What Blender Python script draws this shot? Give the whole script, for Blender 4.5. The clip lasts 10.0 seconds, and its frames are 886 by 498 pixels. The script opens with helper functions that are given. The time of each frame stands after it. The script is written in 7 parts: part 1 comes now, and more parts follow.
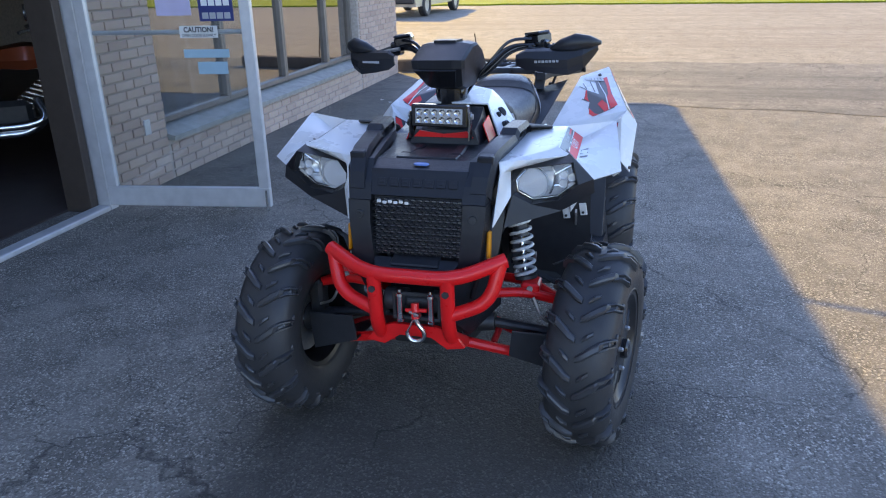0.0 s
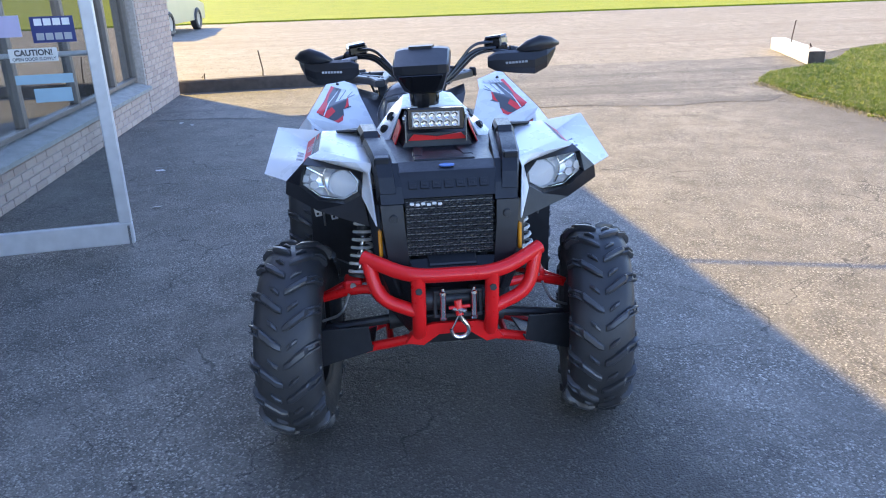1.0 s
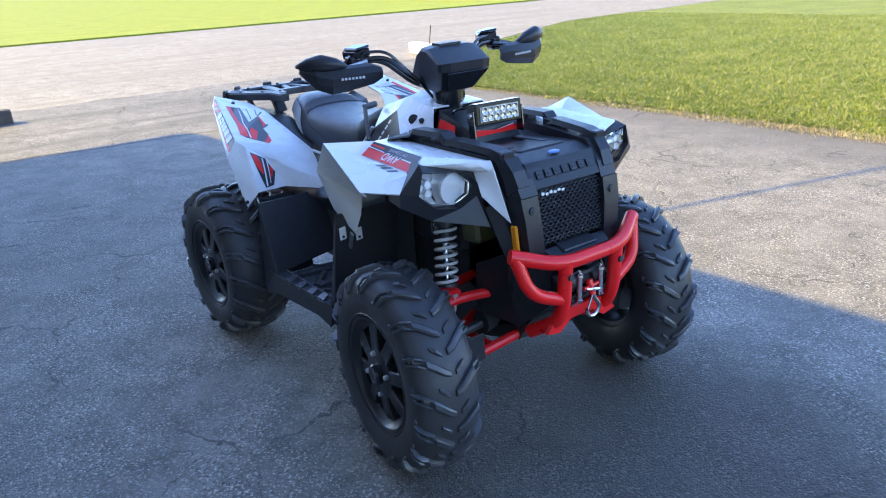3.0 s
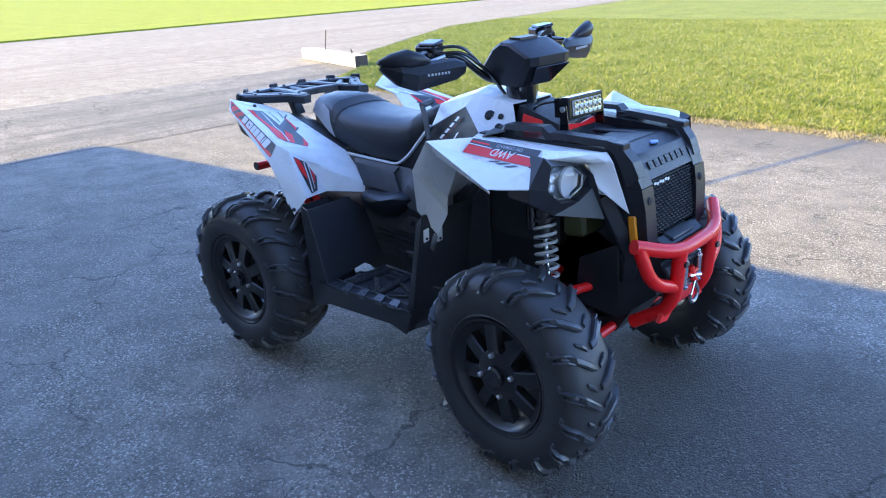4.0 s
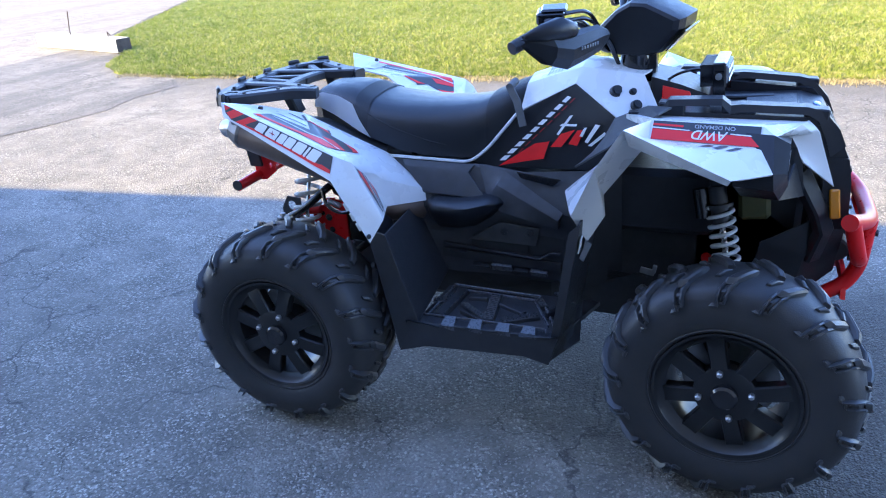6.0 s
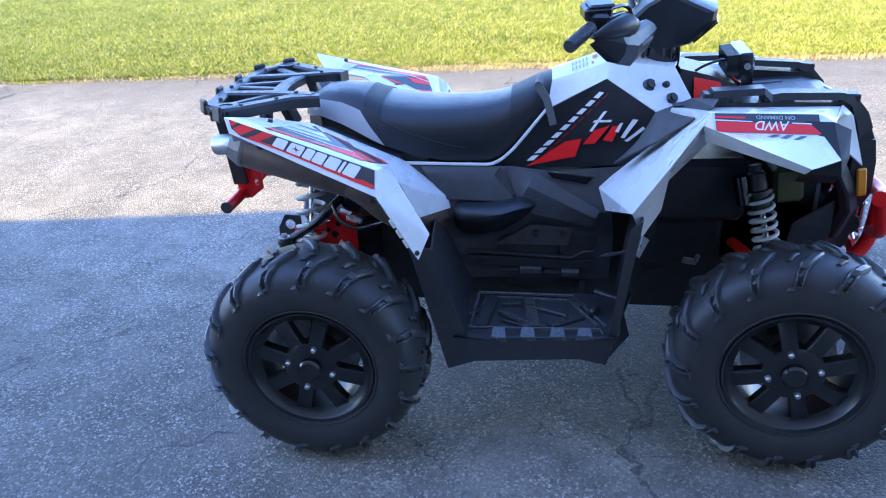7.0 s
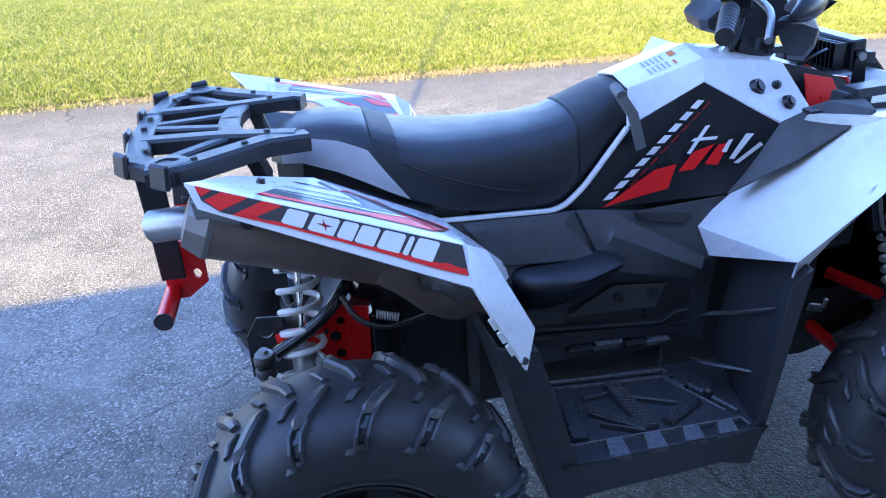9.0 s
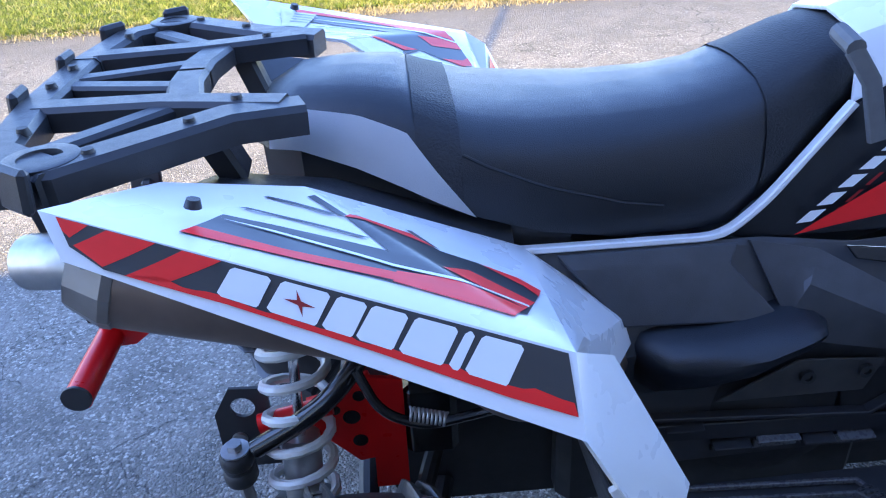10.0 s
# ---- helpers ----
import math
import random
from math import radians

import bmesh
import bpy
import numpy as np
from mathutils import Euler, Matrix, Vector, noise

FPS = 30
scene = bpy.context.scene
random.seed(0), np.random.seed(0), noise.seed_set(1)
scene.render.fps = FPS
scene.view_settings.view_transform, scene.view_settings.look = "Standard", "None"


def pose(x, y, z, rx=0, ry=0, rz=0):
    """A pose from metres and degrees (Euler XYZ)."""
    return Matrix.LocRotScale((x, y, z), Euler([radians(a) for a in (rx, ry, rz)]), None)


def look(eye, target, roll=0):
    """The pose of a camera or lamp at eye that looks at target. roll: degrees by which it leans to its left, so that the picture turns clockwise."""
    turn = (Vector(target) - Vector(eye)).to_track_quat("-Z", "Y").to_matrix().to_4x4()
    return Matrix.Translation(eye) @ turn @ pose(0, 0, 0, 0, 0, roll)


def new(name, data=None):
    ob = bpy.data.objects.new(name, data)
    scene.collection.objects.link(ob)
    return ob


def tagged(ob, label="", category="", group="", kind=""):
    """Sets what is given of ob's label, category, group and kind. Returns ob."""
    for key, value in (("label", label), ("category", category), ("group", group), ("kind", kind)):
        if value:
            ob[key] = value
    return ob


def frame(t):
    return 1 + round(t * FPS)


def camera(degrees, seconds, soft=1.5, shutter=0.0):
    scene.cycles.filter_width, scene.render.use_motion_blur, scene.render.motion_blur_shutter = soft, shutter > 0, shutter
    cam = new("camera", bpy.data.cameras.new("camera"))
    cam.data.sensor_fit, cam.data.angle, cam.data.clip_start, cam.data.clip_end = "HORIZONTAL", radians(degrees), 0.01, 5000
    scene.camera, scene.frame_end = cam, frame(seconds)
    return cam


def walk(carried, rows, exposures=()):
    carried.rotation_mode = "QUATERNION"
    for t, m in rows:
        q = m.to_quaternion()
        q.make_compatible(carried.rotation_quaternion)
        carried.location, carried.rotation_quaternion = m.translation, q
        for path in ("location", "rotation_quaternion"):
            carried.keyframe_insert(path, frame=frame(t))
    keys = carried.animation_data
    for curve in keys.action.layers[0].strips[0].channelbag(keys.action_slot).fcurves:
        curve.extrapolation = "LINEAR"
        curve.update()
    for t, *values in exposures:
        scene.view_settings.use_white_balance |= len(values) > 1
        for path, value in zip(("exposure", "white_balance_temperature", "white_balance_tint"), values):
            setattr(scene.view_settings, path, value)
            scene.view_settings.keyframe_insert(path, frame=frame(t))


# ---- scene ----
cam = camera(61.4, 10.0, 1.1)
PATH = [
    (0, (2.917, 0.604, 1.527), (1.112, 0.132, 0.806), -1.3),
    (0.5, (2.984, 0.191, 1.507), (1.118, 0.043, 0.802), -1.3),
    (1, (3.054, -0.23, 1.519), (1.188, -0.052, 0.82), -1.7),
    (1.5, (3.01, -0.639, 1.516), (1.2, -0.15, 0.818), -2.2),
    (2, (2.89, -0.995, 1.516), (1.166, -0.26, 0.818), -2.8),
    (2.5, (2.718, -1.356, 1.523), (1.098, -0.416, 0.822), -3.2),
    (2.7, (2.614, -1.46, 1.516), (1.037, -0.451, 0.812), -3.3),
    (3.8, (2.018, -2.07, 1.471), (0.692, -0.735, 0.793), -2.3),
    (4, (1.911, -2.141, 1.488), (0.632, -0.769, 0.793), -2.6),
    (4.5, (1.587, -2.246, 1.477), (0.432, -0.776, 0.767), -2.8),
    (5, (1.266, -2.274, 1.484), (0.243, -0.718, 0.753), -3.2),
    (5.5, (0.914, -2.324, 1.503), (0.056, -0.689, 0.733), -3.6),
    (5.7, (0.788, -2.334, 1.494), (-0.002, -0.67, 0.714), -3.8),
    (6.8, (0.151, -2.315, 1.548), (-0.235, -0.553, 0.684), -3.7),
    (7, (0.0, -2.349, 1.552), (-0.271, -0.563, 0.694), -3.6),
    (7.5, (-0.238, -2.278, 1.547), (-0.338, -0.479, 0.679), -3.6),
    (8, (-0.467, -2.159, 1.564), (-0.409, -0.36, 0.693), -3.5),
    (8.5, (-0.664, -1.985, 1.557), (-0.467, -0.192, 0.693), -3.5),
    (9, (-0.672, -1.621, 1.429), (-0.367, 0.162, 0.576), -2.9),
    (9.5, (-0.595, -1.274, 1.356), (-0.358, 0.494, 0.45), -2.7),
    (10, (-0.575, -1.003, 1.299), (-0.485, 0.724, 0.293), -3.5),
]
walk(cam, [(t, look(eye, target, roll)) for t, eye, target, roll in PATH], 
     [(0.0, 2.20, 6950, 22), (0.5, 2.46, 6750, 22), (1.0, 2.58, 6550, 22), (1.5, 2.64, 6400, 20), (2.5, 2.72, 6220, 18),
      (4.5, 2.90, 5900, 21), (5.5, 3.06, 5860, 22), (7.5, 3.22, 5740, 22), (9.0, 3.12, 5720, 23), (10.0, 3.08, 5850, 24)])


# ---------------------------------------------------------------- light
SUN_TO = Vector((3.4, 2.74, -3.0)).normalized()      # the way the sunlight goes
world = bpy.data.worlds.new("sky")
scene.world = world
world.use_nodes = True
wn = world.node_tree.nodes
wn.clear()
sky = wn.new("ShaderNodeTexSky")
sky.sky_type = 'NISHITA'
sky.sun_disc = False
sky.sun_elevation = math.asin(-SUN_TO.z)
sky.sun_rotation = math.atan2(-SUN_TO.x, -SUN_TO.y)
sky.air_density = 1.0
sky.dust_density = 0.3
sky.ozone_density = 5.0
sky_back = wn.new("ShaderNodeBackground")
sky_back.inputs["Strength"].default_value = 0.11
sky_out = wn.new("ShaderNodeOutputWorld")
world.node_tree.links.new(sky.outputs[0], sky_back.inputs[0])
world.node_tree.links.new(sky_back.outputs[0], sky_out.inputs[0])
sun_data = bpy.data.lights.new("sun", 'SUN')
sun_data.energy = 1.88
sun_data.angle = radians(0.6)
sun_data.color = (1.0, 0.74, 0.14)
sun = new("sun", sun_data)
sun.matrix_world = look((-10, -8, 12), Vector((-10, -8, 12)) + SUN_TO)

# ---------------------------------------------------------------- materials


def mat(name, colour, rough=0.5, metal=0.0, spec=0.5, coat=0.0, var=0.0, scale=40.0, bump=0.0, bump_scale=400.0,
        fine=0.0, fine_scale=300.0, rough_var=0.0, dark=None):
    """A principled material: colour mottled at two scales, uneven gloss and a fine relief, in object metres."""
    m = bpy.data.materials.new(name)
    m.use_nodes = True
    nt = m.node_tree
    n, l = nt.nodes, nt.links
    b = n["Principled BSDF"]
    b.inputs["Base Color"].default_value = (*colour, 1)
    b.inputs["Roughness"].default_value = rough
    b.inputs["Metallic"].default_value = metal
    b.inputs["Specular IOR Level"].default_value = spec
    b.inputs["Coat Weight"].default_value = coat
    b.inputs["Coat Roughness"].default_value = 0.08
    co = n.new("ShaderNodeTexCoord")

    def noise_tex(s, detail=4.0):
        t = n.new("ShaderNodeTexNoise")
        t.inputs["Scale"].default_value = s
        t.inputs["Detail"].default_value = detail
        l.new(co.outputs["Object"], t.inputs["Vector"])
        return t
    if var or fine:
        low = dark or tuple(c * 0.45 for c in colour)
        big = noise_tex(scale)
        small = noise_tex(fine_scale, 2.0)
        add = n.new("ShaderNodeMath")
        add.operation = 'MULTIPLY_ADD'
        add.inputs[1].default_value = fine
        l.new(small.outputs["Fac"], add.inputs[0])
        ramp = n.new("ShaderNodeMapRange")
        ramp.inputs["From Min"].default_value = 0.35
        ramp.inputs["From Max"].default_value = 0.75
        ramp.inputs["To Max"].default_value = var
        l.new(big.outputs["Fac"], ramp.inputs["Value"])
        l.new(ramp.outputs[0], add.inputs[2])
        mix = n.new("ShaderNodeMix")
        mix.data_type = 'RGBA'
        mix.inputs["A"].default_value = (*colour, 1)
        mix.inputs["B"].default_value = (*low, 1)
        l.new(add.outputs[0], mix.inputs["Factor"])
        l.new(mix.outputs["Result"], b.inputs["Base Color"])
    if rough_var:
        t = noise_tex(scale * 2.3)
        r = n.new("ShaderNodeMapRange")
        r.inputs["To Min"].default_value = max(0.02, rough - rough_var)
        r.inputs["To Max"].default_value = min(1.0, rough + rough_var)
        l.new(t.outputs["Fac"], r.inputs["Value"])
        l.new(r.outputs[0], b.inputs["Roughness"])
    if bump:
        t = noise_tex(bump_scale, 3.0)
        p = n.new("ShaderNodeBump")
        p.inputs["Strength"].default_value = bump
        p.inputs["Distance"].default_value = 0.002
        l.new(t.outputs["Fac"], p.inputs["Height"])
        l.new(p.outputs[0], b.inputs["Normal"])
    return m


def asphalt(name, stone, tar, light_amount, stone_scale, patch_scale, patch, crack=0.0, shade_spots=None, streak=None, damp=None):
    """Worn asphalt: stones of several greys in tar with pits between them, patches where the stones are worn bare, and
    thin cracks.
    Each dark spot has a middle, half sizes and a share: painted shade, ragged at its edge."""
    m = bpy.data.materials.new(name)
    m.use_nodes = True
    n, l = m.node_tree.nodes, m.node_tree.links
    b = n["Principled BSDF"]
    co = n.new("ShaderNodeTexCoord")

    def noise_tex(scale, detail=5.0, rough=0.6):
        t = n.new("ShaderNodeTexNoise")
        t.inputs["Scale"].default_value = scale
        t.inputs["Detail"].default_value = detail
        t.inputs["Roughness"].default_value = rough
        l.new(co.outputs["Object"], t.inputs["Vector"])
        return t.outputs["Fac"]

    def span(value, a, z, to_a=0.0, to_z=1.0):
        t = n.new("ShaderNodeMapRange")
        for key, v in (("From Min", a), ("From Max", z), ("To Min", to_a), ("To Max", to_z)):
            t.inputs[key].default_value = v
        l.new(value, t.inputs["Value"])
        return t.outputs[0]

    def calc(op, a, z):
        t = n.new("ShaderNodeMath")
        t.operation = op
        for i, v in enumerate((a, z)):
            if isinstance(v, float):
                t.inputs[i].default_value = v
            else:
                l.new(v, t.inputs[i])
        return t.outputs[0]

    def blend(f, a, z):
        t = n.new("ShaderNodeMix")
        t.data_type = 'RGBA'
        l.new(f, t.inputs["Factor"])
        for key, v in (("A", a), ("B", z)):
            if isinstance(v, tuple):
                t.inputs[key].default_value = (*v, 1)
            else:
                l.new(v, t.inputs[key])
        return t.outputs["Result"]
    cells = n.new("ShaderNodeTexVoronoi")
    cells.inputs["Scale"].default_value = stone_scale
    l.new(co.outputs["Object"], cells.inputs["Vector"])
    grey = n.new("ShaderNodeSeparateColor")
    l.new(cells.outputs["Color"], grey.inputs[0])
    worn = span(noise_tex(patch_scale, 6.0), 0.35, 0.68)
    bare = span(noise_tex(patch_scale * 5.0, 8.0, 0.72), 0.36, 0.62, 0.22, 1.0)
    light = calc('MULTIPLY', span(grey.outputs[0], 1.0 - light_amount, 1.0), bare)
    mottle = span(noise_tex(3.2, 9.0, 0.74), 0.40, 0.62)
    last = blend(light, blend(mottle, blend(worn, tar, patch), tuple(c * 0.70 for c in tar)), stone)
    pits = calc('MULTIPLY', span(noise_tex(stone_scale * 0.45, 3.0), 0.50, 0.66), bare)
    last = blend(calc('MULTIPLY', pits, 0.85), last, tuple(c * 0.28 for c in tar))
    if streak:
        long = n.new("ShaderNodeVectorMath")
        long.operation = 'MULTIPLY'
        long.inputs[1].default_value = (0.9, 0.07, 1.0)
        l.new(co.outputs["Object"], long.inputs[0])
        band = n.new("ShaderNodeTexNoise")
        band.inputs["Scale"].default_value = 1.3
        band.inputs["Detail"].default_value = 6.0
        band.inputs["Roughness"].default_value = 0.62
        l.new(long.outputs[0], band.inputs["Vector"])
        last = blend(calc('MULTIPLY', span(band.outputs["Fac"], 0.50, 0.62), 0.7), last, streak)
    # painted shade: dark spots mixed over the asphalt colour
    for sx_, sy_, wide, deep, much in shade_spots or ():
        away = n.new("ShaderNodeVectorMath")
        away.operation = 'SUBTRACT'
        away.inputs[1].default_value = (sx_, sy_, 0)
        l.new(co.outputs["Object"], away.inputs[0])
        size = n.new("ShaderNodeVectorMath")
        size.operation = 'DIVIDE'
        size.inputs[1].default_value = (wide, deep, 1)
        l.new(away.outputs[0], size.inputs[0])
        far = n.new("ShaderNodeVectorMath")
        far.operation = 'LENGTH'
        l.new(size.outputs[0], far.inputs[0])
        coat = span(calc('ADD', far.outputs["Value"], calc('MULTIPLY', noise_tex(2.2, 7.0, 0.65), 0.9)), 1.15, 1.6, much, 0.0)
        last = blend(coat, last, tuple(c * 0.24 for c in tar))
    if damp:
        place = n.new("ShaderNodeSeparateXYZ")
        l.new(co.outputs["Object"], place.inputs[0])
        near = span(calc('ADD', place.outputs[1], calc('MULTIPLY', noise_tex(1.1, 7.0, 0.68), 2.2)), damp[0], damp[1], 0.0, 0.72)
        last = blend(near, last, tuple(c * 0.62 for c in tar))
    if crack:
        warp = n.new("ShaderNodeTexNoise")
        warp.inputs["Scale"].default_value = 5.0
        warp.inputs["Detail"].default_value = 6.0
        l.new(co.outputs["Object"], warp.inputs["Vector"])
        move = n.new("ShaderNodeVectorMath")
        move.operation = 'MULTIPLY_ADD'
        move.inputs[1].default_value = (0.34, 0.34, 0.0)
        l.new(warp.outputs["Color"], move.inputs[0])
        l.new(co.outputs["Object"], move.inputs[2])
        for scale, width in ((0.45, 0.0036), (1.3, 0.0052)):
            lines = n.new("ShaderNodeTexVoronoi")
            lines.feature = 'DISTANCE_TO_EDGE'
            lines.inputs["Scale"].default_value = scale
            l.new(move.outputs[0], lines.inputs["Vector"])
            thin = span(lines.outputs["Distance"], width * 0.3, width, crack, 0.0)
            some = calc('MULTIPLY', thin, span(noise_tex(0.8 * scale + 0.7, 4.0), 0.44, 0.54))
            last = blend(some, last, (0.02, 0.019, 0.018))
    l.new(last, b.inputs["Base Color"])
    b.inputs["Roughness"].default_value = 0.75
    b.inputs["Specular IOR Level"].default_value = 0.35
    relief = n.new("ShaderNodeBump")
    relief.inputs["Strength"].default_value = 0.9
    relief.inputs["Distance"].default_value = 0.006
    l.new(calc('SUBTRACT', calc('MULTIPLY', cells.outputs["Distance"], -1.0), calc('MULTIPLY', pits, 0.8)), relief.inputs["Height"])
    l.new(relief.outputs[0], b.inputs["Normal"])
    return m


def grass_mat(name, young, old, straw):
    m = bpy.data.materials.new(name)
    m.use_nodes = True
    n, l = m.node_tree.nodes, m.node_tree.links
    b = n["Principled BSDF"]
    co = n.new("ShaderNodeTexCoord")
    t = n.new("ShaderNodeTexNoise")
    t.inputs["Scale"].default_value = 0.9
    t.inputs["Detail"].default_value = 7.0
    t.inputs["Roughness"].default_value = 0.7
    l.new(co.outputs["Object"], t.inputs["Vector"])
    r = n.new("ShaderNodeValToRGB")
    r.color_ramp.elements[0].position = 0.36
    r.color_ramp.elements[0].color = (*old, 1)
    r.color_ramp.elements[1].position = 0.66
    r.color_ramp.elements[1].color = (*young, 1)
    l.new(t.outputs["Fac"], r.inputs[0])
    t2 = n.new("ShaderNodeTexNoise")
    t2.inputs["Scale"].default_value = 14.0
    t2.inputs["Detail"].default_value = 4.0
    l.new(co.outputs["Object"], t2.inputs["Vector"])
    k = n.new("ShaderNodeMapRange")
    k.inputs["From Min"].default_value = 0.46
    k.inputs["From Max"].default_value = 0.68
    l.new(t2.outputs["Fac"], k.inputs["Value"])
    mix = n.new("ShaderNodeMix")
    mix.data_type = 'RGBA'
    mix.inputs["B"].default_value = (*straw, 1)
    l.new(k.outputs[0], mix.inputs["Factor"])
    l.new(r.outputs[0], mix.inputs["A"])
    l.new(mix.outputs["Result"], b.inputs["Base Color"])
    b.inputs["Roughness"].default_value = 0.7
    b.inputs["Specular IOR Level"].default_value = 0.05
    p = n.new("ShaderNodeBump")
    p.inputs["Strength"].default_value = 0.8
    p.inputs["Distance"].default_value = 0.03
    l.new(t2.outputs["Fac"], p.inputs["Height"])
    l.new(p.outputs[0], b.inputs["Normal"])
    return m


def brick_mat(name, colours):
    """Bricks that differ from one to the next."""
    m = bpy.data.materials.new(name)
    m.use_nodes = True
    n, l = m.node_tree.nodes, m.node_tree.links
    b = n["Principled BSDF"]
    info = n.new("ShaderNodeObjectInfo")
    r = n.new("ShaderNodeValToRGB")
    r.color_ramp.elements[0].color = (*colours[0], 1)
    r.color_ramp.elements[1].color = (*colours[-1], 1)
    e = r.color_ramp.elements.new(0.5)
    e.color = (*colours[1], 1)
    l.new(info.outputs["Random"], r.inputs[0])
    co = n.new("ShaderNodeTexCoord")
    t = n.new("ShaderNodeTexNoise")
    t.inputs["Scale"].default_value = 60.0
    t.inputs["Detail"].default_value = 5.0
    l.new(co.outputs["Object"], t.inputs["Vector"])
    mix = n.new("ShaderNodeMix")
    mix.data_type = 'RGBA'
    mix.blend_type = 'MULTIPLY'
    mix.inputs["Factor"].default_value = 0.35
    l.new(r.outputs[0], mix.inputs["A"])
    l.new(t.outputs["Color"], mix.inputs["B"])
    l.new(mix.outputs["Result"], b.inputs["Base Color"])
    b.inputs["Roughness"].default_value = 0.85
    p = n.new("ShaderNodeBump")
    p.inputs["Strength"].default_value = 0.4
    p.inputs["Distance"].default_value = 0.003
    l.new(t.outputs["Fac"], p.inputs["Height"])
    l.new(p.outputs[0], b.inputs["Normal"])
    return m


def glass_mat(name, tint=(0.93, 0.96, 0.97), see=0.92, ior=1.6):
    """Window glass: clear, mirroring more at a grazing look."""
    m = bpy.data.materials.new(name)
    m.use_nodes = True
    n, l = m.node_tree.nodes, m.node_tree.links
    n.clear()
    out = n.new("ShaderNodeOutputMaterial")
    clear = n.new("ShaderNodeBsdfTransparent")
    clear.inputs[0].default_value = (*[c * see for c in tint], 1)
    shine = n.new("ShaderNodeBsdfGlossy")
    shine.inputs["Roughness"].default_value = 0.01
    f = n.new("ShaderNodeFresnel")
    f.inputs["IOR"].default_value = ior
    mix = n.new("ShaderNodeMixShader")
    l.new(f.outputs[0], mix.inputs[0])
    l.new(clear.outputs[0], mix.inputs[1])
    l.new(shine.outputs[0], mix.inputs[2])
    l.new(mix.outputs[0], out.inputs[0])
    return m


# the lot's two dark spots paint shade under the quad bike and near the shop
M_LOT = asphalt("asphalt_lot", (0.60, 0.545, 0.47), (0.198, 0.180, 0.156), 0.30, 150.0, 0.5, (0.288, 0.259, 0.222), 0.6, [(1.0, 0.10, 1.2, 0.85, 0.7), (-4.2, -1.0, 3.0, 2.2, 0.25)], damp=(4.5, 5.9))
M_ROAD = asphalt("pale_road", (0.40, 0.355, 0.295), (0.25, 0.222, 0.183), 0.5, 60.0, 0.25, (0.34, 0.30, 0.248), streak=(0.20, 0.168, 0.138))
M_APRON = asphalt("apron", (0.40, 0.37, 0.33), (0.155, 0.143, 0.128), 0.4, 90.0, 0.35, (0.245, 0.225, 0.20), 0.7, streak=(0.085, 0.079, 0.073))
M_GRASS = grass_mat("lawn_ground", (0.185, 0.225, 0.030), (0.10, 0.14, 0.020), (0.27, 0.25, 0.09))
M_MEADOW = grass_mat("meadow_ground", (0.25, 0.29, 0.022), (0.17, 0.22, 0.018), (0.30, 0.30, 0.05))
M_BLADE = grass_mat("grass_blade", (0.275, 0.32, 0.078), (0.155, 0.21, 0.045), (0.42, 0.40, 0.19))
M_STRAW = mat("dry_straw", (0.44, 0.38, 0.24), 0.9, var=0.6, scale=25)
M_BRICK = brick_mat("tan_brick", [(0.62, 0.45, 0.36), (0.68, 0.51, 0.41), (0.54, 0.39, 0.315)])
M_MORTAR = mat("mortar", (0.50, 0.43, 0.37), 0.9, var=0.5, scale=30, bump=0.3)
M_SILL = mat("concrete_sill", (0.46, 0.45, 0.42), 0.85, var=0.5, scale=12, fine=0.25, bump=0.3)
M_ALU = mat("brushed_aluminium", (0.66, 0.66, 0.66), 0.42, metal=0.35, var=0.25, scale=15, rough_var=0.1)
M_BRONZE = mat("brown_frame", (0.10, 0.075, 0.06), 0.5, metal=0.3, var=0.3, scale=15)
M_GLASS = glass_mat("window_glass", (0.95, 0.93, 0.88), 0.7, 10.0)
M_DOORGLASS = glass_mat("door_glass")
M_FRAME = mat("grey_brown_frame", (0.22, 0.19, 0.165), 0.45, metal=0.4, var=0.3, scale=12)
M_NAVY = mat("navy_sticker", (0.02, 0.035, 0.16), 0.4)
M_SOFFIT = mat("soffit_paint", (0.84, 0.83, 0.80), 0.7, var=0.2, scale=4)
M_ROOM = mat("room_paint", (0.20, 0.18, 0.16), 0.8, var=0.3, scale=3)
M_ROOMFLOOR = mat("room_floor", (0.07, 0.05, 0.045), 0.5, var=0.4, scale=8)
M_TIMBER = mat("weathered_timber", (0.10, 0.078, 0.064), 0.9, var=0.8, scale=9, fine=0.3, fine_scale=120, bump=0.6, bump_scale=90)
M_PALE = mat("whitewashed_timber", (0.72, 0.69, 0.62), 0.85, var=0.55, scale=7, fine=0.2, fine_scale=90, bump=0.5, bump_scale=80)
M_STEEL = mat("rusty_iron", (0.10, 0.07, 0.055), 0.7, metal=0.5, var=0.5, scale=40)

M_WHITE = mat("white_plastic", (0.80, 0.80, 0.79), 0.28, spec=0.5, coat=0.25, var=0.06, scale=6, fine=0.03, rough_var=0.07)
M_BLACK = mat("black_plastic", (0.037, 0.038, 0.042), 0.36, spec=0.42, var=0.4, scale=30, rough_var=0.12, bump=0.22, bump_scale=900)
# black plastic darkened to paint dimmer light on front parts and side panel
M_JET = mat("jet_black_plastic", (0.019, 0.020, 0.024), 0.36, spec=0.38, var=0.4, scale=30, rough_var=0.12, bump=0.2, bump_scale=900)
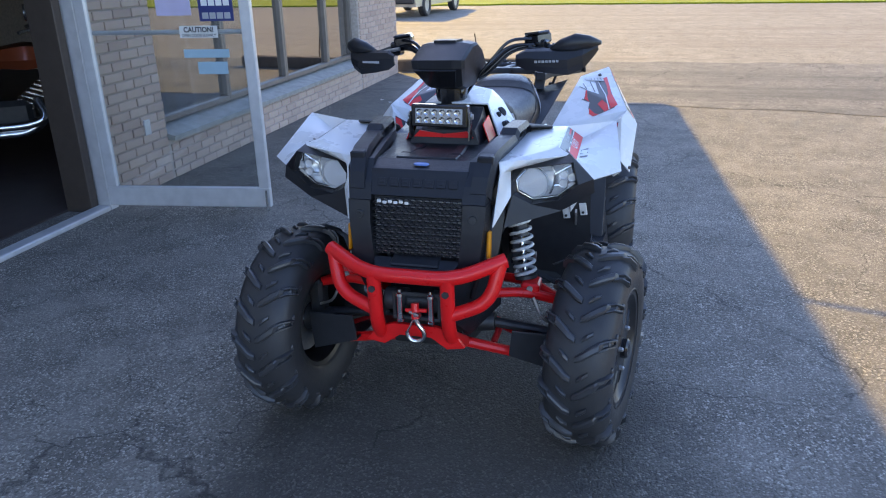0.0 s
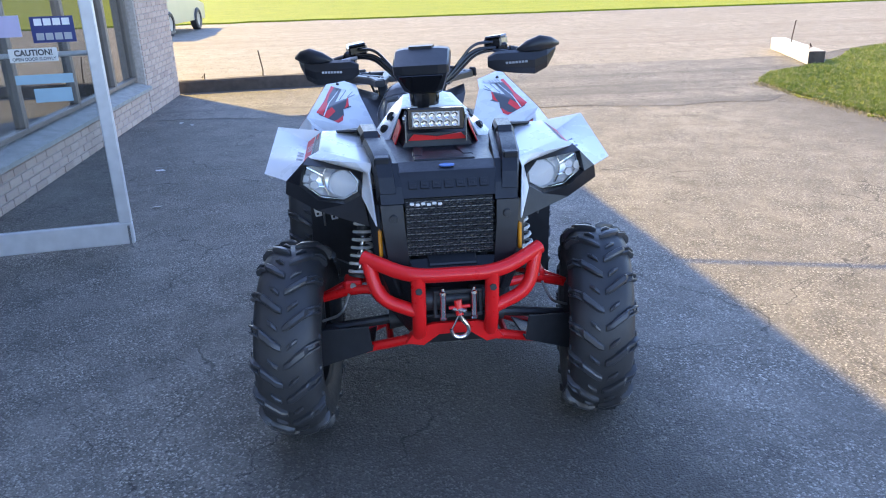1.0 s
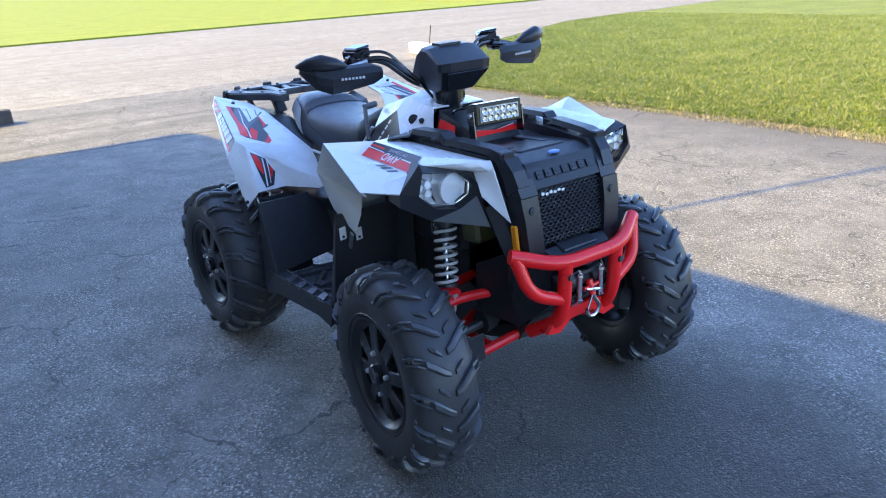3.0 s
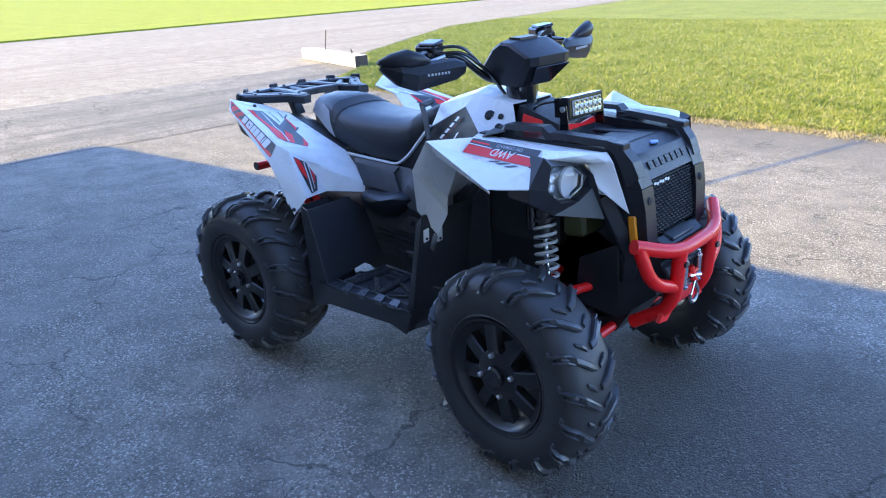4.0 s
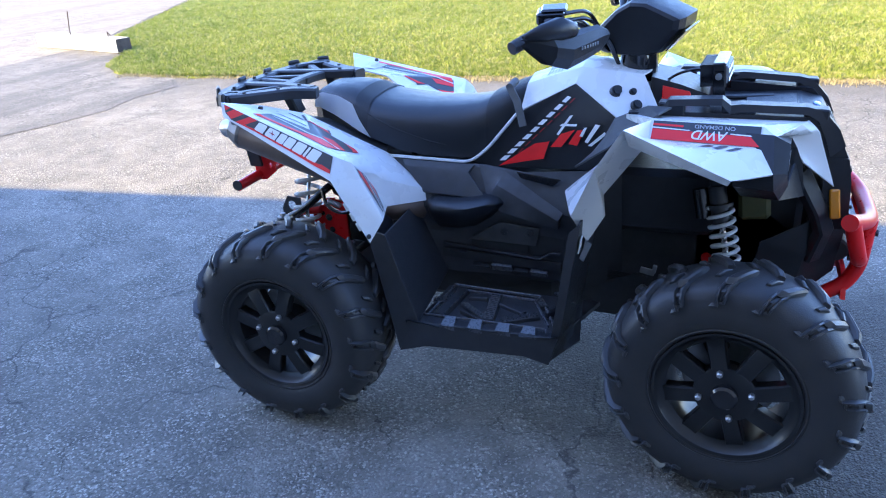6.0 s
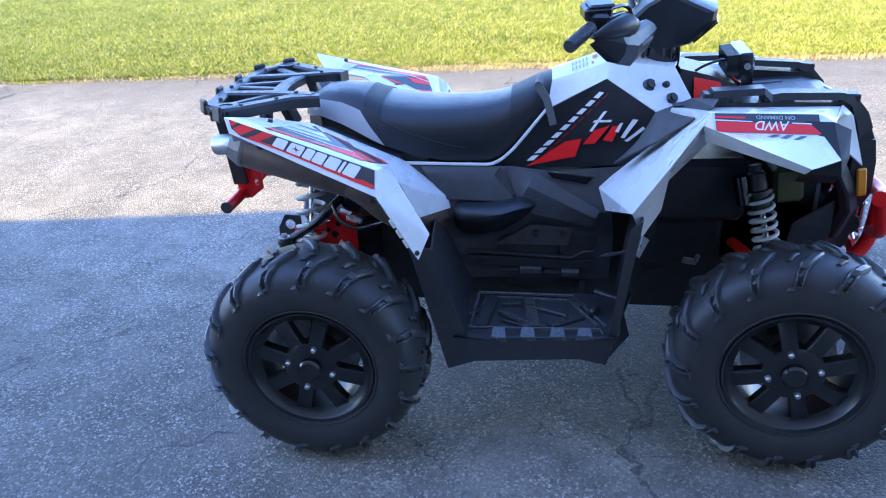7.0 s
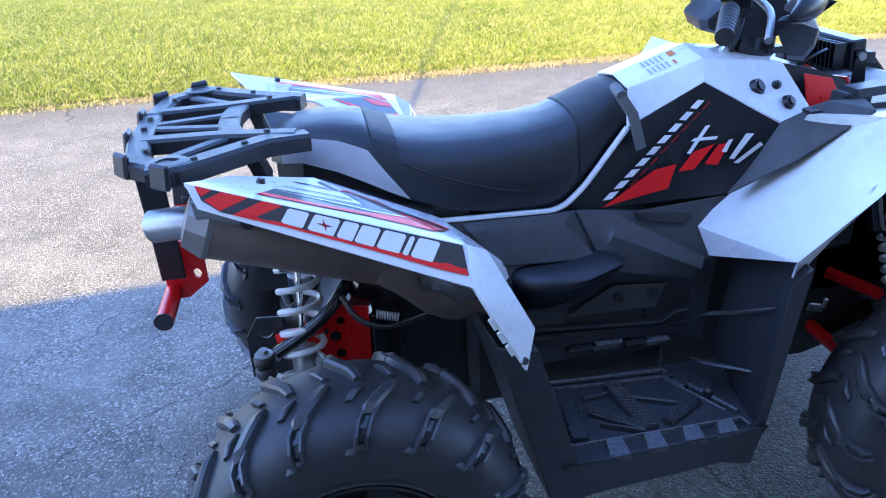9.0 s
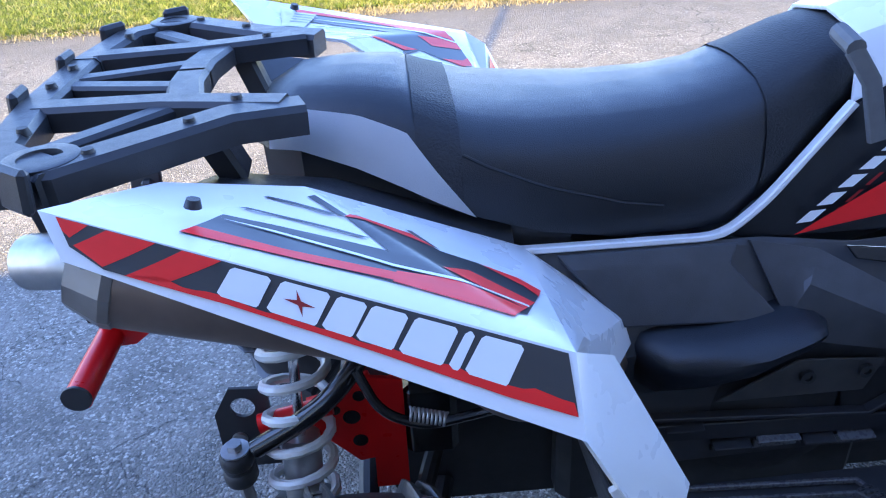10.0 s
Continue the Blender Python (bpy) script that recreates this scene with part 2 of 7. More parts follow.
# black plastic lightened to paint more light on the lower side and footwell
M_BLACK_LIFTED = mat("lifted_black_plastic", (0.056, 0.058, 0.064), 0.42, spec=0.5, var=0.5, scale=26, rough_var=0.14, bump=0.22, bump_scale=900)
M_GLOSS = mat("gloss_black", (0.012, 0.012, 0.014), 0.2, coat=0.3, rough_var=0.08, scale=20)
M_DARKMETAL = mat("dark_metal", (0.06, 0.061, 0.063), 0.5, metal=0.5, var=0.4, scale=25, rough_var=0.15)
M_RED = mat("red_powder_coat", (0.86, 0.014, 0.014), 0.30, spec=0.4, coat=0.1, var=0.22, scale=18, rough_var=0.08, dark=(0.55, 0.008, 0.008))
M_DECALRED = mat("red_vinyl", (0.92, 0.014, 0.014), 0.35, coat=0.05, var=0.15, scale=30)
M_DEEPRED = mat("deep_red_vinyl", (0.30, 0.012, 0.014), 0.35, var=0.2, scale=30)
M_DECALBLACK = mat("black_vinyl", (0.035, 0.037, 0.042), 0.3, coat=0.25, var=0.3, scale=14)
M_DECALGREY = mat("grey_vinyl", (0.42, 0.43, 0.45), 0.35, coat=0.2, var=0.3, scale=20)
M_DECALWHITE = mat("white_vinyl", (0.82, 0.82, 0.82), 0.3, coat=0.2, var=0.05, scale=20)
M_SEAT = mat("seat_vinyl", (0.013, 0.015, 0.019), 0.36, spec=0.55, var=0.3, scale=12, rough_var=0.1, bump=0.35, bump_scale=700)
M_SEATGRIP = mat("seat_grip_vinyl", (0.011, 0.012, 0.014), 0.55, var=0.3, scale=200, bump=0.7, bump_scale=320)
M_SEATGREY = mat("grey_seat_vinyl", (0.76, 0.76, 0.77), 0.5, var=0.1, scale=18, bump=0.3, bump_scale=700)
M_LUG = mat("worn_tread_rubber", (0.048, 0.049, 0.052), 0.34, spec=0.6, var=0.7, scale=40, rough_var=0.12, bump=0.25, bump_scale=260, dark=(0.04, 0.04, 0.041))
M_DUSTY = mat("dusty_cover", (0.075, 0.074, 0.075), 0.6, var=0.5, scale=30, fine=0.2)
# blue-grey colour paints the sky's sheen on small ledges
M_LEDGE_SHEEN = mat("ledge_sheen_plastic", (0.13, 0.135, 0.15), 0.28, spec=0.7, var=0.3, scale=60, rough_var=0.08)
# worn black plastic, lightened to paint sky sheen on teeth and treads
M_WORN_SHEEN = mat("worn_sheen_plastic", (0.065, 0.068, 0.074), 0.28, spec=0.7, var=0.4, scale=60, rough_var=0.1)
M_RUBBER = mat("tyre_rubber", (0.038, 0.038, 0.040), 0.46, spec=0.4, var=0.6, scale=22, rough_var=0.12, bump=0.25, bump_scale=260, dark=(0.052, 0.050, 0.048))
M_RIM = mat("black_alloy", (0.020, 0.0205, 0.022), 0.36, metal=0.2, coat=0.15, rough_var=0.1, scale=30)
M_CHROME = mat("bright_steel", (0.66, 0.67, 0.68), 0.22, metal=1.0, rough_var=0.12, scale=40)
M_ZINC = mat("zinc_steel", (0.50, 0.50, 0.50), 0.42, metal=0.9, var=0.3, scale=60, rough_var=0.12)
M_SPRING = mat("white_spring", (0.66, 0.66, 0.64), 0.35, coat=0.2, var=0.25, scale=40)
M_MUFFLER = mat("muffler_shield", (0.22, 0.16, 0.13), 0.45, metal=0.55, var=0.45, scale=20, rough_var=0.15)
M_AMBER = mat("amber_lens", (0.75, 0.27, 0.01), 0.2, coat=0.5)
M_LENS = glass_mat("clear_lens", (0.99, 0.995, 1.0), 0.99, 1.5)
M_REFLECTOR = mat("lamp_reflector", (0.93, 0.93, 0.93), 0.22, metal=0.45, rough_var=0.12, scale=60, bump=0.12, bump_scale=60)
M_BLUE = mat("blue_enamel", (0.10, 0.20, 0.48), 0.25, coat=0.4)
M_STICKER = mat("sticker_paper", (0.74, 0.73, 0.69), 0.5)
M_OLIVE = mat("olive_reservoir", (0.085, 0.082, 0.025), 0.5, var=0.3, scale=20)

# ---------------------------------------------------------------- building blocks
from mathutils.bvhtree import BVHTree


def finish(bm, smooth=35):
    me = bpy.data.meshes.new("mesh")
    bmesh.ops.recalc_face_normals(bm, faces=bm.faces[:])
    bm.to_mesh(me)
    bm.free()
    if smooth:
        me.polygons.foreach_set("use_smooth", [True] * len(me.polygons))
        me.set_sharp_from_angle(angle=radians(smooth))
    return me


FLAT = {}


def part(name, bm, material, parent, label="", smooth=35, m=None):
    """Links a bmesh as one mesh object under a thing or a part."""
    if m is not None:
        bm.transform(m)
    me = finish(bm, FLAT.pop(id(bm), smooth))
    me.name = name
    me.materials.append(material)
    ob = new(name, me)
    ob.parent = parent
    if label:
        ob["label"] = label
    return ob


def thing(name, label, category, place=None, group="", kind=""):
    ob = new(name)
    ob.empty_display_size = 0.1
    if place is not None:
        ob.matrix_world = place
    return tagged(ob, label, category, group, kind)


def solid(name, bm, material, label="", category="", group="", kind="", smooth=35):
    ob = part(name, bm, material, None, "", smooth)
    return tagged(ob, label, category, group, kind)


def box(bm, centre, size, rot=(0, 0, 0), bevel=0.0, seg=1):
    m = pose(*centre, *rot) @ Matrix.Diagonal((*size, 1))
    out = bmesh.ops.create_cube(bm, size=1.0, matrix=m)
    if bevel:
        vs = set(out["verts"])
        es = [e for e in bm.edges if e.verts[0] in vs and e.verts[1] in vs]
        bmesh.ops.bevel(bm, geom=es, offset=bevel, segments=seg, profile=0.5, affect='EDGES', clamp_overlap=True)
    return bm


def boxes(*args, bevel=0.0):
    bm = bmesh.new()
    for a in args:
        box(bm, *a, bevel=bevel)
    return bm


def fillet(pts, r, n=4):
    """A polyline with its corners rounded."""
    pts = [Vector(p) for p in pts]
    out = [pts[0]]
    for a, b, c in zip(pts, pts[1:], pts[2:]):
        d0, d1 = (a - b), (c - b)
        k = min(r, d0.length * 0.45, d1.length * 0.45)
        p0, p1 = b + d0.normalized() * k, b + d1.normalized() * k
        for i in range(n + 1):
            t = i / n
            out.append(p0 * (1 - t) ** 2 + b * 2 * t * (1 - t) + p1 * t ** 2)
    return out + [pts[-1]]


def tube(bm, pts, r, seg=10, r_end=None, flat=1.0, ends=True):
    """A round bar along a polyline."""
    pts = [Vector(p) for p in pts]
    t0 = (pts[1] - pts[0]).normalized()
    side = t0.orthogonal().normalized()
    rings = []
    for i, p in enumerate(pts):
        a = pts[max(i - 1, 0)]
        b = pts[min(i + 1, len(pts) - 1)]
        t = (b - a).normalized()
        side = (side - t * side.dot(t)).normalized()
        up = t.cross(side)
        rr = r if r_end is None else r + (r_end - r) * i / (len(pts) - 1)
        rings.append([bm.verts.new(p + side * math.cos(2 * math.pi * k / seg) * rr + up * math.sin(2 * math.pi * k / seg) * rr * flat) for k in range(seg)])
    for q, w in zip(rings, rings[1:]):
        for k in range(seg):
            bm.faces.new((q[k], q[(k + 1) % seg], w[(k + 1) % seg], w[k]))
    if ends:
        bm.faces.new(rings[0][::-1])
        bm.faces.new(rings[-1])
    return bm


def bar(bm, pts, w, h, up=(0, 0, 1)):
    """A square-edged bar along a polyline, w wide and h high, with chamfered top edges."""
    pts = [Vector(p) for p in pts]
    up = Vector(up)
    rings = []
    for i, p in enumerate(pts):
        d0 = (pts[i] - pts[i - 1]).normalized() if i else (pts[1] - pts[0]).normalized()
        d1 = (pts[i + 1] - pts[i]).normalized() if i < len(pts) - 1 else d0
        t = (d0 + d1).normalized()
        s = t.cross(up).normalized()
        u = s.cross(t).normalized()
        k = 1.0 / max(0.5, t.dot(d0))
        c = min(w, h) * 0.2
        sec = [(-w / 2, -h / 2), (w / 2, -h / 2), (w / 2, h / 2 - c), (w / 2 - c, h / 2), (-w / 2 + c, h / 2), (-w / 2, h / 2 - c)]
        rings.append([bm.verts.new(p + s * a * k + u * b) for a, b in sec])
    for q, r in zip(rings, rings[1:]):
        for k in range(6):
            bm.faces.new((q[k], q[(k + 1) % 6], r[(k + 1) % 6], r[k]))
    bm.faces.new(rings[0][::-1])
    bm.faces.new(rings[-1])
    return bm


def lathe(bm, profile, seg=32, axis='Y', centre=(0, 0, 0), closed=False):
    """A turned body from (along, radius) pairs."""
    rings = []
    for a, r in profile:
        ring = []
        for k in range(seg):
            c, s = math.cos(2 * math.pi * k / seg) * r, math.sin(2 * math.pi * k / seg) * r
            v = {'X': (a, c, s), 'Y': (c, a, s), 'Z': (c, s, a)}[axis]
            ring.append(bm.verts.new(Vector(centre) + Vector(v)))
        rings.append(ring)
    for q, w in zip(rings, rings[1:] + ([rings[0]] if closed else [])):
        for k in range(seg):
            bm.faces.new((q[k], q[(k + 1) % seg], w[(k + 1) % seg], w[k]))
    if not closed:
        for ring in (rings[0], rings[-1]):
            if (ring[0].co - ring[seg // 2].co).length > 1e-5:
                bm.faces.new(ring)
    return bm


def disc(bm, p, normal, r, h, seg=16, r2=None):
    """A short round peg from p along normal."""
    n = Vector(normal).normalized()
    return tube(bm, [Vector(p), Vector(p) + n * h], r, seg, r2)


def loft(bm, sections, closed=True, caps=True):
    """A skin through rings of equally many points."""
    rings = [[bm.verts.new(Vector(p)) for p in s] for s in sections]
    n = len(rings[0])
    for q, w in zip(rings, rings[1:]):
        for k in range(n if closed else n - 1):
            bm.faces.new((q[k], q[(k + 1) % n], w[(k + 1) % n], w[k]))
    if caps and closed:
        bm.faces.new(rings[0][::-1])
        bm.faces.new(rings[-1])
    return bm


def bevelled(bm, offset, angle=25, seg=1):
    FLAT[id(bm)] = 17
    es = [e for e in bm.edges if len(e.link_faces) == 2 and e.calc_face_angle(0) > radians(angle)]
    if es:
        bmesh.ops.bevel(bm, geom=es, offset=offset, segments=seg, profile=0.5, affect='EDGES', clamp_overlap=True)
    return bm


def lerp4(q, u, v):
    a = q[0] * (1 - u) + q[1] * u
    b = q[3] * (1 - u) + q[2] * u
    return a * (1 - v) + b * v


def shell(verts, faces, thick=0.005, bevel=0.0018, side=1, cuts=4, sunk=0.0):
    """A moulded panel: four-cornered fields with a wall thickness and softened edges. side mirrors it across the middle of the vehicle."""
    bm = bmesh.new()
    vs = [Vector((x, y * side, z)) for x, y, z in verts]
    for f in faces:
        q = [vs[i] for i in f]
        grid = [[bm.verts.new(lerp4(q, i / cuts, j / cuts)) for i in range(cuts + 1)] for j in range(cuts + 1)]
        for j in range(cuts):
            for i in range(cuts):
                c = [grid[j][i], grid[j][i + 1], grid[j + 1][i + 1], grid[j + 1][i]]
                if side < 0:
                    c.reverse()
                bm.faces.new(c)
    bmesh.ops.remove_doubles(bm, verts=bm.verts[:], dist=0.0006)
    bmesh.ops.dissolve_degenerate(bm, edges=bm.edges[:], dist=0.0002)
    bmesh.ops.recalc_face_normals(bm, faces=bm.faces[:])
    bmesh.ops.solidify(bm, geom=bm.faces[:], thickness=thick)
    if bevel:
        bevelled(bm, bevel, 24, 2)
    FLAT[id(bm)] = 17
    return bm


def prism(bm, outline, y0, y1, axis='Y'):
    """A plate cut to an outline given in the plane across the axis."""
    def at(a, b, y):
        return {'Y': (a, y, b), 'X': (y, a, b), 'Z': (a, b, y)}[axis]
    lo = [bm.verts.new(at(a, b, y0)) for a, b in outline]
    hi = [bm.verts.new(at(a, b, y1)) for a, b in outline]
    n = len(lo)
    bm.faces.new(lo[::-1])
    bm.faces.new(hi)
    for k in range(n):
        bm.faces.new((lo[k], lo[(k + 1) % n], hi[(k + 1) % n], hi[k]))
    return bm


def decal(quad, polys, off=0.0015, side=1, cut=0.12):
    """Vinyl on a field with corners low-left, low-right, high-right, high-left; outlines are given from 0 to 1 across and up."""
    q = [Vector((x, y * side, z)) for x, y, z in quad]
    n = (q[1] - q[0]).cross(q[3] - q[0]).normalized()
    bm = bmesh.new()
    for p in polys:
        bm.faces.new([bm.verts.new((u, v, 0)) for u, v in p])
    k = cut
    while k < 1.0:
        for ax in ((1, 0, 0), (0, 1, 0)):
            geom = bm.verts[:] + bm.edges[:] + bm.faces[:]
            bmesh.ops.bisect_plane(bm, geom=geom, plane_co=(k, k, 0), plane_no=ax)
        k += cut
    for v in bm.verts:
        v.co = lerp4(q, v.co.x, v.co.y) + n * off
    return bm


def lettering(text, slant=0.0, weight=0.0):
    """The outlines of a line of writing, scaled to fill 0 to 1 across and up."""
    cu = bpy.data.curves.new("lettering", 'FONT')
    cu.body = text
    cu.shear = slant
    cu.offset = weight
    ob = bpy.data.objects.new("lettering", cu)
    scene.collection.objects.link(ob)
    me = bpy.data.meshes.new_from_object(ob.evaluated_get(bpy.context.evaluated_depsgraph_get()))
    bpy.data.objects.remove(ob)
    co = np.array([v.co[:2] for v in me.vertices])
    lo, hi = co.min(0), co.max(0)
    co = (co - lo) / (hi - lo)
    faces = [tuple(p.vertices) for p in me.polygons]
    bpy.data.meshes.remove(me)
    return co, faces


def writing(text, quad, u0, v0, u1, v1, off=0.002, side=1, slant=0.0, weight=0.012):
    q = [Vector((x, y * side, z)) for x, y, z in quad]
    n = (q[1] - q[0]).cross(q[3] - q[0]).normalized()
    co, faces = lettering(text, slant, weight)
    bm = bmesh.new()
    vs = [bm.verts.new(lerp4(q, u0 + (u1 - u0) * a, v0 + (v1 - v0) * b) + n * off) for a, b in co]
    for f in faces:
        try:
            bm.faces.new([vs[i] for i in f])
        except ValueError:
            pass
    return bm


def coil(bm, p0, p1, radius, wire, turns, seg=8, steps=14):
    a, b = Vector(p0), Vector(p1)
    t = (b - a).normalized()
    s = t.orthogonal().normalized()
    u = t.cross(s)
    n = int(turns * steps)
    pts = [a.lerp(b, i / n) + (s * math.cos(2 * math.pi * i / steps) + u * math.sin(2 * math.pi * i / steps)) * radius for i in range(n + 1)]
    return tube(bm, pts, wire, seg)


def drape(bm, quad, side, parent, lift):
    """Lays thin pieces close upon the panel that carries them."""
    q = [Vector((x, y * side, z)) for x, y, z in quad]
    n = (q[1] - q[0]).cross(q[3] - q[0]).normalized()
    me = parent.data
    tree = BVHTree.FromPolygons([v.co for v in me.vertices], [tuple(p.vertices) for p in me.polygons])
    for v in bm.verts:
        p = tree.ray_cast(v.co + n * 0.045, -n, 0.09)[0]
        if p is not None:
            v.co = p + n * lift
    return bm


def decals(name, quad, polys, off, material, parent, side=1, label="", cut=0.12):
    """Vinyl pieces, each a part of its own; off orders them in layers."""
    base = 0.0062 if off > 0.0073 else 0.0046
    for k, p in enumerate(polys):
        flat = off > 0.0105
        bm = decal(quad, [p], off, side, cut if flat else 0.02)
        if not flat:
            drape(bm, quad, side, parent, off - base)
        part(name, bm, material, parent, label if k == 0 else "")

# ---------------------------------------------------------------- ground, road, lawns


def sheet(outline, z, drop=0.0, wobble=0.0, step=0.3, seed=1):
    """A flat field with an outline that may be uneven; drop gives it an edge that goes down into the ground."""
    rnd = random.Random(seed)
    pts = []
    for a, b in zip(outline, outline[1:] + outline[:1]):
        a, b = Vector(a), Vector(b)
        n = max(1, int((b - a).length / step)) if wobble and (b - a).length < 45 else 1
        for i in range(n):
            p = a.lerp(b, i / n)
            if wobble and i:
                p += Vector((rnd.gauss(0, wobble), rnd.gauss(0, wobble)))
            pts.append(p)
    bm = bmesh.new()
    top = [bm.verts.new((p.x, p.y, z)) for p in pts]
    bm.faces.new(top)
    if drop:
        low = [bm.verts.new((p.x, p.y, z - drop)) for p in pts]
        for i in range(len(top)):
            j = (i + 1) % len(top)
            bm.faces.new((top[i], low[i], low[j], top[j]))
    return bm


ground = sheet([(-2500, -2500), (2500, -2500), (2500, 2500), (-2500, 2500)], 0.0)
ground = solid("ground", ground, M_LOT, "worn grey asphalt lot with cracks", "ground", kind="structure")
apron = sheet([(-9.3, -40), (-5.9, -40), (-5.9, -6.0), (-5.6, 0.0), (-5.2, 4.4), (-6.0, 5.0), (-8.6, 7.2), (-9.4, 7.2)], 0.004, wobble=0.05, step=0.5, seed=5)
solid("pavement", apron, M_APRON, "paler worn strip of asphalt along the road", "pavement", kind="structure")
road = sheet([(-24.2, -200), (-9.3, -200), (-9.25, -30), (-9.25, 7.3), (-9.9, 8.3), (-13.2, 14.5), (-17, 40), (-24.2, 200)], 0.006, wobble=0.04, step=0.4, seed=2)
solid("road", road, M_ROAD, "pale sun-bleached road", "road", kind="structure")

LAWN = [(60, 5.05), (2.5, 5.0), (-0.6, 5.05), (-3.4, 4.95), (-5.6, 4.9), (-6.6, 5.0), (-7.3, 5.5), (-7.9, 6.5), (-8.8, 7.6), (-9.75, 8.35),
        (-13.0, 14.5), (-16.8, 40), (-22, 140), (60, 140)]
lawn = sheet(LAWN, 0.014, 0.05, 0.035, 0.18, 3)
solid("lawn", lawn, M_GRASS, "sunlit mown lawn beside the asphalt", "lawn", kind="structure")
far_lawn = sheet([(-400, -300), (-24.6, -300), (-24.6, -30), (-24.6, 12), (-24.8, 60), (-28, 300), (-400, 300)], 0.05, 0.07, 0.12, 0.6, 4)
solid("far_lawn", far_lawn, M_MEADOW, "bright green grass across the road", "lawn", kind="structure")


def inside(poly, x, y):
    hit = np.zeros(len(x), bool)
    for (x0, y0), (x1, y1) in zip(poly, poly[1:] + poly[:1]):
        c = (y0 > y) != (y1 > y)
        hit ^= c & (x < (x1 - x0) * (y - y0) / ((y1 - y0) or 1e-9) + x0)
    return hit


def blades(name, x, y, z, height, width, material, label, seed):
    """Many single blades of grass, each one bent triangle pair."""
    r = np.random.RandomState(seed)
    n = len(x)
    a = r.uniform(0, 2 * np.pi, n)
    h = height * r.uniform(0.5, 1.3, n)
    lean = h * r.uniform(0.2, 0.9, n)
    b = r.uniform(0, 2 * np.pi, n)
    dx, dy = np.cos(a) * width / 2, np.sin(a) * width / 2
    co = np.empty((n, 4, 3))
    co[:, 0] = np.stack([x - dx, y - dy, np.full(n, z)], 1)
    co[:, 1] = np.stack([x + dx, y + dy, np.full(n, z)], 1)
    co[:, 2] = np.stack([x + dx * 0.6 + np.cos(b) * lean * 0.4, y + dy * 0.6 + np.sin(b) * lean * 0.4, z + h * 0.65], 1)
    co[:, 3] = np.stack([x + np.cos(b) * lean, y + np.sin(b) * lean, z + h], 1)
    i = np.arange(n) * 4
    tri = np.concatenate([np.stack([i, i + 1, i + 2], 1), np.stack([i, i + 2, i + 3], 1)])
    me = bpy.data.meshes.new(name)
    me.vertices.add(n * 4)
    me.vertices.foreach_set("co", co.ravel())
    me.loops.add(len(tri) * 3)
    me.loops.foreach_set("vertex_index", tri.ravel().astype(np.int32))
    me.polygons.add(len(tri))
    me.polygons.foreach_set("loop_start", np.arange(0, len(tri) * 3, 3, dtype=np.int32))
    me.update()
    me.materials.append(material)
    return tagged(new(name, me), label, "grass", kind="stuff")


rg = np.random.RandomState(7)
gx, gy = rg.uniform(-13.5, 9.5, 800000), 4.9 + 13.0 * rg.uniform(0, 1, 800000) ** 1.8
cx_, cy_ = rg.uniform(-13.5, 9.5, 26000), 4.9 + 13.0 * rg.uniform(0, 1, 26000) ** 1.8
clump = rg.randint(0, 26000, 330000)
gx[:330000], gy[:330000] = cx_[clump] + rg.normal(0, 0.028, 330000), cy_[clump] + rg.normal(0, 0.028, 330000)
ok = inside(LAWN, gx, gy)
blades("grass", gx[ok], gy[ok], 0.01, 0.042, 0.0037, M_BLADE, "short mown green grass with paler tips", 8)
# dry tufts where the lawn meets the asphalt
sx = rg.uniform(-6.5, 9.0, 30000)
sy = 5.0 + rg.normal(0, 0.085, 30000)
blades("dry_grass", sx, sy, 0.0, 0.03, 0.007, M_STRAW, "dry straw-coloured grass along the asphalt edge", 9)

# ---------------------------------------------------------------- timbers on the lot


def timber(name, label, place, size, material, seed, tall=0.1, shaded_end=False):
    rnd = random.Random(seed)
    bm = bmesh.new()
    L, W, H = size
    secs = []
    for i in range(13):
        x = -L / 2 + L * i / 12
        k = [rnd.uniform(-0.008, 0.008) for _ in range(8)]
        c = 0.02
        secs.append([(x, -W / 2 + k[0], 0), (x, W / 2 + k[1], 0), (x, W / 2 + k[2], H - c), (x, W / 2 - c + k[3], H + k[4] * 0.6),
                     (x, -W / 2 + c + k[5], H + k[6] * 0.6), (x, -W / 2 + k[7], H - c)])
    loft(bm, secs)
    top = thing(name, label, "timber", place)
    part("beam", bm, material, top)
    # dark plate paints the shade on the end turned from the sun
    if shaded_end:
        part("end_face", boxes(((-L / 2 - 0.004, 0, H / 2), (0.006, W * 0.97, H * 0.94)), bevel=0.002), M_TIMBER, top, "end of the timber, painted dark as in shade")
    for x, rise in ((-L * 0.36, 0.0), (L * tall, 0.34)):
        b2 = bmesh.new()
        tube(b2, [(x, 0.02, H * 0.8), (x + 0.01, 0.02, H + 0.08), (x - 0.03, 0.0, H + rise + 0.02)], 0.009, 8)
        part("iron_pin", b2, M_STEEL, top, "rusty iron pin")
    return top


def along(a, b, z=0.0):
    d = Vector((b[0] - a[0], b[1] - a[1]))
    return pose((a[0] + b[0]) / 2, (a[1] + b[1]) / 2, z, 0, 0, math.degrees(math.atan2(d.y, d.x))), d.length


m_, len_ = along((-7.95, -2.85), (-8.25, -0.34))
timber("parking_sleeper", "dark weathered timber sleeper lying on the asphalt", m_, (len_, 0.2, 0.17), M_TIMBER, 11, -0.04)
m_, len_ = along((-8.0, 6.65), (-10.3, 7.3), 0.015)
timber("parking_log", "whitewashed square timber at the corner of the lawn", m_, (len_, 0.24, 0.2), M_PALE, 12, shaded_end=True)


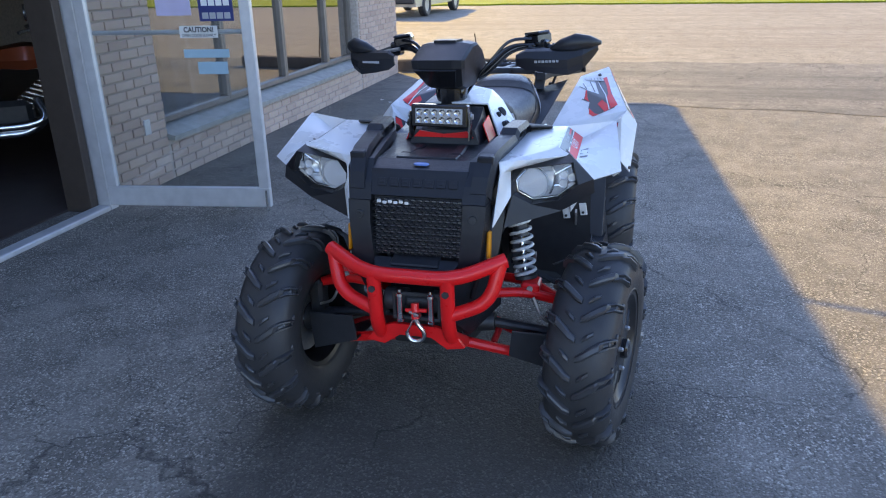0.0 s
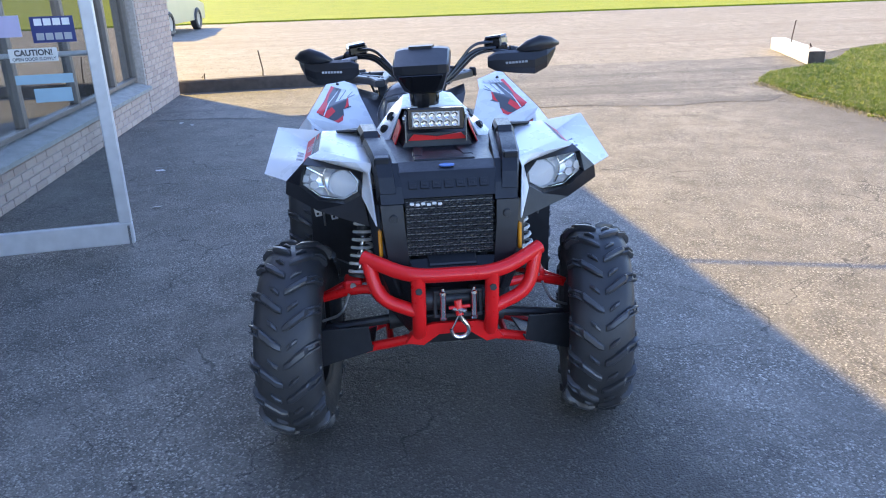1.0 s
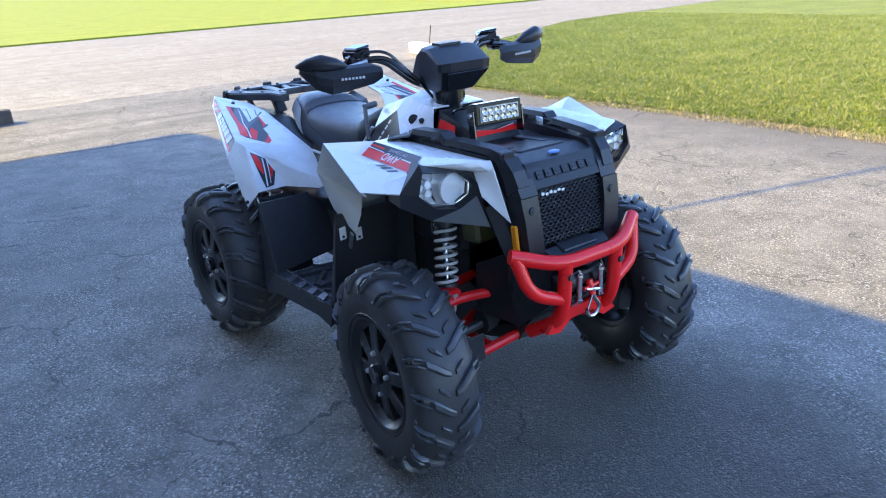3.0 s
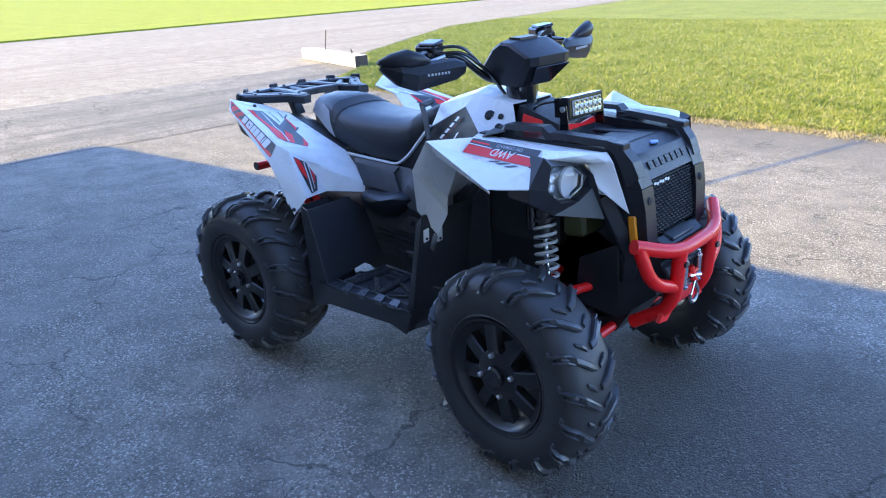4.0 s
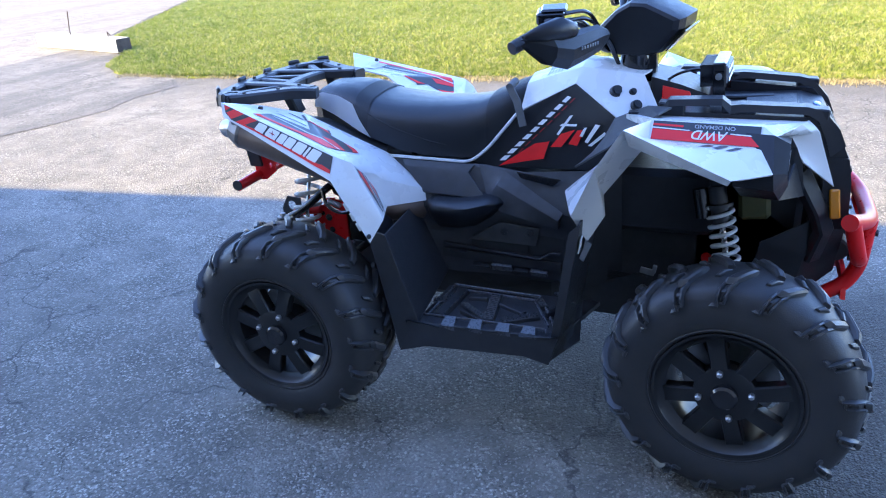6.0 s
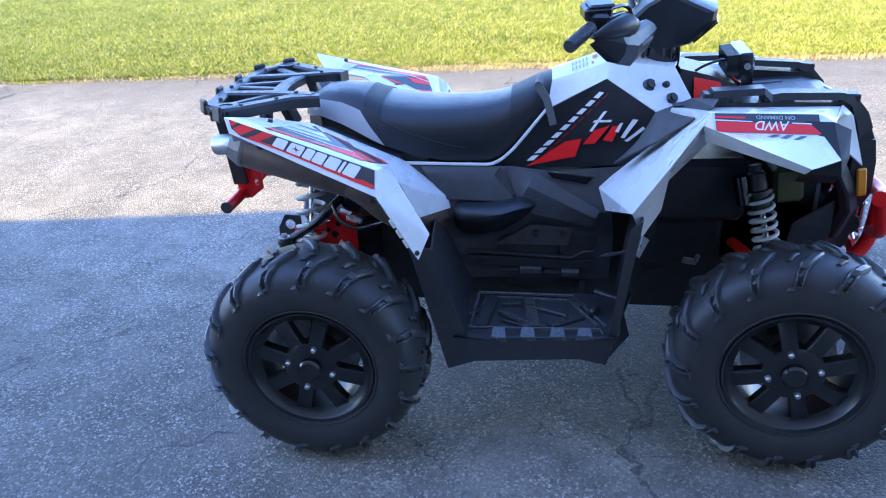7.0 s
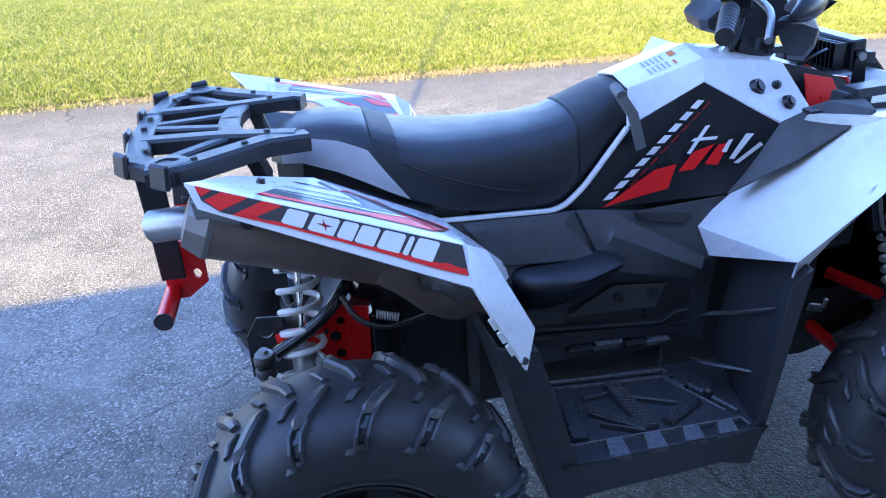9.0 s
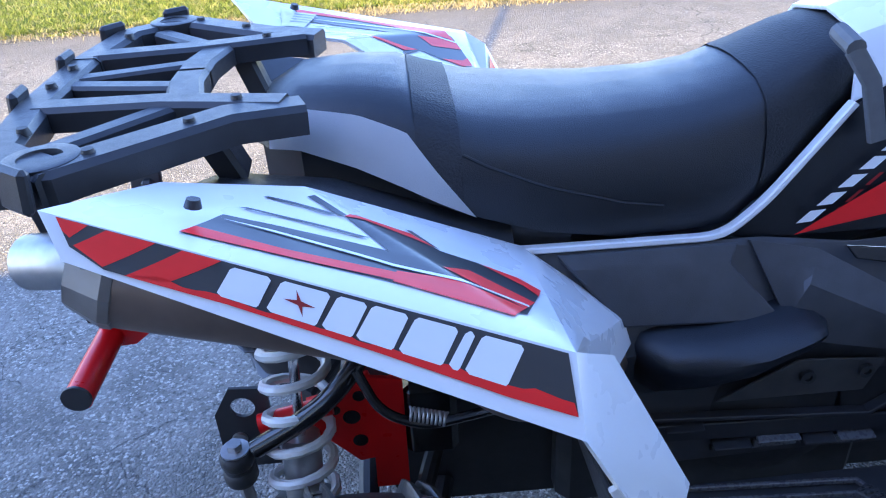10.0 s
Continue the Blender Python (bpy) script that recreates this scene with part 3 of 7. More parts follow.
def litter(place, seed):
    rnd = random.Random(seed)
    bm = bmesh.new()
    c = bm.verts.new((0, 0, 0.006))
    ring = [bm.verts.new((math.cos(a) * rnd.uniform(0.02, 0.05), math.sin(a) * rnd.uniform(0.012, 0.03), rnd.uniform(0.001, 0.012)))
            for a in np.linspace(0, 2 * math.pi, 9)[:-1]]
    for i in range(8):
        bm.faces.new((c, ring[i], ring[(i + 1) % 8]))
    bmesh.ops.solidify(bm, geom=bm.faces[:], thickness=0.002)
    bm.transform(place)
    return solid("paper_scrap", bm, M_STICKER, "crumpled white paper scrap on the asphalt", "litter", "litter scraps")


for i, (x, y) in enumerate([(-5.5, -2.3), (-5.35, -2.15), (-3.3, -2.0), (-2.2, -1.75)]):
    litter(pose(x, y, 0.002, 0, 0, 40 * i), i)

# ---------------------------------------------------------------- shop building
WALL_Y, DEEP, CORNER_X, ROOF_Z = -2.8, 0.24, -7.75, 2.84


def wall(name, x0, x1, z0, z1, material=M_MORTAR, y0=WALL_Y - DEEP, y1=WALL_Y - 0.012, label="tan brick wall with pale mortar"):
    bm = boxes((((x0 + x1) / 2, (y0 + y1) / 2, (z0 + z1) / 2), (x1 - x0, y1 - y0, z1 - z0)))
    return solid(name, bm, material, label, "wall", kind="structure")


pier = wall("wall_pier", -1.97, -1.27, 0, ROOF_Z)
low_wall = wall("wall_low", -6.2, -1.97, 0, 0.30)
corner_pier = wall("wall_corner", CORNER_X, -6.2, 0, ROOF_Z)
wall("wall_head", -6.2, -1.97, 2.4, ROOF_Z)
wall("wall_entry_head", -1.27, 1.0, 2.25, ROOF_Z)
wall("wall_front", 1.0, 9.0, 0, ROOF_Z)
bm = boxes(((CORNER_X + 0.12, -7.0, 1.42), (0.24, 7.9, 2.84)))
solid("wall_end", bm, M_MORTAR, "end wall of the shop", "wall", kind="structure")
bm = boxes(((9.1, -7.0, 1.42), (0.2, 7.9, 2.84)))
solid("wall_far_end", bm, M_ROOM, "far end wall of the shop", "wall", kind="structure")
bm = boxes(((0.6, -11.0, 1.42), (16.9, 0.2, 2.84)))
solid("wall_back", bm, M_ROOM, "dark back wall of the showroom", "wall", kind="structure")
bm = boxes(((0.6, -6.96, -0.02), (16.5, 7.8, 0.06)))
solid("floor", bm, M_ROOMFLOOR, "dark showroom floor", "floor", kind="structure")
# the upper part of the shop, rising along the front, and its low-pitched roof with short eaves
# out of view: the eave's rise is set to place the lot's shadow edge
EAVE_Y = -2.3


def eave_z(x):
    return 3.66 + (x + 9.65) * 0.0985


bm = bmesh.new()
prism(bm, [(CORNER_X, 2.84), (9.2, 2.84), (9.2, eave_z(9.2) - 0.16), (CORNER_X, eave_z(CORNER_X) - 0.16)], -11.1, WALL_Y - 0.012, 'Y')
solid("wall_upper", bm, M_MORTAR, "upper wall of the shop under the roof", "wall", kind="structure")
bm = bmesh.new()
prism(bm, [(-9.65, eave_z(-9.65) - 0.16), (11.0, eave_z(11.0) - 0.16), (11.0, eave_z(11.0)), (-9.65, eave_z(-9.65))], -11.6, EAVE_Y, 'Y')
solid("roof", bm, M_SOFFIT, "low-pitched roof of the shop with short eaves", "roof", kind="structure")
# window sill
bm = bmesh.new()
prism(bm, [(WALL_Y - 0.2, 0.30), (WALL_Y + 0.05, 0.30), (WALL_Y + 0.06, 0.335), (WALL_Y - 0.2, 0.40)], -6.2, -1.97, 'X')
solid("window_sill", bevelled(bm, 0.006), M_SILL, "pale concrete window sill", "sill", kind="structure")


def window(name, x0, x1, z0, z1, y):
    w = thing(name, "tall shop window in an aluminium frame", "window", kind="structure")
    for a, b, zz0, zz1 in ((x0, x1, z0, z0 + 0.045), (x0, x1, z1 - 0.045, z1), (x0, x0 + 0.035, z0 + 0.045, z1 - 0.045), (x1 - 0.035, x1, z0 + 0.045, z1 - 0.045)):
        bm = boxes((((a + b) / 2, y, (zz0 + zz1) / 2), (b - a, 0.09, zz1 - zz0)), bevel=0.006)
        part("window_frame", bm, M_FRAME, w)
    bm = boxes((((x0 + x1) / 2, y, (z0 + z1) / 2), (x1 - x0 - 0.06, 0.006, z1 - z0 - 0.06)))
    pane = part("pane", bm, M_GLASS, w)
    pane.visible_shadow = False
    return w


for i, (a, b) in enumerate([(-3.1, -1.975), (-4.28, -3.1), (-5.4, -4.28), (-6.195, -5.4)]):
    window("window_%d" % (i + 1), a, b, 0.405, 2.4, WALL_Y - 0.14)

# entry: frame, threshold and the open glazed door
bm = boxes(((-1.225, WALL_Y - 0.06, 1.12), (0.085, 0.16, 2.25)), bevel=0.006)
solid("door_frame", bm, M_ALU, "aluminium door post", "door frame", kind="structure")
bm = boxes(((1.0, WALL_Y - 0.06, 1.12), (0.085, 0.16, 2.25)), bevel=0.006)
solid("door_frame", bm, M_ALU, "aluminium door post", "door frame", kind="structure")
bm = boxes(((-1.135, WALL_Y - 0.16, 1.12), (0.07, 0.2, 2.24)), bevel=0.004)
solid("trim", bm, M_BRONZE, "brown inner door post", "trim", kind="structure")
bm = boxes(((-0.1, WALL_Y - 0.02, 0.018), (2.15, 0.1, 0.036)), bevel=0.008)
solid("threshold", bm, M_ALU, "worn aluminium threshold", "threshold", kind="structure")

DOOR_A, DOOR_B = Vector((-1.19, -2.77, 0)), Vector((-1.345, -1.665, 0))
door_dir = (DOOR_B - DOOR_A).normalized()
door_len = (DOOR_B - DOOR_A).length
door_pose = Matrix.Translation(DOOR_A) @ Matrix.Rotation(math.atan2(door_dir.y, door_dir.x), 4, 'Z')
door = thing("door_1", "open glazed aluminium shop door with stickers on the glass", "door", door_pose, kind="structure")
for c, s in (((door_len / 2, 0, 0.105), (door_len, 0.045, 0.13)), ((door_len / 2, 0, 2.13), (door_len, 0.045, 0.1)),
             ((0.035, 0, 1.12), (0.07, 0.045, 1.9)), ((door_len - 0.035, 0, 1.12), (0.07, 0.045, 1.9))):
    part("stile", boxes((c, s), bevel=0.005), M_ALU, door)
pane = part("pane", boxes(((door_len / 2, 0, 1.12), (door_len - 0.13, 0.006, 1.92))), M_DOORGLASS, door)
pane.visible_shadow = False
bm = bmesh.new()
tube(bm, [(0.05, 0.035, 1.15), (door_len - 0.05, 0.035, 1.15)], 0.014, 10)
part("push_bar", bm, M_ALU, door, "aluminium push bar across the glass")
bm = bmesh.new()
tube(bm, [(door_len - 0.02, -0.035, 0.16), (door_len - 0.02, -0.04, 0.03), (door_len - 0.01, -0.045, 0.025)], 0.007, 8)
part("foot_bolt", bm, M_CHROME, door)
# stickers, seen from the lot side of the glass


def on_door(name, x0, x1, z0, z1, material, label="", off=0.0):
    bm = boxes((((x0 + x1) / 2, -0.006 - off, (z0 + z1) / 2), (x1 - x0, 0.003, z1 - z0)))
    return part(name, bm, material, door, label)


on_door("sticker", 0.79, 1.005, 1.215, 1.35, M_NAVY, "dark blue and black square sticker")
for k, (z, h) in enumerate(((1.31, 0.03), (1.235, 0.03))):
    for j in range(4):
        on_door("sticker_mark", 0.81 + j * 0.046, 0.847 + j * 0.046, z - h * 0.2, z + h, M_DECALWHITE if k == 0 else M_DECALGREY, "plain pale block", 0.003)
on_door("caution_sign", 0.66, 0.9, 1.12, 1.19, M_STICKER, "white caution sign", 0.02)
sign = [(0.66, -0.0285, 1.12), (0.9, -0.0285, 1.12), (0.9, -0.0285, 1.19), (0.66, -0.0285, 1.19)]
part("sign_writing", writing("CAUTION!", sign, 0.12, 0.46, 0.9, 0.92, weight=0.03), M_DECALBLACK, door)
part("sign_writing", writing("OPEN DOOR SLOWLY", sign, 0.06, 0.1, 0.96, 0.34), M_DECALBLACK, door)
M_NOTICE = mat("faded_blue_notice", (0.35, 0.52, 0.60), 0.6, var=0.2, scale=9)
on_door("notice", 0.66, 0.95, 1.0, 1.05, M_NOTICE, "faded pale blue notice")
on_door("notice", 0.74, 0.93, 0.90, 0.975, M_NOTICE, "faded pale blue notice")
on_door("notice", 0.52, 0.74, 1.25, 1.36, mat("faded_lilac_notice", (0.55, 0.50, 0.68), 0.6, var=0.2, scale=9), "faded lilac notice")

# small vent plate on the pier
part_vent = boxes(((-1.73, WALL_Y + 0.004, 0.45), (0.07, 0.016, 0.11)), bevel=0.004)
solid("wall_plate", part_vent, M_ALU, "small metal cover plate on the brick pier", "cover plate")


# ---------------------------------------------------------------- motorcycle in the dark showroom
def motorcycle(place):
    mc = thing("motorcycle", "dark motorcycle with chrome parts and a copper tank in the showroom", "motorcycle", place)
    for x in (-0.72, 0.75):
        bm = bmesh.new()
        lathe(bm, [(0.05, 0.2), (0.06, 0.26), (0.045, 0.31), (0, 0.325), (-0.045, 0.31), (-0.06, 0.26), (-0.05, 0.2)], 28, 'Y', (x, 0, 0.325), True)
        w = part("wheel", bm, M_RUBBER, mc)
        bm = bmesh.new()
        lathe(bm, [(0.04, 0.19), (0.045, 0.205), (-0.045, 0.205), (-0.04, 0.19)], 28, 'Y', (x, 0, 0.325), True)
        for k in range(10):
            a = k * math.pi / 5
            tube(bm, [(x + 0.03 * math.cos(a), 0.02, 0.325 + 0.03 * math.sin(a)), (x + 0.2 * math.cos(a + 0.1), 0, 0.325 + 0.2 * math.sin(a + 0.1))], 0.006, 6)
        part("rim", bm, M_CHROME, w)
        bm = bmesh.new()
        pts = [(x + 0.36 * math.cos(a), 0, 0.325 + 0.36 * math.sin(a)) for a in np.linspace(0.3, 2.7, 9)]
        bar(bm, pts, 0.14, 0.012, (0, 1, 0.001))
        part("mudguard", bm, M_GLOSS, mc)
    bm = bmesh.new()
    loft(bm, [[(x, w * c, 0.86 + h * s) for c, s in ((1, 0), (0.75, 0.8), (0, 1), (-0.75, 0.8), (-1, 0), (-0.7, -0.6), (0.7, -0.6))]
              for x, w, h in ((-0.02, 0.05, 0.05), (0.1, 0.13, 0.1), (0.28, 0.16, 0.13), (0.42, 0.12, 0.11), (0.5, 0.05, 0.06))])
    part("fuel_tank", bm, mat("copper_paint", (0.34, 0.075, 0.03), 0.22, metal=0.4, coat=0.6), mc, "glossy copper-red fuel tank")
    bm = bmesh.new()
    loft(bm, [[(x, w * c, z + 0.05 * s) for c, s in ((1, 0), (0.7, 1), (-0.7, 1), (-1, 0), (-0.7, -1), (0.7, -1))]
              for x, w, z in ((-0.75, 0.1, 0.8), (-0.45, 0.16, 0.78), (-0.15, 0.14, 0.76), (0.0, 0.09, 0.8))])
    part("saddle", bm, M_SEAT, mc)
    bm = boxes(((0.05, 0, 0.42), (0.42, 0.26, 0.26)), bevel=0.04)
    eng = part("engine", bm, M_DARKMETAL, mc)
    for x, a in ((-0.02, -22), (0.2, 22)):
        bm = bmesh.new()
        for k in range(7):
            box(bm, (x + 0.0016 * a * k, 0, 0.5 + 0.028 * k), (0.15, 0.17, 0.014), (0, a, 0), 0.004, 1)
        part("cylinder", bm, M_CHROME, eng)
    for z, y in ((0.3, -0.17), (0.36, -0.19)):
        bm = bmesh.new()
        tube(bm, fillet([(0.3, y * 0.6, 0.55), (0.36, y, 0.4), (0.2, y, z), (-0.4, y, z), (-0.95, y, z + 0.04)], 0.08), 0.036, 12)
        part("exhaust_pipe", bm, M_CHROME, mc)
    for y in (-0.09, 0.09):
        bm = bmesh.new()
        tube(bm, [(0.75, y, 0.33), (0.52, y, 0.95)], 0.024, 10)
        part("fork_leg", bm, M_CHROME, mc)
        bm = bmesh.new()
        tube(bm, fillet([(0.5, y * 0.4, 0.98), (0.48, y * 2.2, 1.12), (0.3, y * 4.2, 1.08)], 0.08), 0.014, 8)
        part("handlebar", bm, M_CHROME, mc)
        bm = bmesh.new()
        lathe(bm, [(0, 0.06), (0.012, 0.062), (0.02, 0.05)], 18, 'X', (0.36, y * 3.6, 1.22))
        part("mirror", bm, M_CHROME, mc)
    bm = bmesh.new()
    lathe(bm, [(-0.1, 0.03), (-0.06, 0.075), (0.02, 0.09), (0.05, 0.085)], 22, 'X', (0.6, 0, 0.93))
    part("headlamp", bm, M_CHROME, mc)
    bm = bmesh.new()
    tube(bm, [(0.0, -0.1, 0.3), (-0.1, -0.3, 0.02)], 0.012, 8)
    part("side_stand", bm, M_DARKMETAL, mc)
    return mc


motorcycle(pose(-2.0, -4.35, 0.011, 0, 0, 128))


# ---------------------------------------------------------------- parked car by the far side of the road
def car(place):
    c = thing("car", "silver estate car parked on the pale road", "car", place)
    paint = mat("silver_paint", (0.55, 0.53, 0.48), 0.3, metal=0.5, coat=0.5, var=0.1, scale=3)
    dark_glass = mat("dark_car_glass", (0.02, 0.022, 0.025), 0.05, spec=0.8)
    low = [(-2.2, 0.42), (-2.18, 0.3), (2.15, 0.3), (2.2, 0.45), (2.17, 0.75), (1.2, 0.95), (0.75, 1.0), (-1.9, 1.02), (-2.22, 0.8)]
    bm = bmesh.new()
    prism(bm, low, -0.86, 0.86)
    part("body", bevelled(bm, 0.06, 20, 3), paint, c)
    bm = bmesh.new()
    loft(bm, [[(-2.0, -0.76, 1.0), (1.0, -0.76, 0.98), (0.35, -0.6, 1.5), (-1.8, -0.6, 1.52)], [(-2.0, 0.76, 1.0), (1.0, 0.76, 0.98), (0.35, 0.6, 1.5), (-1.8, 0.6, 1.52)]])
    cab = part("cabin", bevelled(bm, 0.05, 20, 3), paint, c)
    for s in (-1, 1):
        for x0, x1, xa, xb in ((-1.78, -0.95, -1.68, -0.95), (-0.88, -0.1, -0.88, -0.1), (-0.03, 0.78, -0.03, 0.3)):
            bm = bmesh.new()
            loft(bm, [[(x0, s * 0.772, 1.03), (x1, s * 0.772, 1.03), (xb, s * 0.64, 1.44), (xa, s * 0.64, 1.44)],
                      [(x0, s * 0.76, 1.03), (x1, s * 0.76, 1.03), (xb, s * 0.628, 1.44), (xa, s * 0.628, 1.44)]])
            part("window", bm, dark_glass, cab)
        for x in (-1.32, 1.36):
            bm = bmesh.new()
            lathe(bm, [(-0.1, 0.2), (-0.11, 0.28), (-0.08, 0.33), (0.08, 0.33), (0.11, 0.28), (0.1, 0.2)], 28, 'Y', (x, s * 0.8, 0.33), True)
            w = part("wheel", bm, M_RUBBER, c)
            bm = bmesh.new()
            lathe(bm, [(s * 0.05, 0.21), (s * 0.08, 0.2), (s * 0.06, 0.06), (s * 0.07, 0.001)], 24, 'Y', (x, s * 0.8, 0.33))
            part("rim", bm, M_ZINC, w)
        bm = boxes(((-2.2, s * 0.68, 0.82), (0.06, 0.2, 0.24)), bevel=0.02)
        part("tail_light", bm, M_DECALRED, c, "red tail light")
    bm = boxes(((-2.22, 0, 0.48), (0.12, 1.66, 0.2)), bevel=0.04)
    part("bumper", bm, M_BLACK, c)
    bm = boxes(((-2.295, 0, 0.5), (0.012, 0.5, 0.11)), bevel=0.003)
    part("number_plate", bm, M_DECALWHITE, c, "white plate with a plain dark bar")
    bm = boxes(((-2.305, 0, 0.5), (0.006, 0.38, 0.05)))
    part("plate_bar", bm, M_DECALBLACK, c)
    bm = boxes(((-1.92, 0, 1.27), (0.03, 1.1, 0.36), (0, 21, 0)), bevel=0.01)
    part("rear_window", bm, dark_glass, cab)
    return c


car(pose(-20.75, -6.3, 0.006, 0, 0, 175.0))

# unseen overhead cable, added so that a thin shadow crosses the lot
cable = new("unseen_cable")  # from the shop wall to a free end far off
tagged(cable, "unseen thin black cable, added to cast a streak of shadow on the lot", "cable")
bm = bmesh.new()
pts = []
for i in range(25):
    t = i / 24
    a, b = Vector((-4.08, -2.8, 2.67)), Vector((-2.61, 12.9, 6.0))
    p = a.lerp(b, t)
    p.z -= 0.1 * 4 * t * (1 - t)
    pts.append(p)
tube(bm, pts, 0.015, 8)
part("wire", bm, M_GLOSS, cable)

# ---------------------------------------------------------------- the quad bike
# It stands along x with its nose to +x; the rider's right is -y.
quad = thing("quad_bike", "white and black quad bike with red bumper, parked on asphalt", "quad bike")
STEER = -10.0


# -- wheels
def tyre_mesh(width, seed, turn):
    """A round carcass and its lugs: swept bars from the crown that fork into a hooked loop on the shoulder. turn gives the way they sweep."""
    rnd = random.Random(seed)
    h = width / 2
    bm = bmesh.new()
    bars = bmesh.new()
    prof = [(0.085, 0.176), (h * 0.84, 0.186), (h * 0.955, 0.212), (h * 0.985, 0.245), (h * 0.95, 0.276), (h * 0.84, 0.300), (h * 0.6, 0.316), (h * 0.3, 0.321), (0, 0.323)]
    prof = prof + [(-a, r) for a, r in prof[-2::-1]]
    lathe(bm, [(a, r) for a, r in prof] + [(-0.07, 0.17), (0.07, 0.17)], 72, 'Y', closed=True)
    side = [(0.0, 0.323), (h * 0.3, 0.321), (h * 0.6, 0.316), (h * 0.84, 0.300), (h * 0.95, 0.276), (h * 0.985, 0.245)]
    run = [0.0]
    for (a, r), (b, q) in zip(side, side[1:]):
        run.append(run[-1] + math.hypot(b - a, q - r))

    def skin(q):
        """Across and radius at a share q of the way from the crown down the shoulder, and the outward direction there."""
        d = q * run[-1]
        y, r = np.interp(d, run, [p[0] for p in side]), np.interp(d, run, [p[1] for p in side])
        y1, r1 = np.interp(min(d + 0.012, run[-1]), run, [p[0] for p in side]), np.interp(min(d + 0.012, run[-1]), run, [p[1] for p in side])
        y0, r0 = np.interp(max(d - 0.012, 0), run, [p[0] for p in side]), np.interp(max(d - 0.012, 0), run, [p[1] for p in side])
        n = Vector((-(r1 - r0), y1 - y0)).normalized()
        return y, r, n

    def lug(sgn, samples, high):
        """samples: share across, angle, half width along the tread."""
        rings = []
        for i, (q, a, hh) in enumerate(samples):
            y, r, n = skin(q)
            e = 0.55 if i in (0, len(samples) - 1) else 1.0
            ring = []
            for da, up in ((-hh, -0.006), (hh, -0.006), (hh * 0.82, high * 0.72 * e), (hh * 0.45, high * e), (-hh * 0.45, high * e), (-hh * 0.82, high * 0.72 * e)):
                t = turn * (a + da / 0.325)
                yy, rr = (y + n.x * up) * sgn, r + n.y * up
                ring.append(bars.verts.new((math.cos(t) * rr, yy, math.sin(t) * rr)))
            rings.append(ring)
        for p, w in zip(rings, rings[1:]):
            for k in range(6):
                bars.faces.new((p[k], p[(k + 1) % 6], w[(k + 1) % 6], w[k]))
        bars.faces.new(rings[0][::-1])
        bars.faces.new(rings[-1])
    n = 17
    for k in range(n):
        for sgn in (-1, 1):
            a0 = 2 * math.pi * (k + (0.5 if sgn > 0 else 0)) / n + rnd.uniform(-0.008, 0.008)
            lug(sgn, [(0.02, a0 - 0.04, 0.011), (0.14, a0 - 0.01, 0.015), (0.28, a0 + 0.045, 0.017), (0.42, a0 + 0.10, 0.017), (0.50, a0 + 0.125, 0.015)], 0.017)
            lug(sgn, [(0.44, a0 + 0.065, 0.006), (0.56, a0 + 0.105, 0.0055), (0.70, a0 + 0.135, 0.005), (0.80, a0 + 0.145, 0.005)], 0.017)
            lug(sgn, [(0.46, a0 + 0.145, 0.006), (0.58, a0 + 0.175, 0.0055), (0.70, a0 + 0.195, 0.005), (0.84, a0 + 0.205, 0.006)], 0.017)
            lug(sgn, [(0.48, a0 + 0.11, 0.010), (0.62, a0 + 0.145, 0.010), (0.74, a0 + 0.165, 0.009)], 0.008)
            lug(sgn, [(0.595, a0 + 0.145, 0.014), (0.635, a0 + 0.155, 0.014)], 0.016)
            lug(sgn, [(0.775, a0 + 0.172, 0.014), (0.815, a0 + 0.176, 0.014)], 0.013)
            lug(sgn, [(0.80, a0 + 0.225, 0.010), (0.845, a0 + 0.235, 0.016), (0.875, a0 + 0.235, 0.012)], 0.007)
            lug(sgn, [(0.10, a0 + 0.14, 0.008), (0.20, a0 + 0.18, 0.009), (0.30, a0 + 0.215, 0.007)], 0.012)
    return bm, bars


def rim_mesh(width):
    """Black alloy wheel, its face towards -y: a deep ring and a flat centre."""
    h = width / 2
    bm = bmesh.new()
    y = -h * 0.82
    lathe(bm, [(y + 0.0, 0.188), (y - 0.008, 0.186), (y - 0.005, 0.178), (y + 0.010, 0.168), (y + 0.018, 0.152), (y + 0.05, 0.150), (h * 0.7, 0.160), (h * 0.8, 0.186), (h * 0.78, 0.19), (h * 0.66, 0.176), (y + 0.04, 0.178)], 56, 'Y', closed=True)
    lathe(bm, [(y + 0.034, 0.082), (y + 0.006, 0.080), (y + 0.003, 0.074), (y + 0.003, 0.03), (y + 0.034, 0.03)], 40, 'Y', closed=True)
    return bm


def spoke_mesh(width):
    y = -width / 2 * 0.82
    ring = []
    for r, w, yy in ((0.06, 0.0225, y + 0.003), (0.10, 0.0225, y + 0.004), (0.140, 0.0235, y + 0.008), (0.160, 0.0255, y + 0.014)):
        ring.append([(r, yy + d, w * u) for u, d in ((-0.92, 0.036), (-1.0, 0.006), (-0.86, 0.0), (-0.3, 0.0015), (0.3, 0.0015), (0.86, 0.0), (1.0, 0.006), (0.92, 0.036))])
    return loft(bmesh.new(), ring)


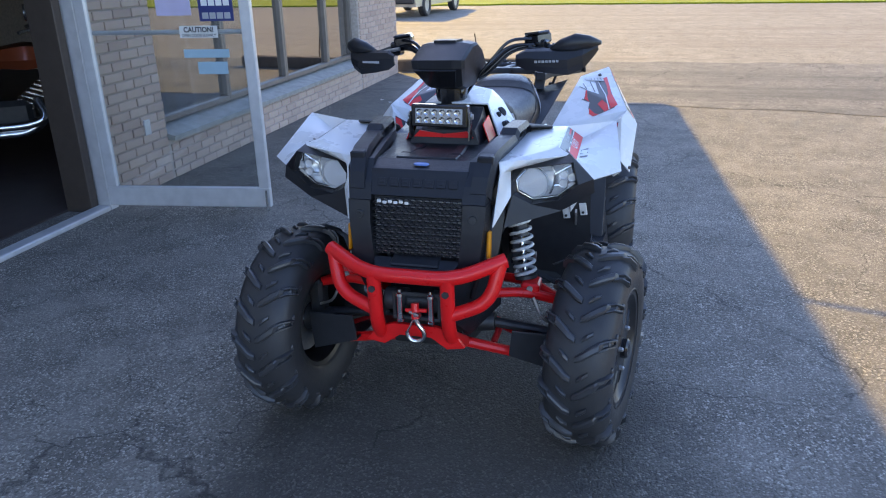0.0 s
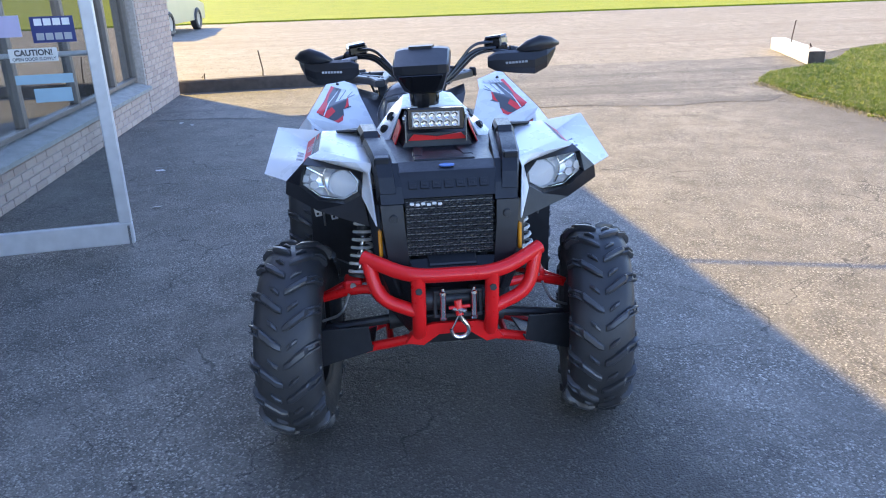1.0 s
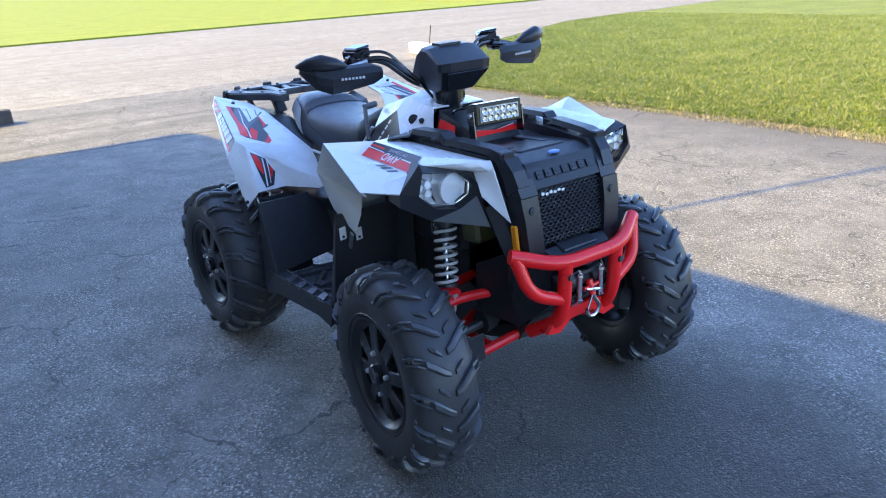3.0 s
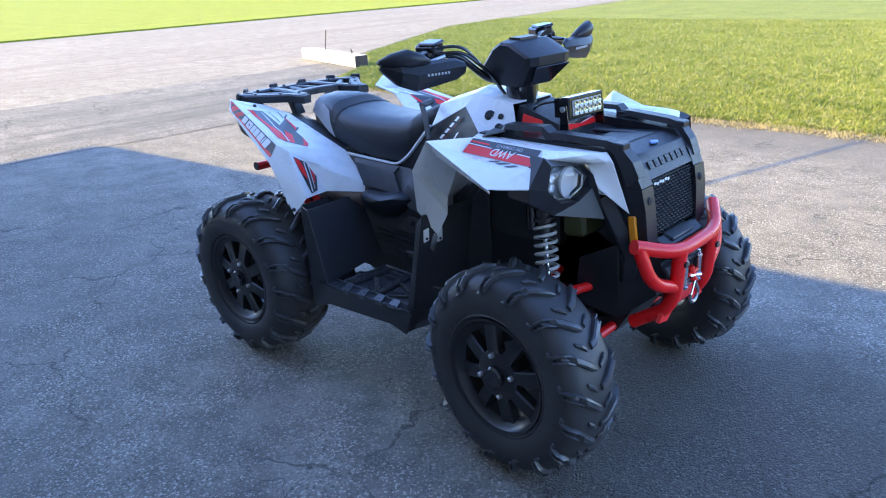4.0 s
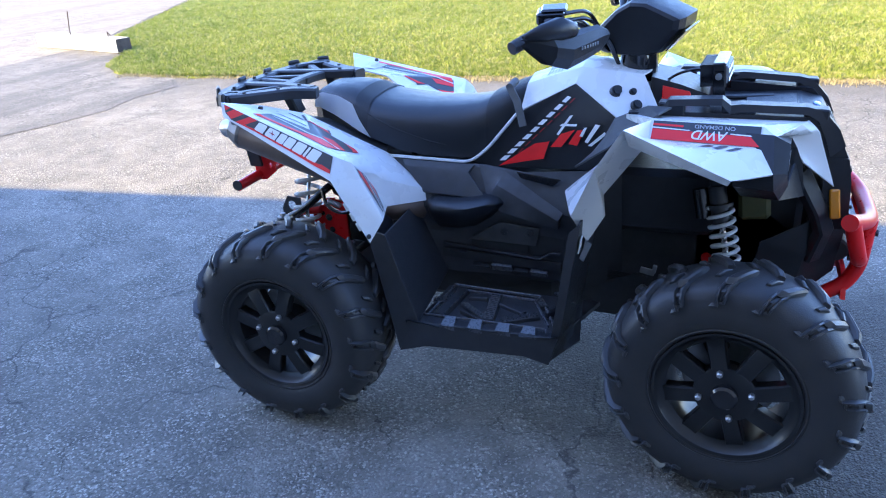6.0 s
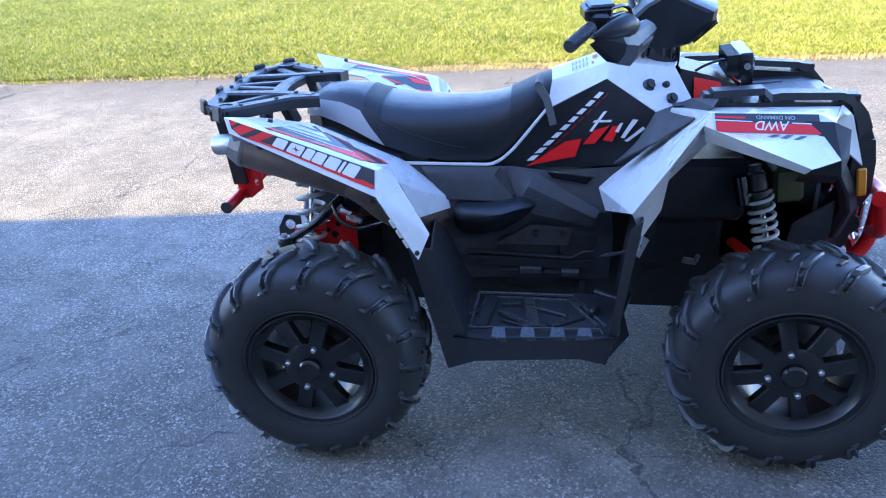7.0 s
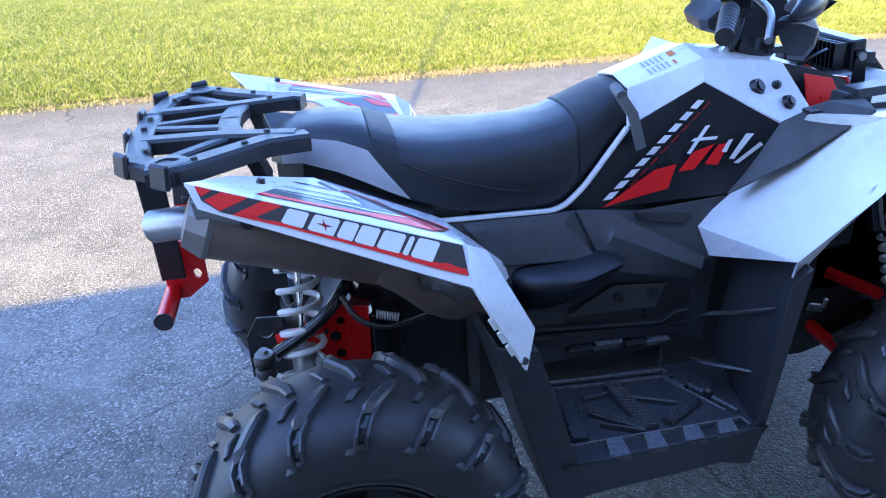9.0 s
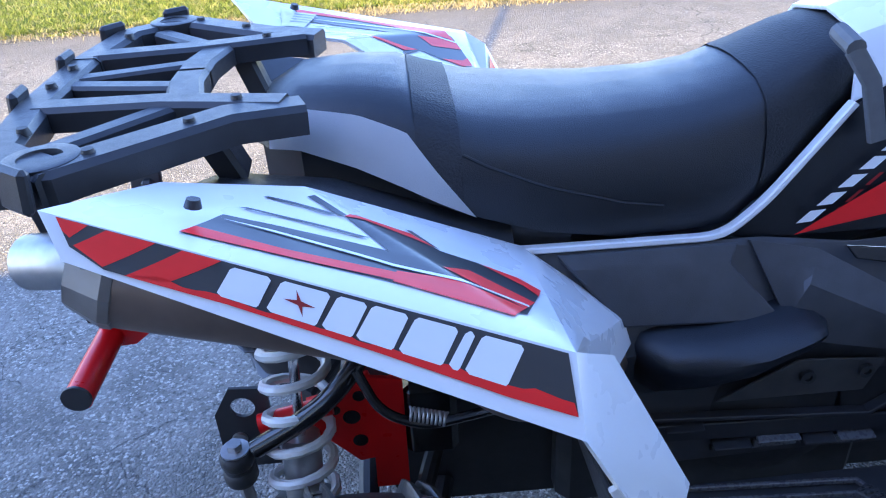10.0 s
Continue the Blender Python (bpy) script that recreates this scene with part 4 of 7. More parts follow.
def wheel_parts(width, turn):
    y = -width / 2 * 0.82
    me = {}
    me["rim"] = finish(rim_mesh(width))
    me["rim"].materials.append(M_RIM)
    body, bars = tyre_mesh(width, 5, turn)
    me["tyre"] = finish(body, 60)
    me["tread"] = finish(bars, 32)
    me["tread"].materials.append(M_LUG)
    me["tyre"].materials.append(M_RUBBER)
    h = width / 2
    me["bead_ring"] = finish(lathe(bmesh.new(), [(-h * 0.90, 0.2), (-h * 0.925, 0.197), (-h * 0.92, 0.194), (-h * 0.87, 0.194)], 64, 'Y', closed=True))
    me["spoke"] = finish(spoke_mesh(width), 20)
    for key, mm in (("bead_ring", M_RUBBER), ("spoke", M_RIM)):
        me[key].materials.append(mm)
    bm = bmesh.new()
    lathe(bm, [(y + 0.01, 0.034), (y - 0.012, 0.034), (y - 0.018, 0.028), (y - 0.018, 0.012), (y - 0.014, 0.0005)], 24, 'Y')
    me["hub_cap"] = finish(bm)
    me["hub_cap"].materials.append(M_GLOSS)
    bm = bmesh.new()
    lathe(bm, [(y + 0.005, 0.0001), (y + 0.005, 0.0095), (y - 0.012, 0.0085), (y - 0.016, 0.005), (y - 0.016, 0.0001)], 6, 'Y')
    me["lug_nut"] = finish(bm, 20)
    me["lug_nut"].materials.append(M_ZINC)
    bm = bmesh.new()
    lathe(bm, [(0.012, 0.05), (0.012, 0.125), (0.018, 0.125), (0.018, 0.05)], 40, 'Y', closed=True)
    for k in range(12):
        a = k * math.pi / 6
        disc(bm, (0.085 * math.cos(a), 0.011, 0.085 * math.sin(a)), (0, -1, 0), 0.008, 0.002, 8)
    me["brake_disc"] = finish(bm)
    me["brake_disc"].materials.append(M_ZINC)
    bm = boxes(((-0.08, 0.015, 0.085), (0.07, 0.05, 0.06), (0, 45, 0)), bevel=0.008)
    lathe(bm, [(0.02, 0.05), (0.13, 0.04)], 20, 'Y')
    me["brake_caliper"] = finish(bm)
    me["brake_caliper"].materials.append(M_DARKMETAL)
    return me


def wheel(meshes, place):
    w = new("wheel", meshes["rim"])
    w.parent = quad
    w.matrix_basis = place
    w["label"] = "black alloy wheel with knobbly tyre"
    for key in ("tyre", "bead_ring", "hub_cap", "brake_disc", "brake_caliper"):
        ob = new(key, meshes[key])
        ob.parent = w
        if key == "tyre":
            tr = tagged(new("tread", meshes["tread"]), kind="stuff")
            tr.parent = w
    for k in range(8):
        ob = new("spoke", meshes["spoke"])
        ob.parent = w
        ob.matrix_basis = Matrix.Rotation(2 * math.pi * k / 8 + 0.2, 4, 'Y')
    for k in range(4):
        ob = new("lug_nut", meshes["lug_nut"])
        ob.parent = w
        a = k * math.pi / 2 + 0.6
        ob.location = (0.066 * math.cos(a), 0.004, 0.066 * math.sin(a))
    return w


FRONT, REAR = [[wheel_parts(w, turn) for turn in (1, -1)] for w in (0.215, 0.262)]
WZ = 0.335
wheel(FRONT[0], pose(0.672, -0.505, WZ, 0, 20, STEER + 4))
wheel(FRONT[1], pose(0.672, 0.535, WZ, 0, -33, 180 + STEER))
wheel(REAR[0], pose(-0.672, -0.508, WZ, 0, 50, 0))
wheel(REAR[1], pose(-0.672, 0.508, WZ, 0, 12, 180))

# -- frame, engine and belly, dark and mostly hidden
bm = bmesh.new()
prism(bm, [(-0.62, 0.30), (0.55, 0.27), (0.80, 0.34), (0.86, 0.44), (0.80, 0.62), (0.55, 0.80), (0.2, 0.78), (-0.1, 0.70), (-0.55, 0.70), (-0.7, 0.55)], -0.12, 0.12)
part("frame", bevelled(bm, 0.012), M_DARKMETAL, quad)
bm = boxes(((-0.12, 0, 0.45), (0.5, 0.34, 0.3)), ((-0.45, 0, 0.42), (0.3, 0.2, 0.22)), ((0.1, -0.16, 0.5), (0.16, 0.08, 0.2)), bevel=0.02)
lathe(bm, [(-0.2, 0.1), (-0.19, 0.13), (-0.15, 0.13), (-0.15, 0.02)], 24, 'Y', (-0.05, 0, 0.5))
part("engine", bm, M_DARKMETAL, quad)
bm = boxes(((0.45, 0, 0.70), (0.3, 0.36, 0.2)), ((0.68, 0, 0.62), (0.3, 0.24, 0.35)), bevel=0.02)
part("inner_tray", bm, M_BLACK, quad)
part("tail_tray", boxes(((-0.5, 0, 0.78), (0.5, 0.22, 0.16)), bevel=0.02), M_BLACK, quad)
bm = boxes(((0.695, -0.175, 0.74), (0.085, 0.12, 0.11), (0, -6, 0)), bevel=0.012)
part("coolant_bottle", bm, M_OLIVE, quad, "olive coolant bottle")


# -- rear mudguards
RV = [(-0.889, -0.407, 1.025), (-0.872, -0.430, 0.986), (-0.442, -0.557, 0.842), (-0.344, -0.540, 0.650), (-0.442, -0.511, 0.900),
      (-0.825, -0.280, 0.987), (-0.68, -0.266, 0.962), (-0.433, -0.186, 0.818), (-0.285, -0.215, 0.672), (-0.370, -0.355, 0.695), (-0.316, -0.496, 0.708),
      (-0.345, -0.42, 0.83), (-0.293, -0.200, 0.702), (-0.402, -0.490, 0.876), (-0.410, -0.395, 0.806)]
for s in (1, -1):
    bm = shell(RV, [(1, 2, 4, 0), (0, 4, 6, 5), (4, 7, 7, 6), (4, 2, 10, 13), (2, 3, 10, 10), (13, 10, 9, 14), (4, 13, 14, 14), (4, 14, 12, 7), (14, 9, 8, 12)], 0.006, 0.002, s)
    fender = part("rear_mudguard", bm, M_WHITE, quad, "white moulded rear mudguard with red and black stripes")
    # side band with a row of plain white shapes
    band = [RV[1], RV[2], RV[4], RV[0]] if s > 0 else [RV[2], RV[1], RV[0], RV[4]]

    def U(u):
        return u if s > 0 else 1 - u

    def flip(p):
        return [(U(u), v) for u, v in p] if s > 0 else [(U(u), v) for u, v in p][::-1]
    decals("stripe", band, [flip([(0.035, 0.40), (0.09, 0.14), (0.33, 0.28), (0.86, 0.24), (0.99, 0.28), (0.985, 0.97), (0.035, 0.975)])], 0.0075, M_DECALBLACK, fender, s, "black vinyl stripe")
    torn = random.Random(31)
    edge = [(u, np.interp(u, [0.2, 0.5, 0.8, 0.99], [0.33, 0.38, 0.40, 0.46]) + torn.uniform(-0.05, 0.03)) for u in np.linspace(0.985, 0.20, 34)]
    decals("stripe", band, [flip([(0.13, 0.16), (0.33, 0.25), (0.60, 0.26), (0.86, 0.23), (0.99, 0.26)] + edge), flip([(0.036, 0.72), (0.045, 0.60), (0.096, 0.97), (0.036, 0.97)]),
                                flip([(0.046, 0.46), (0.09, 0.19), (0.222, 0.97), (0.13, 0.97)]), flip([(0.135, 0.18), (0.214, 0.27), (0.345, 0.97), (0.272, 0.97)])], 0.0082, M_DECALRED, fender, s, "red vinyl stripe")
    marks = []
    for u, w in ((0.318, 0.078), (0.412, 0.094), (0.516, 0.058), (0.580, 0.070), (0.660, 0.082), (0.753, 0.020), (0.783, 0.080)):
        marks.append(flip([(u + 0.006, 0.36), (u + w - 0.006, 0.36), (u + w, 0.40), (u + w + 0.038, 0.87), (u + w + 0.034, 0.92), (u + 0.050, 0.92), (u + 0.040, 0.87), (u, 0.41)]))
    decals("plain_mark", band, marks, 0.0089, M_DECALWHITE, fender, s, "plain white block of a maker's mark")
    spike = [(0.481 + (0.030 if k % 2 == 0 else 0.007) * math.cos(k * math.pi / 4) * (1 if k % 4 == 0 else 0.8), 0.64 + (0.20 if k % 2 == 0 else 0.055) * math.sin(k * math.pi / 4)) for k in range(8)]
    decals("mark_slot", band, [flip(spike)], 0.0096, M_DEEPRED, fender, s)
    # small teeth along the inner edge of the flap
    for k in (0.42, 0.58, 0.74):
        p = Vector(RV[2]).lerp(Vector(RV[3]), k)
        part("flap_tooth", boxes(((p.x - 0.004, (p.y + 0.004) * s, p.z), (0.014, 0.006, 0.026), (0, -27, 0)), bevel=0.0015), M_WHITE, fender)
    # upper field
    T3, T4 = (-0.432, -0.169, 0.814), (-0.804, -0.233, 0.968)
    top = [RV[0], RV[4], T3, T4] if s > 0 else [RV[4], RV[0], T4, T3]
    decals("stripe", top, [flip([(0.23, 0.12), (0.25, 0.37), (0.62, 0.31), (0.65, 0.12), (0.44, 0.12)]),
                               flip([(0.62, 0.31), (0.49, 0.51), (0.65, 0.55), (0.73, 0.46), (0.83, 0.48), (0.985, 0.42), (0.92, 0.14), (0.87, 0.11), (0.65, 0.12)])], 0.0075, M_DECALBLACK, fender, s)
    decals("stripe", top, [flip([(0.23, 0.12), (0.24, 0.20), (0.43, 0.17), (0.65, 0.18), (0.65, 0.13), (0.44, 0.12)]), flip([(0.65, 0.19), (0.75, 0.21), (0.92, 0.18), (0.89, 0.09), (0.81, 0.10), (0.65, 0.12)]),
                               flip([(0.74, 0.28), (0.80, 0.35), (0.95, 0.27), (0.92, 0.18), (0.84, 0.22)]), flip([(0.49, 0.505), (0.50, 0.525), (0.65, 0.54), (0.72, 0.47), (0.65, 0.49)]),
                               flip([(0.83, 0.47), (0.93, 0.47), (0.985, 0.42), (0.97, 0.35), (0.94, 0.40)])], 0.0082, M_DECALRED, fender, s)
    decals("streak", top, [flip([(0.26, 0.315), (0.38, 0.295), (0.64, 0.225), (0.93, 0.215), (0.93, 0.20), (0.64, 0.21), (0.38, 0.28)])], 0.0088, M_DECALWHITE, fender, s)
    decals("streak", top, [flip([(0.26, 0.46), (0.275, 0.47), (0.57, 0.375), (0.55, 0.365)]), flip([(0.28, 0.60), (0.29, 0.612), (0.47, 0.515), (0.455, 0.505)]),
                               flip([(0.375, 0.64), (0.39, 0.655), (0.495, 0.515), (0.48, 0.505)]), flip([(0.635, 0.57), (0.65, 0.585), (0.73, 0.465), (0.71, 0.475)])], 0.0082, M_DECALBLACK, fender, s)
    # knee field
    front = [RV[10], RV[9], RV[14], RV[13]] if s > 0 else [RV[9], RV[10], RV[13], RV[14]]
    decals("stripe", front, [flip([(0.30, 0.06), (0.62, 0.10), (0.95, 0.55), (0.80, 0.97), (0.12, 0.93), (0.22, 0.5)])], 0.0075, M_DECALBLACK, fender, s)
    decals("stripe", front, [flip([(0.22, 0.60), (0.40, 0.40), (0.50, 0.72), (0.40, 0.92), (0.14, 0.90)]), flip([(0.62, 0.30), (0.70, 0.36), (0.90, 0.62), (0.84, 0.80)])], 0.0082, M_DECALRED, fender, s)
    decals("streak", front, [flip([(0.34, 0.10), (0.40, 0.10), (0.66, 0.92), (0.60, 0.93)]), flip([(0.52, 0.16), (0.55, 0.17), (0.82, 0.86), (0.78, 0.90)])], 0.0086, M_DECALWHITE, fender, s)
    for p in ((-0.77, -0.372, 1.003), (-0.350, -0.533, 0.672)):
        bm = bmesh.new()
        disc(bm, (p[0], p[1] * s, p[2] - 0.004), (0.25, 0.12 * s, 1) if p[2] > 0.9 else (0.5, -0.85 * s, 0.1), 0.0085, 0.0085, 14, 0.0065)
        part("push_rivet", bm, M_BLACK, fender)
# warning label on the left mudguard
lab = [RV[4], RV[0], RV[5], RV[6]]
decals("warning_label", lab, [[(0.62, 0.30), (0.80, 0.34), (0.76, 0.85), (0.58, 0.80)]], 0.0092, M_STICKER, fender, -1, "pale warning label with unreadable lines")
decals("label_line", lab, [[(0.60, 0.36 + k * 0.09), (0.72, 0.38 + k * 0.09), (0.72, 0.41 + k * 0.09), (0.60, 0.39 + k * 0.09)] for k in range(4)], 0.0098, M_DECALGREY, fender, -1)
fender.location = (0.022, 0.062, 0.004)
# black cover between the seat and each rear mudguard
for s in (1, -1):
    bm = shell([(-0.80, -0.12, 0.925), (-0.66, -0.145, 0.915), (-0.44, -0.16, 0.835), (-0.82, -0.275, 0.972), (-0.68, -0.262, 0.948), (-0.44, -0.19, 0.810)], [(0, 1, 4, 3), (1, 2, 5, 4)], 0.005, 0.0015, s)
    part("tail_cover", bm, M_BLACK, quad, "black cover beside the seat")

# -- front mudguards
FV = [(0.345, -0.265, 0.985), (0.80, -0.225, 0.968), (0.427, -0.392, 1.004), (0.717, -0.425, 0.982), (0.376, -0.548, 1.016), (0.629, -0.578, 0.912),
      (0.720, -0.500, 0.908), (0.335, -0.190, 0.880), (0.310, -0.548, 0.915), (0.157, -0.190, 0.725), (0.232, -0.458, 0.748), (0.175, -0.205, 0.655),
      (0.250, -0.440, 0.680), (0.41, -0.44, 0.935), (0.308, -0.385, 0.790), (0.268, -0.402, 0.652), (0.316, -0.400, 0.735), (0.692, -0.390, 0.994),
      (0.388, -0.525, 0.970), (0.622, -0.556, 0.892), (0.751, -0.250, 0.937), (0.831, -0.234, 0.944), (0.884, -0.221, 0.792), (0.800, -0.262, 0.865), (0.265, -0.40, 0.715), (0.425, -0.445, 0.966), (0.692, -0.445, 0.953)]
for s in (1, -1):
    bm = shell(FV, [(0, 2, 17, 1), (2, 25, 26, 17), (25, 4, 5, 26), (26, 5, 6, 6), (26, 6, 3, 3), (17, 26, 3, 3), (1, 17, 3, 3), (0, 7, 2, 2), (7, 8, 4, 2), (2, 4, 25, 25), (9, 10, 8, 7), (11, 10, 9, 9),
                    (4, 8, 14, 13), (8, 10, 15, 16), (8, 16, 14, 14), (4, 18, 19, 5)], 0.005, 0.0016, s)
    ff = part("front_mudguard", bm, M_WHITE, quad, "white moulded front mudguard with a red stripe")
    bm = shell(FV, [(3, 1, 21, 20), (20, 21, 22, 23)], 0.006, 0.002, s)
    part("nose_blade", bm, M_WHITE, ff)
    # small fixing tabs under the edge
    for x, y, z in ((0.257, -0.446, 0.662), (0.262, -0.385, 0.648)):
        bm = boxes(((x, y * s, z), (0.005, 0.026, 0.05), (8, 10, 0)), bevel=0.002)
        tab = part("fixing_tab", bm, M_WHITE, ff)
        part("tab_hole", disc(bmesh.new(), (x + 0.0015, y * s, z - 0.012), (1, 0, 0), 0.005, 0.003, 10), M_BLACK, tab)
    q = [(0.445, -0.470, 0.988), (0.672, -0.492, 0.955), (0.672, -0.424, 0.989), (0.445, -0.402, 0.9995)]
    q0 = [FV[25], FV[26], FV[17], FV[2]] if s > 0 else [FV[26], FV[25], FV[2], FV[17]]
    q1 = [FV[25], FV[4], FV[5], FV[26]] if s > 0 else [FV[4], FV[25], FV[26], FV[5]]

    def U(u):
        return u if s > 0 else 1 - u

    def flip(p):
        return [(U(u), v) for u, v in p] if s > 0 else [(U(u), v) for u, v in p][::-1]
    decals("stripe", q0, [flip([(0.02, 0.04), (0.97, 0.04), (0.985, 0.96), (0.02, 0.96)])], 0.0058, M_DECALBLACK, ff, s)
    decals("stripe", q0, [flip([(0.02, 0.04), (0.97, 0.04), (0.975, 0.46), (0.02, 0.56)]), flip([(0.02, 0.72), (0.30, 0.70), (0.30, 0.80), (0.02, 0.82)])], 0.0064, M_DECALRED, ff, s, "red vinyl stripe")
    decals("stripe", q0, [flip([(0.02, 0.58), (0.36, 0.54), (0.36, 0.58), (0.02, 0.64)]), flip([(0.72, 0.50), (0.97, 0.46), (0.97, 0.52), (0.72, 0.55)])], 0.0070, M_DECALWHITE, ff, s)
    decals("stripe", q1, [flip([(0.04, 0.55 + 0.12 * k), (0.22, 0.50 + 0.12 * k), (0.22, 0.55 + 0.12 * k), (0.04, 0.61 + 0.12 * k)]) for k in range(3)], 0.0060, M_DECALBLACK, ff, s)
    part("sticker_writing", drape(writing("AWD", q0, 0.70, 0.60, 0.38, 0.16, 0.0076, s, 0.3), q0, s, ff, 0.0024), M_DECALWHITE, ff, "white lettering")
    part("sticker_writing", drape(writing("ON DEMAND", q0, 0.76, 0.86, 0.40, 0.68, 0.0072, s), q0, s, ff, 0.0022), M_DECALGREY, ff)
    # headlamp housing, lamp and glass
    bez = [FV[3], (0.752, -0.262, 0.935), (0.800, -0.262, 0.863), (0.815, -0.245, 0.770), (0.745, -0.41, 0.812), (0.725, -0.505, 0.868), FV[6]]
    c = Vector((0.735, -0.36, 0.895))
    bm = bmesh.new()
    outer = [Vector((p[0], p[1] * s, p[2])) for p in bez]
    hole = [(0.738, -0.436, 0.962), (0.748, -0.300, 0.940), (0.765, -0.268, 0.905), (0.765, -0.272, 0.868), (0.752, -0.322, 0.838), (0.745, -0.400, 0.852), (0.738, -0.452, 0.898)]
    inner = [Vector((p[0] + 0.004, p[1] * s, p[2])) for p in hole]
    cs = Vector((c.x, c.y * s, c.z))
    rings = [[bm.verts.new(p) for p in outer], [bm.verts.new(cs + (p - cs) * 1.06 + Vector((0.012, 0, 0))) for p in inner], [bm.verts.new(p) for p in inner],
             [bm.verts.new(cs + (p - cs) * 0.93 - Vector((0.03, 0, 0))) for p in inner]]
    for a, b in zip(rings, rings[1:]):
        for k in range(7):
            bm.faces.new((a[k], a[(k + 1) % 7], b[(k + 1) % 7], b[k]))
    back = [bm.verts.new(p - Vector((0.09, 0, 0)) + Vector((0, 0.02 * s, 0))) for p in outer]
    for k in range(7):
        bm.faces.new((rings[0][k], back[k], back[(k + 1) % 7], rings[0][(k + 1) % 7]))
    lamp = part("headlamp_housing", bevelled(bm, 0.002, 30), M_JET, quad, "black headlamp housing")
    bm = bmesh.new()
    rim = [cs + (p - cs) * 0.96 - Vector((0.028, 0, 0)) for p in inner]
    mid = [cs + (p - cs) * 0.8 - Vector((0.040, 0, 0)) for p in inner]
    low = [cs + (p - cs) * 0.45 - Vector((0.048, 0, 0)) for p in inner]
    r0, r1, r2 = [bm.verts.new(p) for p in rim], [bm.verts.new(p) for p in mid], [bm.verts.new(p) for p in low]
    for a, b in ((r0, r1), (r1, r2)):
        for k in range(7):
            bm.faces.new((a[k], a[(k + 1) % 7], b[(k + 1) % 7], b[k]))
    bm.faces.new(r2)
    part("reflector", bm, M_REFLECTOR, lamp)
    bm = bmesh.new()
    edge = [cs + (p - cs) * 0.945 - Vector((0.016, 0, 0)) for p in inner]
    tube(bm, edge + edge[:2], 0.0032, 8)
    part("bright_edge", bm, M_CHROME, lamp, "bright edge round the lamp glass")
    bm = bmesh.new()
    for ridge in (((-0.085, 0.058), (-0.026, 0.022), (-0.014, 0.050)), ((-0.026, 0.022), (-0.022, -0.014), (-0.006, -0.052)), ((-0.022, -0.014), (-0.090, -0.006))):
        tube(bm, [cs + Vector((-0.024, y * s, z)) for y, z in ridge], 0.0042, 6)
    part("reflector_ridge", bm, M_CHROME, lamp)
    bowls = [(0.040, -0.004, 0.046)] + [(-0.052 - 0.026 * a, 0.026 - 0.027 * b - 0.006 * a, 0.0125) for a in (0, 1) for b in (0, 1)]
    for (dy, dz, r) in bowls:
        bm = bmesh.new()
        cc = (0.705, (-0.36 + dy) * s, 0.895 + dz)
        lathe(bm, [(0.0, 0.0005), (0.003, r * 0.35), (0.012, r * 0.72), (0.030, r * 0.98), (0.033, r * 1.04), (0.026, r * 1.08)], 28, 'X', cc)
        part("lamp_bowl", bm, M_REFLECTOR, lamp, smooth=60)
    bm = bmesh.new()
    f0 = [bm.verts.new(p + Vector((0.001, 0, 0))) for p in inner]
    f1 = [bm.verts.new(cs + (p - cs) * 0.9 + Vector((0.012, 0, 0))) for p in inner]
    f2 = [bm.verts.new(cs + (p - cs) * 0.45 + Vector((0.022, 0, 0))) for p in inner]
    for a, b in ((f0, f1), (f1, f2)):
        for k in range(7):
            bm.faces.new((a[k], a[(k + 1) % 7], b[(k + 1) % 7], b[k]))
    bm.faces.new(f2)
    gl = part("lamp_glass", bm, M_LENS, lamp, "clear lamp glass", 60)
    gl.visible_shadow = False

